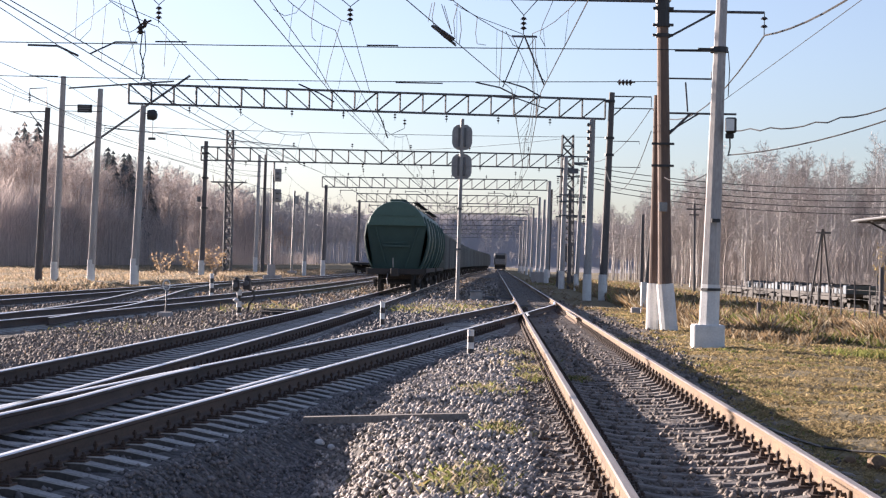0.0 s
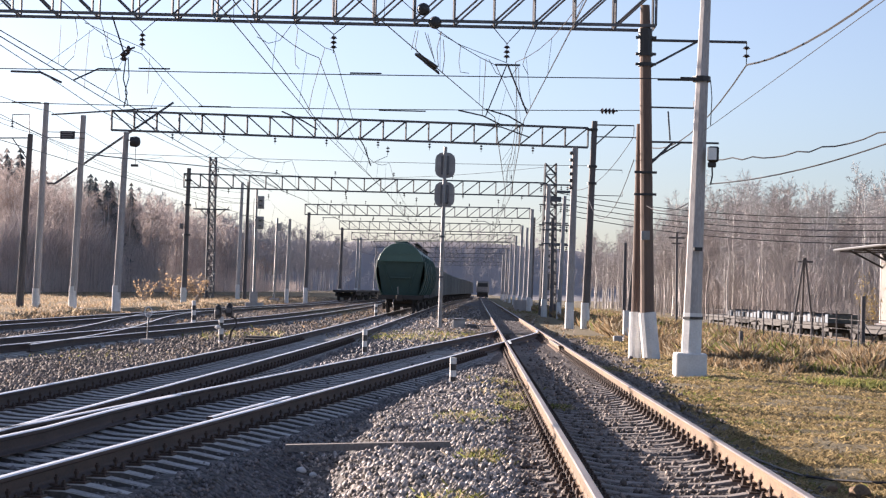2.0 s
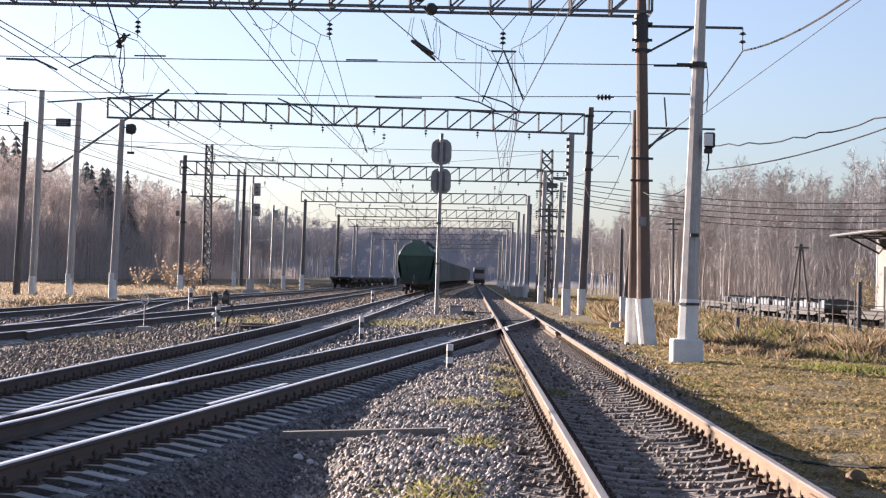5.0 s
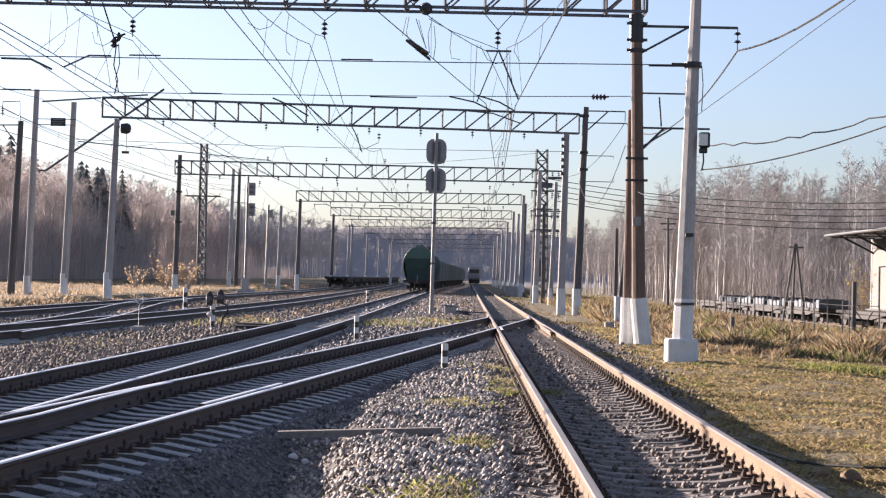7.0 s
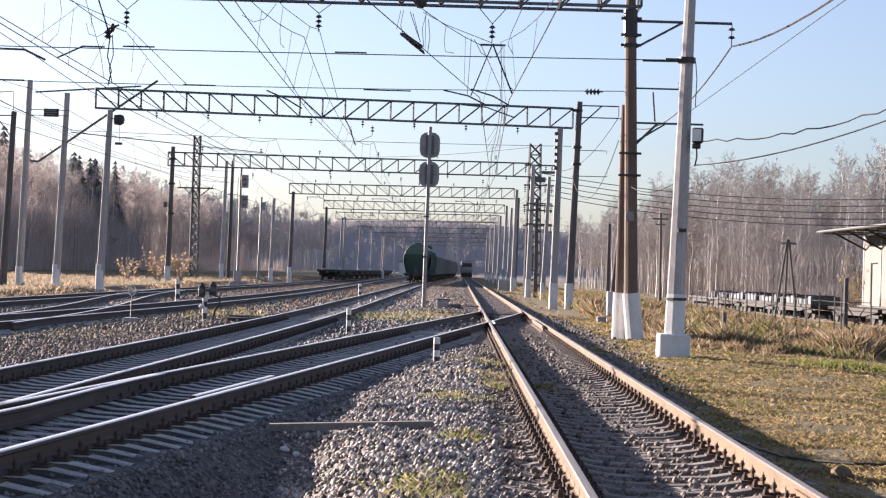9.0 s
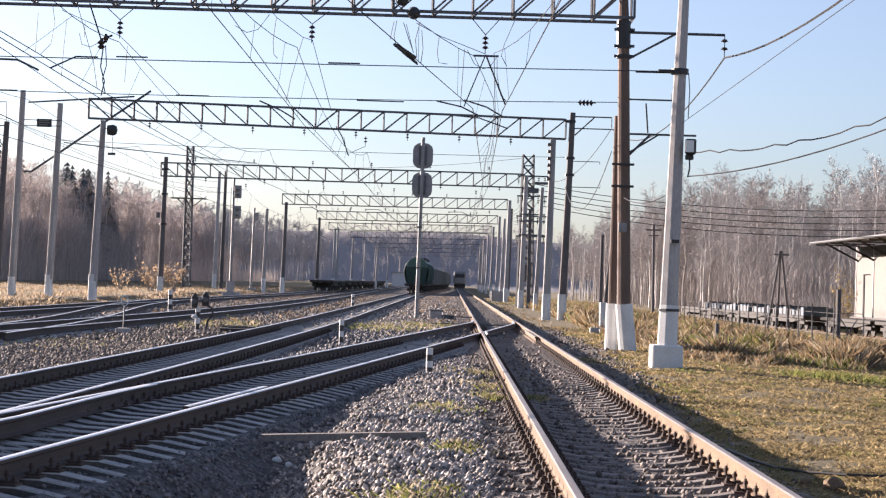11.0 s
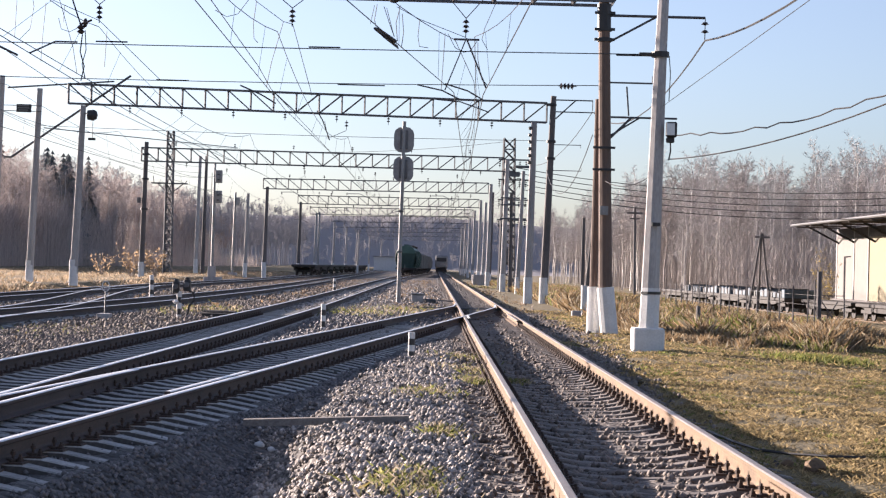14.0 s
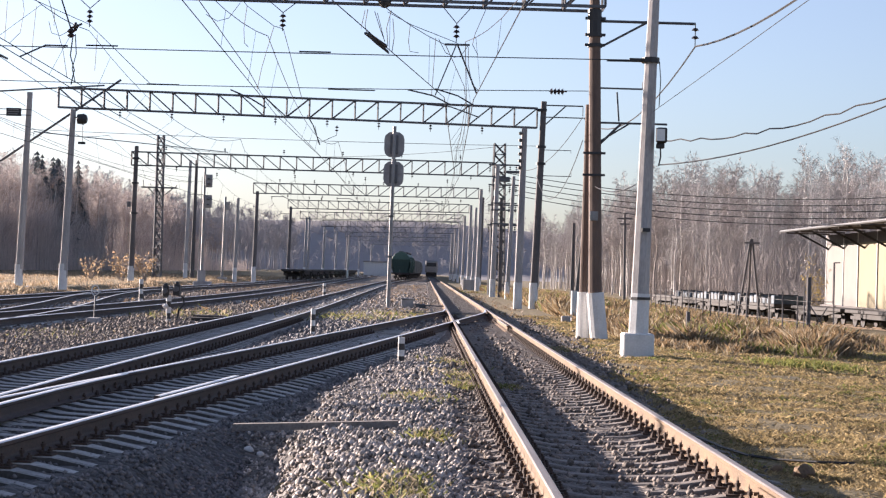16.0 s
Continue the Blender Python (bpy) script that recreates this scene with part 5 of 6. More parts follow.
def hopper_wagon():
    """A covered grain hopper; its rear end at y = 0, the rail heads at z = 0.18."""
    w = thing("hopper_wagon", "green covered hopper wagon of the freight train, grimy below", "freight wagon", "wagons of the train")
    L = 13.6
    n = len(RING)
    k0 = 4                                              # ring points above the end slopes
    b = Bag()
    ys = [0.75, 1.0, 4.0, 7.2, 10.4, 13.4, 13.65]
    b.add([(x, y, z) for y in ys for x, z in RING], [(i * n + j, i * n + n + j, i * n + n + (j + 1) % n, i * n + (j + 1) % n) for i in range(len(ys) - 1) for j in range(n)])
    part("body", b, M_GREEN, w, smooth=False)
    top = [p for p in RING if p[1] >= 3.35]
    m = len(top)
    for y0, y1, inner in ((13.65, 13.78, -1), (0.75, 0.62, 1)):
        cap = Bag()
        vs = [(x, y0, z) for x, z in top] + [(x * 0.985, y1, z - 0.02) for x, z in top]
        cap.add(vs, [tuple(range(m, 2 * m)) if inner == 1 else tuple(range(2 * m - 1, m - 1, -1))] + [(i, i + m, (i + 1) % m + m, (i + 1) % m) for i in range(m)])
        e = part("end_wall", cap, M_GREEN, w, "green domed end wall")
    part("rib", Bag().box(-1.12, 0.575, 3.80, 1.12, 0.62, 3.87).box(-1.40, 0.55, 3.34, 1.40, 0.64, 3.42), M_GREEN, e)
    for s, ya, yb in ((1, 0.75, 1.15), (-1, 13.65, 13.25)):
        b = Bag()
        b.add([(-1.42, ya, 3.34), (1.42, ya, 3.34), (1.1, yb, 1.3), (-1.1, yb, 1.3)], [(0, 1, 2, 3)])
        b.add([(-1.42, ya, 3.34), (-1.08, ya, 1.3), (-1.05, yb, 1.3)], [(0, 1, 2)]).add([(1.42, ya, 3.34), (1.08, ya, 1.3), (1.05, yb, 1.3)], [(0, 2, 1)])
        part("end_slope", b, M_GREEN_D, w, "dark sloping hopper end")
    b = Bag()
    for s in (-1, 1):
        b.tube([(s * 1.0, 0.70, 3.2), (s * 0.42, 0.95, 1.35)], 0.045, 5)
    b.box(-0.62, 0.60, 2.33, 0.62, 0.75, 2.42).box(-0.62, 0.60, 2.5, 0.62, 0.66, 2.54)
    part("end_frame", b, M_GREEN_D, w)
    b = Bag().box(-1.35, 0.45, 1.02, 1.35, 0.75, 1.30, 0.02).box(-0.3, 0.6, 0.95, 0.3, 13.8, 1.2).box(-1.35, 13.6, 1.02, 1.35, 13.95, 1.30, 0.02)
    for s in (-1, 1):
        b.box(s * 1.38 - 0.07, 0.7, 1.12, s * 1.38 + 0.07, 13.7, 1.32)
    part("underframe", b, M_GRIME, w)
    b = Bag().box(-0.14, -0.08, 0.98, 0.14, 0.5, 1.26, 0.03).box(-0.2, -0.2, 0.92, 0.2, 0.0, 1.32, 0.04)
    part("coupler", b, M_GRIME, w)
    part("hose", Bag().tube([(-0.35, 0.4, 1.05), (-0.38, 0.2, 0.8), (-0.34, 0.25, 0.55)], 0.03, 5).tube([(-0.1, 0.38, 1.35), (-0.12, 0.36, 1.8)], 0.035, 5), M_ALU, w)
    for s in (-1, 1):
        for yy in (1.0, 5.2, 9.3, 13.4):
            part("side_rib", Bag().tube([(s * (x + 0.025), yy, z) for x, z in BODY[:6]], 0.06, 4), M_GREEN_D, w)
    for yy in (2.2, 5.2, 8.4, 11.4):
        part("roof_hatch", Bag().box(-0.38, yy - 0.9, 4.48, 0.38, yy + 0.9, 4.60, 0.03), M_GREEN_D, w)
    b = Bag().box(0.72, 1.0, 4.44, 1.0, 13.0, 4.47)
    for yy in np.arange(1.1, 13.0, 1.6):
        b.tube([(0.85, yy, 4.2), (0.88, yy, 4.45)], 0.02, 4)
    part("running_board", b, M_GRIME, w)
    for yy in (4.4, 7.2, 10.0):
        b = Bag()
        vs = [(-1.2, yy - 1.3, 1.3), (1.2, yy - 1.3, 1.3), (1.2, yy + 1.3, 1.3), (-1.2, yy + 1.3, 1.3), (-0.8, yy - 0.4, 0.6), (0.8, yy - 0.4, 0.6), (0.8, yy + 0.4, 0.6), (-0.8, yy + 0.4, 0.6)]
        b.add(vs, [(0, 1, 5, 4), (1, 2, 6, 5), (2, 3, 7, 6), (3, 0, 4, 7), (4, 5, 6, 7)])
        part("discharge_hopper", b, M_GRIME, w)
    for yc in (2.3, 12.0):
        g = Bag()
        for s in (-1, 1):
            g.box(s * 1.02 - 0.07, yc - 1.25, 0.62, s * 1.02 + 0.07, yc + 1.25, 0.82, 0.02).box(s * 1.02 - 0.08, yc - 0.4, 0.42, s * 1.02 + 0.08, yc + 0.4, 0.7)
        g.box(-1.0, yc - 0.2, 0.55, 1.0, yc + 0.2, 0.8)
        bo = part("bogie", g, M_GRIME, w)
        for dy in (-0.925, 0.925):
            q = Bag()
            for s in (-1, 1):
                q.lathe([(0.10, -0.07), (0.47, -0.07), (0.505, -0.055), (0.475, -0.02), (0.46, 0.07), (0.2, 0.05), (0.1, 0.09)][::1], 18, (s * 0.79, yc + dy, 0.655), 'X')
            q.tube([(-0.8, yc + dy, 0.655), (0.8, yc + dy, 0.655)], 0.08, 8)
            part("wheelset", q, M_GRIME, bo)
    return w


def gondola_wagon():
    """An open-topped wagon with ribbed sides; its rear end at y = 0."""
    w = thing("gondola_wagon", "dark weathered open gondola wagon of the freight train", "freight wagon", "wagons of the train")
    for s in (-1, 1):
        side = part("side_wall", Bag().box(s * 1.40 - 0.03, 0.55, 1.25, s * 1.40 + 0.03, 13.9, 3.35), M_GONDOLA, w)
        for yy in np.linspace(0.62, 13.83, 9):
            part("rib", Bag().box(s * 1.48 - 0.05, yy - 0.08, 1.2, s * 1.48 + 0.05, yy + 0.08, 3.33, 0.02), M_GONDOLA, side)
        part("top_rail", Bag().box(s * 1.43 - 0.09, 0.5, 3.35, s * 1.43 + 0.09, 13.95, 3.48, 0.02), M_GONDOLA, side)
    for y0 in (0.5, 13.88):
        end = part("end_wall", Bag().box(-1.40, y0, 1.25, 1.40, y0 + 0.07, 3.45), M_GONDOLA, w)
        for z in (1.7, 2.3, 2.9):
            part("rib", Bag().box(-1.42, y0 - 0.07, z - 0.07, 1.42, y0 + 0.14, z + 0.07, 0.02), M_GONDOLA, end)
    part("floor", Bag().box(-1.4, 0.5, 1.15, 1.4, 13.95, 1.27), M_GRIME, w)
    part("load", Bag().add([(-1.36, 0.6, 2.9), (1.36, 0.6, 2.9), (1.36, 13.85, 2.9), (-1.36, 13.85, 2.9), (0, 3.5, 3.3), (0, 11, 3.3)], [(0, 1, 4), (1, 2, 5, 4), (2, 3, 5), (3, 0, 4, 5)]), M_GRIME, w, "heaped dark bulk load")
    part("underframe", Bag().box(-0.3, -0.1, 0.85, 0.3, 14.55, 1.15, 0.02), M_GRIME, w)
    for yc in (2.6, 11.9):
        bo = part("bogie", Bag().box(-1.1, yc - 1.25, 0.6, -0.95, yc + 1.25, 0.85).box(0.95, yc - 1.25, 0.6, 1.1, yc + 1.25, 0.85).box(-1.0, yc - 0.2, 0.55, 1.0, yc + 0.2, 0.9), M_GRIME, w)
        for dy in (-0.925, 0.925):
            q = Bag()
            for s in (-1, 1):
                q.lathe([(0.1, -0.07), (0.47, -0.07), (0.5, -0.04), (0.46, 0.07), (0.1, 0.09)], 16, (s * 0.79, yc + dy, 0.655), 'X')
            q.tube([(-0.8, yc + dy, 0.655), (0.8, yc + dy, 0.655)], 0.08, 8)
            part("wheelset", q, M_GRIME, bo)
    return w


N_WAGONS, PITCH, SPEED = 24, 14.72, 11.8
wagons = []


def train():
    """Two covered hoppers at the tail, open wagons ahead of them."""
    w = hopper_wagon()
    wagons.append(w)
    wagons.append(copy_thing(w, pose(0, 82 + PITCH, 0)))
    g = gondola_wagon()
    wagons.append(g)
    for i in range(3, N_WAGONS):
        wagons.append(copy_thing(g, pose(0, 82 + PITCH * i, 0)))


def motions():
    """The train draws away along its track."""
    ky, kx = [k[0] for k in TRAIN], [k[1] for k in TRAIN]
    for i, w in enumerate(wagons):
        rows = []
        for t in range(0, 17, 1):
            y = 82 + PITCH * i + SPEED * t
            xa, xb = float(np.interp(y + 2.3, ky, kx)), float(np.interp(y + 12, ky, kx))
            turn = -math.degrees(math.atan2(xb - xa, 9.7))
            x = xa - (xb - xa) / 9.7 * 2.3
            rows.append((t, pose(x, y, 0, 0, 0, turn)))
        walk(w, rows)




# ---- woods, grass ----
def bare_tree(rng, h, spread, birch=False, limbs=18, fine=4, tw=0.014):
    """A leafless tree: arrays of vertices, triangles and a bark index (0 trunk, 1 twigs)."""
    V, T, MI = [], [], []

    def bar(a, b, r0, r1, n, mi):
        a, b = np.asarray(a), np.asarray(b)
        d = b - a
        s = np.cross(d, (0.3, 0.2, 1.0) if abs(d[2]) < 0.9 * np.linalg.norm(d) else (1, 0, 0))
        s = s / (np.linalg.norm(s) + 1e-9)
        u = np.cross(d / (np.linalg.norm(d) + 1e-9), s)
        k = len(V)
        for p, r in ((a, r0), (b, r1)):
            for j in range(n):
                c = 2 * math.pi * j / n
                V.append(p + (s * math.cos(c) + u * math.sin(c)) * r)
        for j in range(n):
            T.append((k + j, k + (j + 1) % n, k + n + (j + 1) % n))
            T.append((k + j, k + n + (j + 1) % n, k + n + j))
            MI.extend((mi, mi))

    def twig(a, b, w, mi=1):
        k = len(V)
        d = np.asarray(b) - a
        s = np.cross(d, rng.normal(size=3))
        s = s / (np.linalg.norm(s) + 1e-9) * w
        V.extend((a - s, a + s, np.asarray(b)))
        T.append((k, k + 1, k + 2))
        MI.append(mi)

    r = h * (0.0095 if birch else 0.0075)
    pts = [np.array((0, 0, -0.3))]
    for i in range(1, 6):
        pts.append(np.array((rng.normal(0, 0.012) * h * i / 3, rng.normal(0, 0.012) * h * i / 3, h * i / 5)))
    for i in range(5):
        bar(pts[i], pts[i + 1], r * (1 - i / 5.4), r * (1 - (i + 1) / 5.4), 5, 0)
    for i in range(limbs):
        f = rng.uniform(0.28, 0.97)
        k = min(int(f * 5), 4)
        a = pts[k] + (pts[k + 1] - pts[k]) * (f * 5 - k)
        q = rng.uniform(0, 6.28)
        ln = spread * (1.1 - f) * rng.uniform(0.6, 1.2) + 0.05 * h
        rise = rng.uniform(0.8, 2.2)
        d = np.array((math.cos(q), math.sin(q), rise))
        d = d / np.linalg.norm(d)
        b = a + d * ln
        bar(a, b, r * 0.32 * (1.1 - f), r * 0.08, 3, 1 if not birch else 1)
        for j in range(7):
            g = rng.uniform(0.25, 1.0)
            c = a + d * ln * g
            dd = d + rng.normal(0, 0.6, 3)
            dd[2] += 0.2 if not birch else -0.1
            e = c + dd / np.linalg.norm(dd) * ln * rng.uniform(0.25, 0.55)
            twig(c, e, tw)
            for m in range(fine):
                c2 = c + (e - c) * rng.uniform(0.3, 1.0)
                d3 = dd / np.linalg.norm(dd) + rng.normal(0, 0.7, 3)
                if birch:
                    d3[2] -= 0.5
                twig(c2, c2 + d3 / np.linalg.norm(d3) * ln * rng.uniform(0.18, 0.4), tw * 0.75)
    return np.array(V), np.array(T), np.array(MI)


def fir_tree(rng, h):
    """A conifer: jagged skirts of drooping boughs on a thin trunk."""
    V, T, MI = [], [], []
    k, tiers = 0, int(h * 1.5)
    for i in range(tiers):
        z = h * (0.08 + 0.9 * i / tiers)
        ln = (h - z) * 0.22 + 0.12
        for j in range(12):
            q = 2 * math.pi * j / 12 + rng.uniform(-0.3, 0.3)
            l = ln * rng.uniform(0.65, 1.2)
            for dq in (-0.32, 0.05):
                a, b = q + dq, q + dq + 0.34
                m = l * rng.uniform(0.55, 0.85)
                V.extend(((0, 0, z + ln * 0.75 + 0.2), (math.cos(a) * l, math.sin(a) * l, z - l * 0.12), (math.cos(b) * m, math.sin(b) * m, z - m * 0.28)))
                T.append((k, k + 1, k + 2))
                MI.append(1)
                k += 3
    V.extend(((-0.15, 0, -0.3), (0.15, 0, -0.3), (0, 0.15, -0.3), (0, 0, h)))
    T.extend(((k, k + 1, k + 3), (k + 1, k + 2, k + 3), (k + 2, k, k + 3)))
    MI.extend((0, 0, 0))
    return np.array(V), np.array(T), np.array(MI)


def plant(name, label, kinds, spots, mats, rng, category="woodland"):
    """Joins many trees into one wood. spots: (x, y, z, size, kind)."""
    VV, TT, MM, k = [], [], [], 0
    spots = np.array(spots)
    for q, (V, T, MI) in enumerate(kinds):
        s = spots[spots[:, 4] == q]
        if not len(s):
            continue
        S = np.c_[s[:, 3] * rng.uniform(0.85, 1.2, len(s)), s[:, 3] * rng.uniform(0.85, 1.2, len(s)), s[:, 3]]
        a, b = scatter(V, T, s[:, :3], S, rng.uniform(0, 6.28, len(s)))
        VV.append(a)
        TT.append(b + k)
        MM.append(np.tile(MI, len(s)))
        k += len(a)
    ob = new(name, raw_mesh(name, np.concatenate(VV), np.concatenate(TT), mats, np.concatenate(MM)))
    return tagged(ob, label, category, kind="stuff")


def sapling(rng):
    """A young leafless stem, 1 m high, with rising twigs."""
    V, T = [], []
    for k in range(9):
        f = 0.0 if k == 0 else rng.uniform(0.12, 0.75)
        q, e = rng.uniform(0, 6.28), rng.uniform(0, 3.14)
        w = np.array((math.cos(e), math.sin(e), 0)) * (0.005 if k == 0 else 0.0032)
        a = np.array((0, 0, f))
        out = 0.03 if k == 0 else rng.uniform(0.06, 0.2)
        b = np.array((math.cos(q) * out, math.sin(q) * out, 1.0 if k == 0 else min(1.0, f + rng.uniform(0.2, 0.4))))
        V += [a - w, a + w, b]
        T.append((3 * k, 3 * k + 1, 3 * k + 2))
    return np.array(V), np.array(T), np.zeros(len(T), int)


LEFT_TOP = [(-20, 4.3), (-15, 3.9), (-12.4, 3.1), (-10.6, 2.8), (-9.2, 2.35), (-7.9, 2.1), (-5, 1.7), (0, 1.5)]
RIGHT_TOP = [(3, 1.8), (4.3, 2.1), (5, 2.55), (6.4, 3.3), (7.9, 4.25), (9.1, 4.05), (10.4, 3.95), (11.6, 3.75), (12.7, 4.5), (20, 4.5)]
HILL_TOP = [(-22, 2.2), (-8, 2.05), (-4, 2.12), (0, 2.2), (2, 2.05), (4, 1.95), (8, 1.9), (22, 1.8)]


def woods():
    rng = np.random.default_rng(21)
    bare = [bare_tree(rng, 14, 3.4, limbs=22, fine=6, tw=0.018) for _ in range(5)]
    birch = [bare_tree(rng, 14, 2.8, True, 26, 5, 0.016) for _ in range(5)]
    firs = [fir_tree(rng, 14) for _ in range(3)]
    light = [bare_tree(rng, 14, 3.6, limbs=11, fine=3, tw=0.05) for _ in range(4)]
    twigs = [sapling(rng) for _ in range(4)]

    def size(x, y, z, profile, f):
        """Scale of a 14 m tree whose head reaches the wood's skyline."""
        az, r = math.degrees(math.atan2(x, y)), math.hypot(x, y)
        top = math.tan(math.radians(float(np.interp(az, [p[0] for p in profile], [p[1] for p in profile])))) * r + 1.64
        return max(5.0, top - z) / 14 * f

    # left wood: its edge runs along the yard
    S = []
    for _ in range(430):
        y = 205 + 190 * rng.random()
        x = -55 - rng.random() ** 1.5 * 38 + rng.normal(0, 2)
        S.append((x, y, 0.2, size(max(x, -62), y, 0.2, LEFT_TOP, rng.uniform(0.72, 1.04)), rng.integers(0, 5)))
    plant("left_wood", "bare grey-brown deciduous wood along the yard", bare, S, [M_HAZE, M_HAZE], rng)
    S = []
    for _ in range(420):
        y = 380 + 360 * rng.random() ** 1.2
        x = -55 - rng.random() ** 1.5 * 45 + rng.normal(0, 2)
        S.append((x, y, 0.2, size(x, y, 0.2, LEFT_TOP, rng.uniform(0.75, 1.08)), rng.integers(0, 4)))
    plant("left_wood", "bare wood farther along the yard, haze in its grey", light, S, [M_FARWOOD, M_FARWOOD], rng)
    S = []
    for _ in range(130):
        x, y = -53 - rng.random() * 12, 208 + 300 * rng.random() ** 1.3
        S.append((x, y, 0.2, size(x, y, 0.2, LEFT_TOP, rng.uniform(0.6, 0.95)), rng.integers(0, 5)))
    plant("birches", "pale birch trunks at the wood's edge", birch, S, [M_BIRCH, M_BARK_R], rng)
    S = []
    for a0, a1, n, el in ((-17.5, -14.7, 30, 4.25), (-14.2, -13.3, 9, 3.85), (-12.7, -11.2, 18, 3.5)):
        for _ in range(n):
            az, r = rng.uniform(a0, a1), rng.uniform(276, 315)
            S.append((r * math.sin(math.radians(az)), r * math.cos(math.radians(az)), 0.2, (math.tan(math.radians(el)) * r + 1.5) / 14 * rng.uniform(0.7, 1.03), rng.integers(0, 3)))
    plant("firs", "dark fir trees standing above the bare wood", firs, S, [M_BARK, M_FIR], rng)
    # right wood, beyond the siding
    for name, label, kinds, n, r0, r1, lo, hi, mats in (
            ("right_wood", "bare brown wood beyond the siding", bare, 330, 250, 420, 0.62, 0.94, [M_BARK, M_BARK]),
            ("birches", "tall bare birches with fine hanging twigs", birch, 150, 232, 330, 0.72, 1.05, [M_BIRCH, M_TWIG])):
        S = []
        for _ in range(n):
            az = rng.uniform(3.6, 17.5)
            r = rng.uniform(r0, r1) + np.interp(az, (3.6, 7), (170, 0))
            x, y = r * math.sin(math.radians(az)), r * math.cos(math.radians(az))
            S.append((x, y, -1.6, size(x, y, -1.6, RIGHT_TOP, rng.uniform(lo, hi) * (0.93 + 0.07 * math.sin(az * 5.3))), rng.integers(0, 5)))
        plant(name, label, kinds, S, mats, rng)
    # wooded hill that closes the line
    az, rr = np.radians(np.linspace(-24, 24, 260)), np.array([700, 900, 910, 930, 950, 970, 985, 1040, 1100.0])
    A, Q = np.meshgrid(az, rr)
    rise = lambda a, r: np.tan(np.radians(np.interp(np.degrees(a), [p[0] for p in HILL_TOP], [p[1] for p in HILL_TOP]))) * 1000 * np.clip((r - 905) / 75, 0, 1) - 9 * np.clip((r - 905) / 75, 0, 1)
    Z = rise(A, Q) + rng.normal(0, 0.25, A.shape) - np.where(Q < 800, 3, 0)
    V = np.stack([Q * np.sin(A), Q * np.cos(A), Z], -1).reshape(-1, 3)
    w = len(az)
    i = (np.arange(len(rr) - 1)[:, None] * w + np.arange(w - 1)).ravel()
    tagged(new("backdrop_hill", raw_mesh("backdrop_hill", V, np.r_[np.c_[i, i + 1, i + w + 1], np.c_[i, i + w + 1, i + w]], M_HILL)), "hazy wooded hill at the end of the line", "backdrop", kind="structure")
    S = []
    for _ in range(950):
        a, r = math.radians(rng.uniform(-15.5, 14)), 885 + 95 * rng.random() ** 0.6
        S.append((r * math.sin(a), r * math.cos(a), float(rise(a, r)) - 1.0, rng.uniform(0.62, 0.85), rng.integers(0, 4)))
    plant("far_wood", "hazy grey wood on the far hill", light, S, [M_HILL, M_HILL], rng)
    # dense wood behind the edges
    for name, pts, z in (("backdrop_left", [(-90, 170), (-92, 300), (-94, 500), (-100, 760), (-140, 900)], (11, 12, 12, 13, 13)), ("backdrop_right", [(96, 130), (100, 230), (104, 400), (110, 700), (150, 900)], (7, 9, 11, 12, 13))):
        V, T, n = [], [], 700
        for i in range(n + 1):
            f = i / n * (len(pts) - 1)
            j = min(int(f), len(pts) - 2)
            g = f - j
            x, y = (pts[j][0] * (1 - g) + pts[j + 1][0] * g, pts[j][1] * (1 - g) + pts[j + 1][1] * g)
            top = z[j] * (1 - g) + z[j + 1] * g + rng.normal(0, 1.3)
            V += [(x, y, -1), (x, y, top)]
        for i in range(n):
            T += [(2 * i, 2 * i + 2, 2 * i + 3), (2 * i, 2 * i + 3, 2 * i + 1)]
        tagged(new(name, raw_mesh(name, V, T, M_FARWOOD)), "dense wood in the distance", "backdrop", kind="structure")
    # saplings and brush
    for label, n, fx, h0, h1, m in (
            ("russet saplings and brush before the wood", 5600, lambda r: (-53 - abs(r.normal(0, 4)), 172 + 265 * r.random() ** 1.2, 0.1), 2.5, 9.5, M_BRUSH),
            ("haze-paled saplings along the wood's near edge", 2600, lambda r: (-52 - 9 * r.random(), 172 + 85 * r.random(), 0.1), 4.0, 11.0, M_BRUSH),
            ("grey thicket under the left wood", 3200, lambda r: (-51 + r.normal(0, 2.0), 165 + 330 * r.random() ** 1.2, 0.1), 1.0, 4.0, M_BRUSH),
            ("grey leafless brush at the foot of the wood", 5200, lambda r: (36 + abs(r.normal(0, 8)), 165 + 260 * r.random() ** 1.3, -1.6), 1.0, 3.6, M_BARK),
            ("grey-brown brush between the trees", 3600, lambda r: (36 + abs(r.normal(0, 14)), 205 + 230 * r.random() ** 1.3, -1.6), 3.0, 9.0, M_BARK)):
        S = [(*fx(rng), rng.uniform(h0, h1), rng.integers(0, 4)) for _ in range(n)]
        plant("brush", label, twigs, S, [m], rng, "brush")


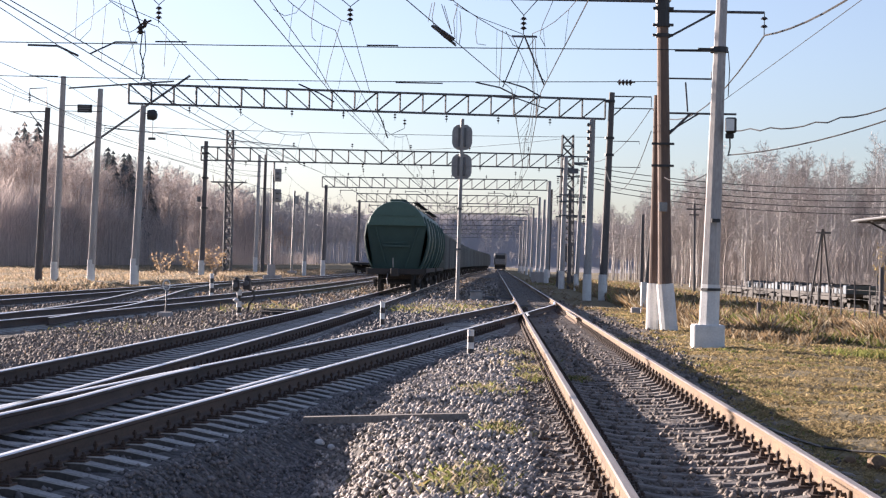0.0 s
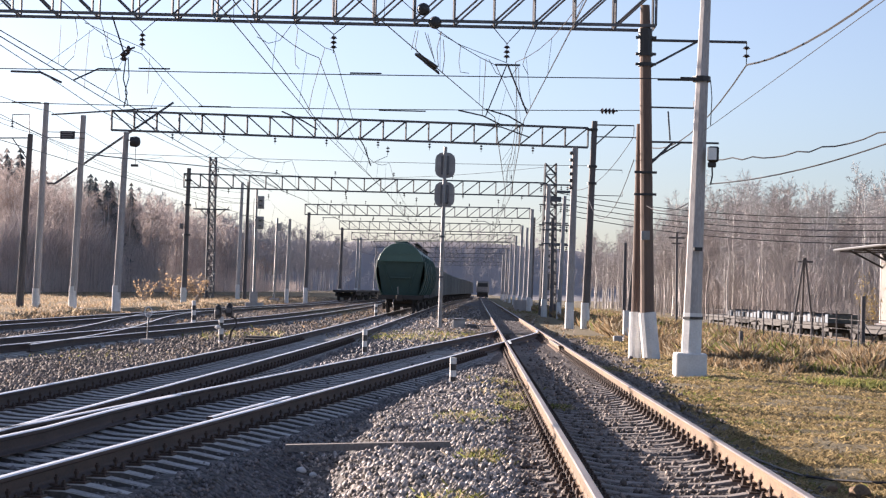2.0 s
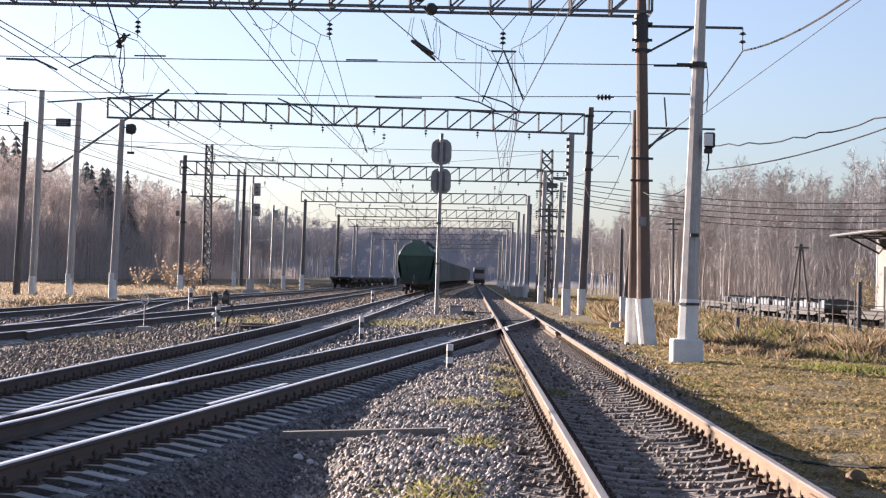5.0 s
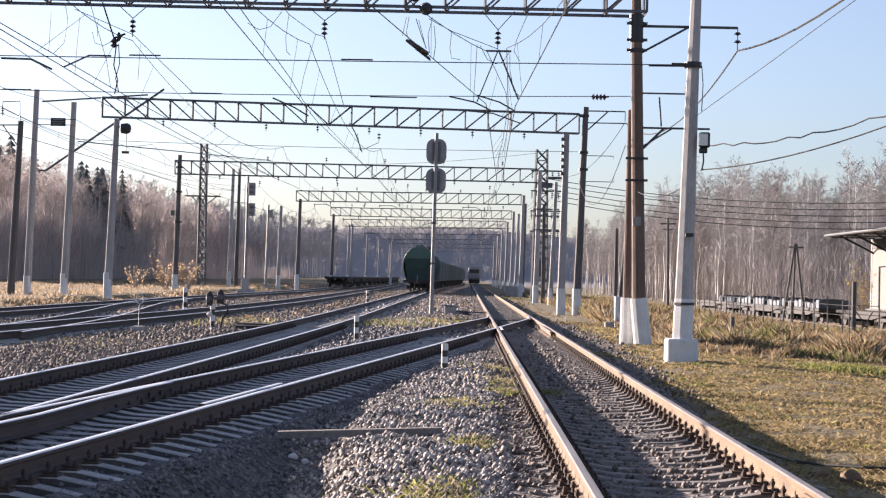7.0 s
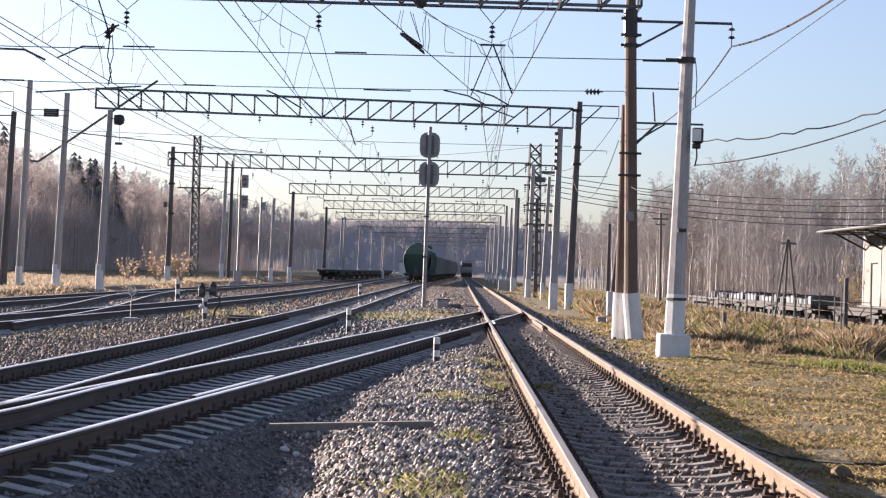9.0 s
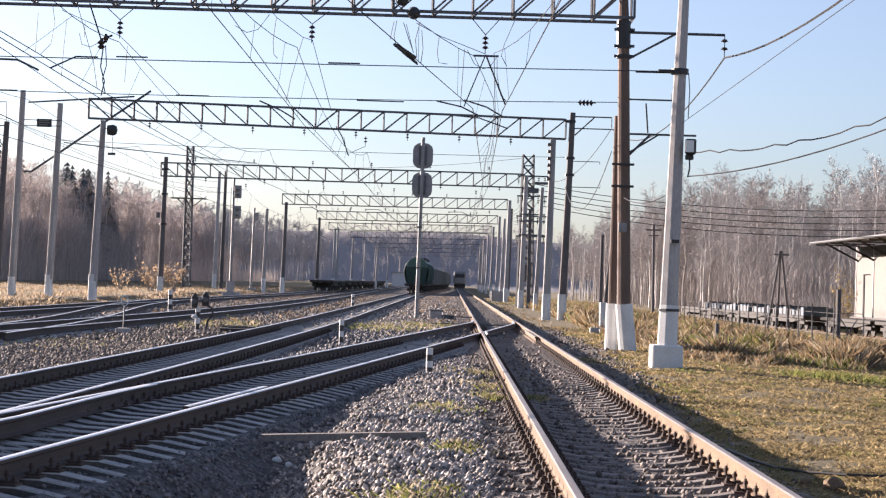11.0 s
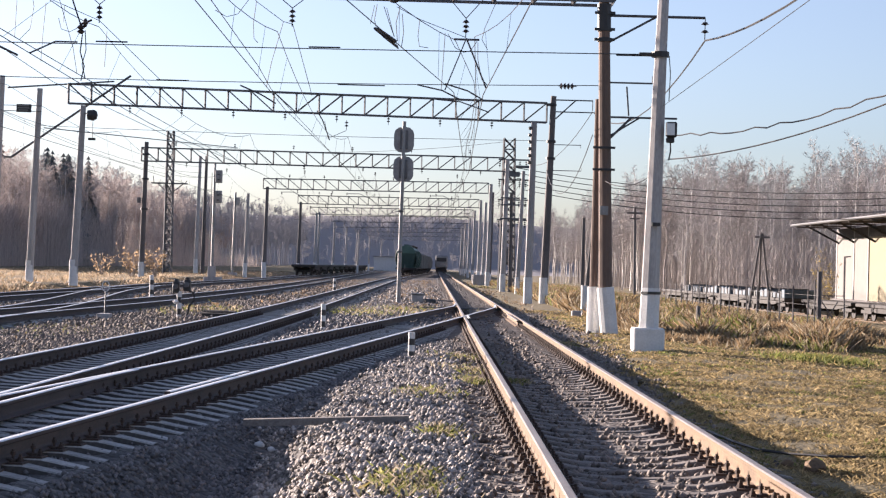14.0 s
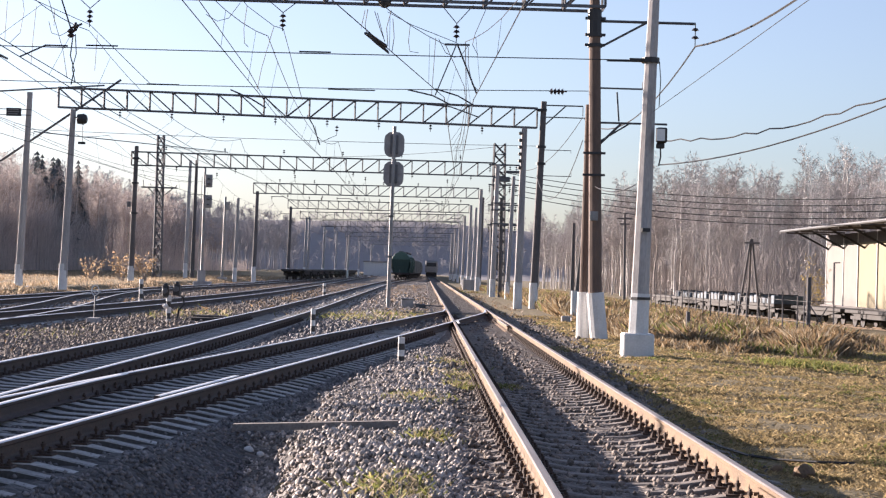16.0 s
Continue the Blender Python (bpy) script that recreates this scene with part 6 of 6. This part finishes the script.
def blades(name, label, P, H, W, mats, pick, rng, lean=0.35, category="grass"):
    """Grass: one bent blade of two triangles at each point."""
    n = len(P)
    q = rng.uniform(0, 6.28, n)
    s = np.c_[np.cos(q), np.sin(q), np.zeros(n)] * W[:, None]
    d = np.c_[rng.normal(0, lean, (n, 2)), np.ones(n)] * H[:, None]
    d2 = d + np.c_[rng.normal(0, lean, (n, 2)), np.zeros(n)] * H[:, None] * 0.6
    V = np.stack([P - s, P + s, P + d * 0.5 + s * 0.7, P + d2], 1).reshape(-1, 3)
    k = np.arange(n)[:, None] * 4
    T = np.concatenate([k + (0, 1, 2), k + (0, 2, 3)], 1).reshape(-1, 3)
    ob = new(name, raw_mesh(name, V, T, mats, np.repeat(pick, 2)))
    return tagged(ob, label, category, kind="stuff")


def grass():
    rng = np.random.default_rng(31)
    # short turf of the verge
    n = 190000
    y = 12 + 60 * rng.random(n) ** 1.5
    x = 2.75 + (0.29 * y - 2.0) * rng.random(n)
    nz = np.array([noise.noise(Vector((a * 0.9, b * 0.45, 0))) + 0.6 * noise.noise(Vector((a * 3.1, b * 1.3, 4))) for a, b in zip(x, y)])
    keep = (x > verge_edge(y) - 0.2 + 0.25 * np.sin(y * 0.8) + 0.6 * rng.random(n) ** 2 - 0.5 * (rng.random(n) < 0.06)) & (nz + rng.normal(0, 0.25, n) > -0.25)
    x, y, nz = x[keep], y[keep], nz[keep]
    P = np.c_[x, y, gz(x, y) - 0.015]
    pick = np.where(nz + rng.normal(0, 0.3, len(x)) > 0.55, 1, 0)
    blades("turf", "short trampled yellow-brown autumn turf", P, rng.uniform(0.012, 0.045, len(x)) * (1 + y / 80), 0.005 + 0.0003 * y, [M_TURF, M_GRASS], pick, rng, 1.1)
    # tall weeds behind the light pole
    n = 210000
    y = 42 + 50 * rng.random(n)
    x = 5.6 + (0.27 * y - 5.6) * rng.random(n)
    nz = np.array([noise.noise(Vector((a * 0.5, b * 0.22, 2))) + 0.5 * noise.noise(Vector((a * 1.7, b * 0.9, 7))) for a, b in zip(x, y)])
    keep = (nz + rng.normal(0, 0.15, n) > -0.12) & (y > 44 + 5 * np.sin(x * 0.6) + rng.random(n) * 5)
    x, y, nz = x[keep], y[keep], nz[keep]
    blades("tall_weeds", "tall dry russet and straw weeds", np.c_[x, y, gz(x, y) - 0.05], rng.uniform(0.10, 0.66, len(x)) * (0.45 + 1.1 * np.clip(nz, 0, 1)), rng.uniform(0.0015, 0.004, len(x)), [M_REED, M_STRAW, M_GRASS], np.where(np.sin(x * 0.9 + 1.1 * np.sin(y * 0.4)) + rng.normal(0, 0.5, len(x)) > 1.0, 2, rng.choice(2, len(x), p=(0.7, 0.3))), rng, 0.4)
    n = 60000
    y = 66 + 130 * rng.random(n)
    x = 5.6 + rng.random(n) ** 1.3 * 20
    blades("tall_weeds", "dry weeds along the verge", np.c_[x, y, gz(x, y) - 0.05], rng.uniform(0.1, 0.6, n), np.full(n, 0.0045), [M_REED, M_STRAW, M_GRASS], rng.choice(3, n, p=(0.6, 0.2, 0.2)), rng, 0.4)
    # green weeds before the gate
    n = 3000
    x, y = 8.5 + rng.normal(0, 0.45, n), 38.3 + rng.normal(0, 0.6, n)
    blades("green_weeds", "low patch of green weeds", np.c_[x, y, gz(x, y) - 0.03], rng.uniform(0.04, 0.2, n), np.full(n, 0.010), [M_GRASS, M_YLEAF], rng.choice(2, n, p=(0.85, 0.15)), rng, 0.5)
    # straw belt on the yard's far side
    n = 105000
    y = 62 + 172 * rng.random(n) ** 1.3
    x = -18.4 - rng.random(n) ** 1.2 * 25
    blades("straw_belt", "belt of pale dry straw-coloured grass beside the yard", np.c_[x, y, gz(x, y) - 0.05], rng.uniform(0.03, 0.17, n) * (1.0 + 0.9 * np.sin(x * 1.3 + 2.0 * np.sin(y * 0.31)) * np.sin(y * 0.47)), np.full(n, 0.012), [M_STRAW, M_REED, M_PALE_STRAW], rng.choice(3, n, p=(0.3, 0.3, 0.4)), rng, 0.45)
    # dry weeds in the far ballast
    n = 36000
    y = 26 + 172 * rng.random(n) ** 1.3
    x = rng.uniform(-18.5, 4.5, n)
    nz = np.array([noise.noise(Vector((a * 0.8, b * 0.12, 3))) + 0.5 * noise.noise(Vector((a * 2.3, b * 0.5, 9))) for a, b in zip(x, y)])
    clear = (np.abs(x - MAIN_X) > 1.5) & (np.abs(x + 4.6 + np.clip(50 - y, 0, 30) * 0.03) > 1.6) & (np.abs(x + 10.0) > 1.3) & (np.abs(x + 15.6) > 1.3) & ((x > MAIN_X - 0.76 - (FROG_Y - y) * 0.1128 + 0.8 - 40 * (y > 53)) | (x < -6.4))
    keep = clear & (nz + rng.normal(0, 0.15, n) > 0.05)
    x, y = x[keep], y[keep]
    blades("ballast_weeds", "short dry brown weeds between the tracks", np.c_[x, y, gz(x, y) - 0.01], rng.uniform(0.02, 0.10, len(x)) * (1 + 0.8 * (y > 60)), 0.002 + 0.00007 * y, [M_REED, M_BARK_R], rng.choice(2, len(x), p=(0.6, 0.4)), rng, 0.9)
    # tufts between the tracks
    n = 9000
    c = np.array([(0.55, 27.5, 0.25), (0.62, 31, 0.25), (-0.22, 13.0, 0.16), (-0.1, 12.6, 0.14), (0.1, 16.8, 0.12), (0.62, 25.0, 0.16), (-0.05, 22.0, 0.2), (-0.9, 12.6, 0.06), (1.25, 25.5, 0.08), (3.2, 40, 0.3), (4.8, 150, 1.5), (-0.6, 66, 1.0), (-2.6, 60, 1.0), (-7.6, 58, 1.2), (-8.6, 40, 1.0)])
    k = rng.integers(0, len(c), n)
    x, y = c[k, 0] + rng.normal(0, 1, n) * c[k, 2], c[k, 1] + rng.normal(0, 1, n) * c[k, 2] * 2.0
    blades("grass_tufts", "yellow-green grass tufts in the ballast", np.c_[x, y, gz(x, y) - 0.01], rng.uniform(0.02, 0.10, n) * (1 + (y > 50)), 0.002 + 0.0001 * y, [M_GRASS, M_STRAW, M_YLEAF], rng.choice(3, n, p=(0.5, 0.45, 0.05)), rng, 0.6)


def leafy_bush(x, y, z, h, r, n, seed, label, leaf=M_TANLEAF):
    rng = np.random.default_rng(seed)
    t = thing("bush", label, "bush")
    tips = []
    for i in range(14):
        q, f = rng.uniform(0, 6.28), rng.uniform(0.3, 1.0)
        tip = (x + math.cos(q) * r * f, y + math.sin(q) * r * f, z + h * rng.uniform(0.6, 1.0))
        part("stem", Bag().tube([(x + rng.normal(0, 0.1), y, z - 0.1), ((x + tip[0]) / 2 + rng.normal(0, 0.1), (y + tip[1]) / 2, z + h * 0.45), tip], 0.025, 4, 0.008), M_BARK, t)
        tips.append(tip)
    tips = np.array(tips)
    k = rng.integers(0, len(tips), n)
    P = np.array((x, y, z)) + (tips[k] - (x, y, z)) * rng.uniform(0.35, 1.05, (n, 1)) + rng.normal(0, 0.14, (n, 3))
    V = np.stack([P, P + rng.normal(0, 0.10, (n, 3)), P + rng.normal(0, 0.10, (n, 3))], 1).reshape(-1, 3)
    ob = part("leaves", raw_mesh("leaves", V, np.arange(3 * n).reshape(-1, 3), leaf), None, t, "sparse dry leaves")
    ob["kind"] = "stuff"


# ---- the siding on the other side of the verge ----
def flat_wagon(at, label, loaded):
    w = thing("flat_wagon", label, "flat wagon", "wagons on the siding", at=at)
    part("deck", Bag().box(-1.35, -6.6, 1.0, 1.35, 6.6, 1.25, 0.03), M_GRIME, w)
    b = Bag()
    for s in (-1, 1):
        b.add([(s * 1.2, -6, 1.0), (s * 1.2, -2.5, 0.65), (s * 1.2, 2.5, 0.65), (s * 1.2, 6, 1.0), (s * 1.1, -6, 1.0), (s * 1.1, -2.5, 0.65), (s * 1.1, 2.5, 0.65), (s * 1.1, 6, 1.0)], [(0, 1, 2, 3), (7, 6, 5, 4), (0, 4, 5, 1), (1, 5, 6, 2), (2, 6, 7, 3)])
    part("sill", b, M_GRIME, w)
    for yc in (-4.8, 4.8):
        bo = part("bogie", Bag().box(-1.1, yc - 1.2, 0.55, -0.95, yc + 1.2, 0.8).box(0.95, yc - 1.2, 0.55, 1.1, yc + 1.2, 0.8).box(-1.0, yc - 0.2, 0.5, 1.0, yc + 0.2, 0.9), M_GRIME, w)
        for dy in (-0.92, 0.92):
            q = Bag()
            for s in (-1, 1):
                q.lathe([(0.1, -0.06), (0.47, -0.06), (0.49, -0.03), (0.46, 0.06), (0.1, 0.08)], 14, (s * 0.79, yc + dy, 0.48), 'X')
            q.tube([(-0.85, yc + dy, 0.48), (0.85, yc + dy, 0.48)], 0.1, 8)
            part("wheelset", q, M_GRIME, bo)
    if loaded:
        rnd = random.Random(int(at.translation.y))
        for k in range(9):
            y = -5.9 + 1.42 * k
            h = rnd.uniform(0.40, 0.72)
            if k in (3, 7):
                part("load_unit", Bag().box(-1.1, y - 0.4, 1.25, 1.1, y + 0.4, 1.25 + h * 0.8, 0.08).tube([(-1.2, y, 1.3), (-1.2, y, 1.5 + h)], 0.05, 5), M_GRIME, w, "dark load unit")
                continue
            u = part("load_unit", Bag().box(-1.28, y - 0.46, 1.25, 1.28, y + 0.46, 1.25 + h, 0.04), M_BLUEWHITE, w, "pale blue-white load unit")
            part("cap", Bag().box(-0.9, y - 0.12, 1.25 + h, 0.9, y + 0.12, 1.33 + h, 0.02).box(-1.33, y + 0.50, 1.25, 1.33, y + 0.92, 1.3 + h * 0.7), M_BLACK, u)
    return w


SIDING = [(100, 33.6), (118, 33.0), (134, 32.1), (155, 30.0), (190, 28.2), (240, 26.5)]
SIDING_Z = -1.72


def siding():
    path = [(curve_at(SIDING, y), float(y), SIDING_Z) for y in np.arange(100, 240, 6)]
    t = thing("railway_track", "rusty siding track behind the fence", "railway track", "tracks of the yard", "structure")
    for d in (-0.796, 0.796):
        part("rail", Bag().sweep(RAIL, [(x, y, SIDING_Z) for x, y in offset(path, d)], RAIL_MI), [M_RUST, M_RAILHEAD_DULL], t)
    b = Bag()
    for y in np.arange(100, 200, 0.6):
        x = curve_at(SIDING, y)
        b.box(x - 1.35, y - 0.1, SIDING_Z - 0.15, x + 1.35, y + 0.1, SIDING_Z - 0.01)
    ob = part("sleepers", b, M_BARK, t)
    ob["kind"] = "stuff"
    for y, loaded in ((122, 0), (136.5, 0), (153, 1), (167, 1), (181, 1), (195, 0)):
        x = curve_at(SIDING, y)
        flat_wagon(pose(x, y, SIDING_Z + 0.18, 0, 0, 4.0), "flat wagon loaded with pale blue-white steel units" if loaded else "empty dark flat wagon on the siding", loaded)


def warehouse():
    """A long shed beside the siding; its wall faces the tracks, the canopy reaches over the wagons."""
    w = thing("warehouse", "cream warehouse on a raised platform with a dark bracketed canopy", "warehouse")
    x0, x1, y0, y1, z0, z1 = 36.5, 50.0, 96.0, 158.5, -0.35, 5.9
    part("wall", Bag().box(x0, y0, z0, x1, y1, z1), M_CREAM, w, "cream plastered wall")
    part("wall_panel", Bag().box(x0 - 0.06, 152.2, z0, x0, 158.3, 5.0), M_PALE, w, "paler end bay")
    part("wall_panel", Bag().box(x0 - 0.05, 147.2, z0, x0, 151.8, 5.0), M_PALE, w)
    for y in (158.5, 152.0, 147.0, 140.7, 134.0, 127.0, 120.0):
        part("pilaster", Bag().box(x0 - 0.10, y - 0.12, z0, x0 - 0.004, y + 0.12, z1), M_CONC, w)
    part("frieze", Bag().box(x0 - 0.08, y0, 5.05, x0 - 0.008, y1, z1), M_CONC_D, w, "dark band under the eaves")
    xa, yb, za = 32.4, y1 + 0.8, 6.05
    part("canopy", Bag().add([(xa, y0, za), (x1 + 1, y0, za + 1.5), (x1 + 1, yb, za + 1.5), (xa, yb, za), (xa, y0, za + 0.22), (x1 + 1, y0, za + 1.72), (x1 + 1, yb, za + 1.72), (xa, yb, za + 0.22)], [(3, 2, 1, 0), (4, 5, 6, 7), (0, 1, 5, 4), (1, 2, 6, 5), (2, 3, 7, 6), (3, 0, 4, 7)]), M_ROOF, w, "dark sheet canopy")
    part("fascia", Bag().tube([(xa - 0.06, y0, za + 0.1), (xa - 0.06, yb, za + 0.1)], 0.09, 4), M_ALU, w)
    for y in (157.8, 152.0, 145.0, 138.0, 131.0, 124.0):
        part("strut", Bag().tube([(xa + 1.0, y, za + 0.1), (x0, y, 4.6)], 0.09, 4), M_BLACK, w)
        part("rafter", Bag().box(xa + 0.2, y - 0.08, za - 0.12, x0, y + 0.08, za + 0.0), M_ROOF, w)
    part("downpipe", Bag().tube([(x0 - 0.15, 155.2, -0.3), (x0 - 0.15, 155.2, 3.4), (x0 - 0.15, 154.4, 3.4)], 0.06, 6), M_CONC_D, w)
    part("platform", Bag().box(x0 - 0.6, y0, -0.7, x1, y1, -0.35, 0.03), M_CONC_D, w)
    for y in np.arange(100, 158, 4.2):
        part("pier", Bag().box(x0 - 0.3, y - 0.25, -1.9, x0 + 0.3, y + 0.25, -0.7), M_GRIME, w)
    # added dark sheet behind the piers, in place of shade under the platform
    part("underside_shade_panel", Bag().box(x0 + 1.6, y0, -1.9, x0 + 1.8, y1, -0.7), M_GRIME, w)


def fence():
    """Thin posts along the verge, a gate frame with a cross brace."""
    rnd = random.Random(9)
    line = [(13.4, 60.0), (13.3, 70.0), (13.5, 90.0), (13.9, 115.0)]
    for k in range(20):
        y = 62.5 + 2.4 * k
        x = float(np.interp(y, [p[1] for p in line], [p[0] for p in line]))
        f = thing("fence_post", "thin weathered fence post in the dry weeds", "fence post", "posts of the verge fence")
        part("post", Bag().tube([(x, y, -0.6), (x + rnd.uniform(-0.04, 0.04), y, 1.15 + rnd.uniform(-0.15, 0.15))], 0.03, 5), M_CONC_D, f)
    f = thing("fence_wire", "rusty wire strung along the fence posts", "fence wire")
    b = Bag()
    for z in (0.2, 0.6, 0.95):
        b.tube([(float(np.interp(y, [p[1] for p in line], [p[0] for p in line])), y, z) for y in np.arange(60.5, 109, 6)], 0.008, 3)
    part("wire", b, M_WIRE, f)
    g = thing("fence_gate", "rusty gate frame with a cross brace and one thick post", "gate")
    part("post", Bag().tube([(13.66, 62, -0.7), (13.65, 62, 1.8)], 0.085, 7), M_CONC_D, g)
    part("frame", Bag().tube([(13.48, 61.9, -0.7), (13.48, 61.9, 1.5)], 0.03, 5).tube([(14.55, 61.9, -0.7), (14.5, 61.9, 2.35), (14.72, 61.9, 2.35)], 0.028, 5).tube([(13.5, 61.9, 0.95), (14.5, 61.9, 0.95)], 0.012, 4).tube([(13.7, 61.9, -0.32), (15.4, 61.9, -0.40)], 0.035, 4), M_CONC_D, g)
    part("brace", Bag().tube([(13.7, 61.9, -0.25), (14.3, 61.9, 0.75)], 0.02, 4), M_CONC_D, g)
    part("brace", Bag().tube([(13.72, 61.9, 0.75), (14.4, 61.9, -0.25)], 0.02, 4), M_CONC_D, g)
    p = thing("fence_post", "short dark stub post in the weeds", "fence post")
    part("post", Bag().tube([(8.75, 57.8, -0.3), (8.75, 57.8, 0.55)], 0.07, 7), M_CONC_D, p)


# ---- small things ----
def clutter():
    b = Bag().add([(-1.95, 18.25, -0.08), (-0.22, 17.75, 0.045), (-0.22, 17.9, 0.045), (-1.95, 18.42, -0.08), (-1.95, 18.27, -0.01), (-0.22, 17.77, 0.115), (-0.22, 17.88, 0.115), (-1.95, 18.40, -0.01)], [(3, 2, 1, 0), (4, 5, 6, 7), (0, 1, 5, 4), (1, 2, 6, 5), (2, 3, 7, 6), (3, 0, 4, 7)])
    solid("steel_bar", b, M_SLEEPER, "flat rusty steel bar lying across the ballast", "steel bar")
    rnd = random.Random(3)
    for name, x, y, s in (("rock", 3.42, 15.5, 0.10), ("rock", 3.25, 15.9, 0.06), ("rock", -1.75, 18.05, 0.05), ("rock", -1.62, 17.95, 0.04)):
        bm = bmesh.new()
        bmesh.ops.create_icosphere(bm, subdivisions=2, radius=s)
        for v in bm.verts:
            v.co *= 1 + 0.35 * noise.noise(v.co * 14 + Vector((x, y, 0)))
            v.co.z *= 0.7
        me = bpy.data.meshes.new(name)
        bm.to_mesh(me)
        bm.free()
        me.materials.append(M_RUST if s > 0.05 else M_WHITE)
        ob = new(name, me)
        ob.location = (x, y, float(gz(x, y)) + s * 0.4)
        tagged(ob, "brown rock beside the rail" if s > 0.05 else "pale stone by the steel bar", "rock")
    b = Bag()
    for k in range(6):
        b.box(-6.4 + rnd.uniform(-0.5, 0.5), 52 + rnd.uniform(-0.4, 0.4), -0.06, -6.1 + rnd.uniform(-0.3, 0.3), 52.6 + rnd.uniform(-0.3, 0.3), 0.06 + rnd.uniform(0, 0.1), 0.02)
    solid("scrap_heap", b, M_GRIME, "small heap of dark scrap by the rail", "scrap")
    for x, y, w, d, h in ((5.3, 65.0, 0.34, 0.34, 0.12), (4.6, 172, 1.6, 1.0, 0.9), (5.4, 200, 2.2, 1.0, 0.8)):
        solid("cable_box", Bag().box(x - w / 2, y - d / 2, -0.15, x + w / 2, y + d / 2, h, 0.03), M_CONC, "low concrete cable box on the verge", "cable box")
    pts = [(2.95, 18.6), (3.05, 17.6), (3.2, 17.0), (3.45, 16.8), (3.75, 16.5), (4.1, 16.45)]
    solid("ground_cable", Bag().tube([(x, y, float(gz(x, y)) + 0.03) for x, y in pts], 0.014, 5), M_BLACK, "black cable lying on the verge beside the rail", "cable")
    b = Bag()
    for s in (-1, 1):
        b.box(MAIN_X + 0.796 + s * 0.024 - 0.012, 12.15, 0.045, MAIN_X + 0.796 + s * 0.024 + 0.012, 12.85, 0.125, 0.006)
        for y in (12.25, 12.4, 12.6, 12.75):
            b.tube([(MAIN_X + 0.796 + s * 0.03, y, 0.085), (MAIN_X + 0.796 + s * 0.075, y, 0.085)], 0.016, 6)
    solid("fishplate", b, M_RUST, "bolted rusty joint plate on the rail", "rail joint")
    # far things down the line
    v = thing("distant_railcar", "pale railcar far down the line", "railcar")
    part("body", Bag().box(0.15, 430, 1.2, 3.25, 470, 4.3, 0.3), M_ALU, v)
    part("window", Bag().box(0.5, 429.9, 2.8, 2.9, 429.99, 3.7), M_BLACK, v)
    part("underframe", Bag().box(0.35, 430.5, 0.3, 3.05, 469, 1.2), M_GRIME, v)
    h = thing("distant_shed", "pale low shed beyond the yard", "shed")
    part("wall", Bag().box(-16.3, 470, -0.2, -10.2, 478, 3.7), M_WHITE, h)
    part("roof", Bag().box(-16.6, 469.6, 3.7, -9.9, 478.4, 3.95), M_ALU, h)


def parked_wagons():
    """Empty flat wagons on the outer yard track."""
    for k in range(12):
        y = 205 + 14.3 * k
        flat_wagon(pose(curve_at(YARD_B, y), y, 0.18), "empty dark flat wagon parked in the yard", 0)


ground()
ballast()
portals()
light_pole()
masts()
towers()
signals()
wires()
train()
siding()
parked_wagons()
warehouse()
fence()
woods()
grass()
leafy_bush(-22.6, 131, 0.2, 2.4, 1.0, 260, 51, "young tree with sparse tan leaves in the straw")
leafy_bush(-20.8, 130.5, 0.2, 2.5, 1.0, 260, 52, "young tree with sparse tan leaves in the straw")
leafy_bush(-24.9, 131, 0.2, 1.9, 1.2, 150, 53, "low bush with tan leaves in the straw")
leafy_bush(32.0, 141.5, -1.6, 5.2, 1.5, 420, 54, "yellow-leaved bush beside the warehouse", M_YLEAF)
clutter()
tracks()
stones()
motions()
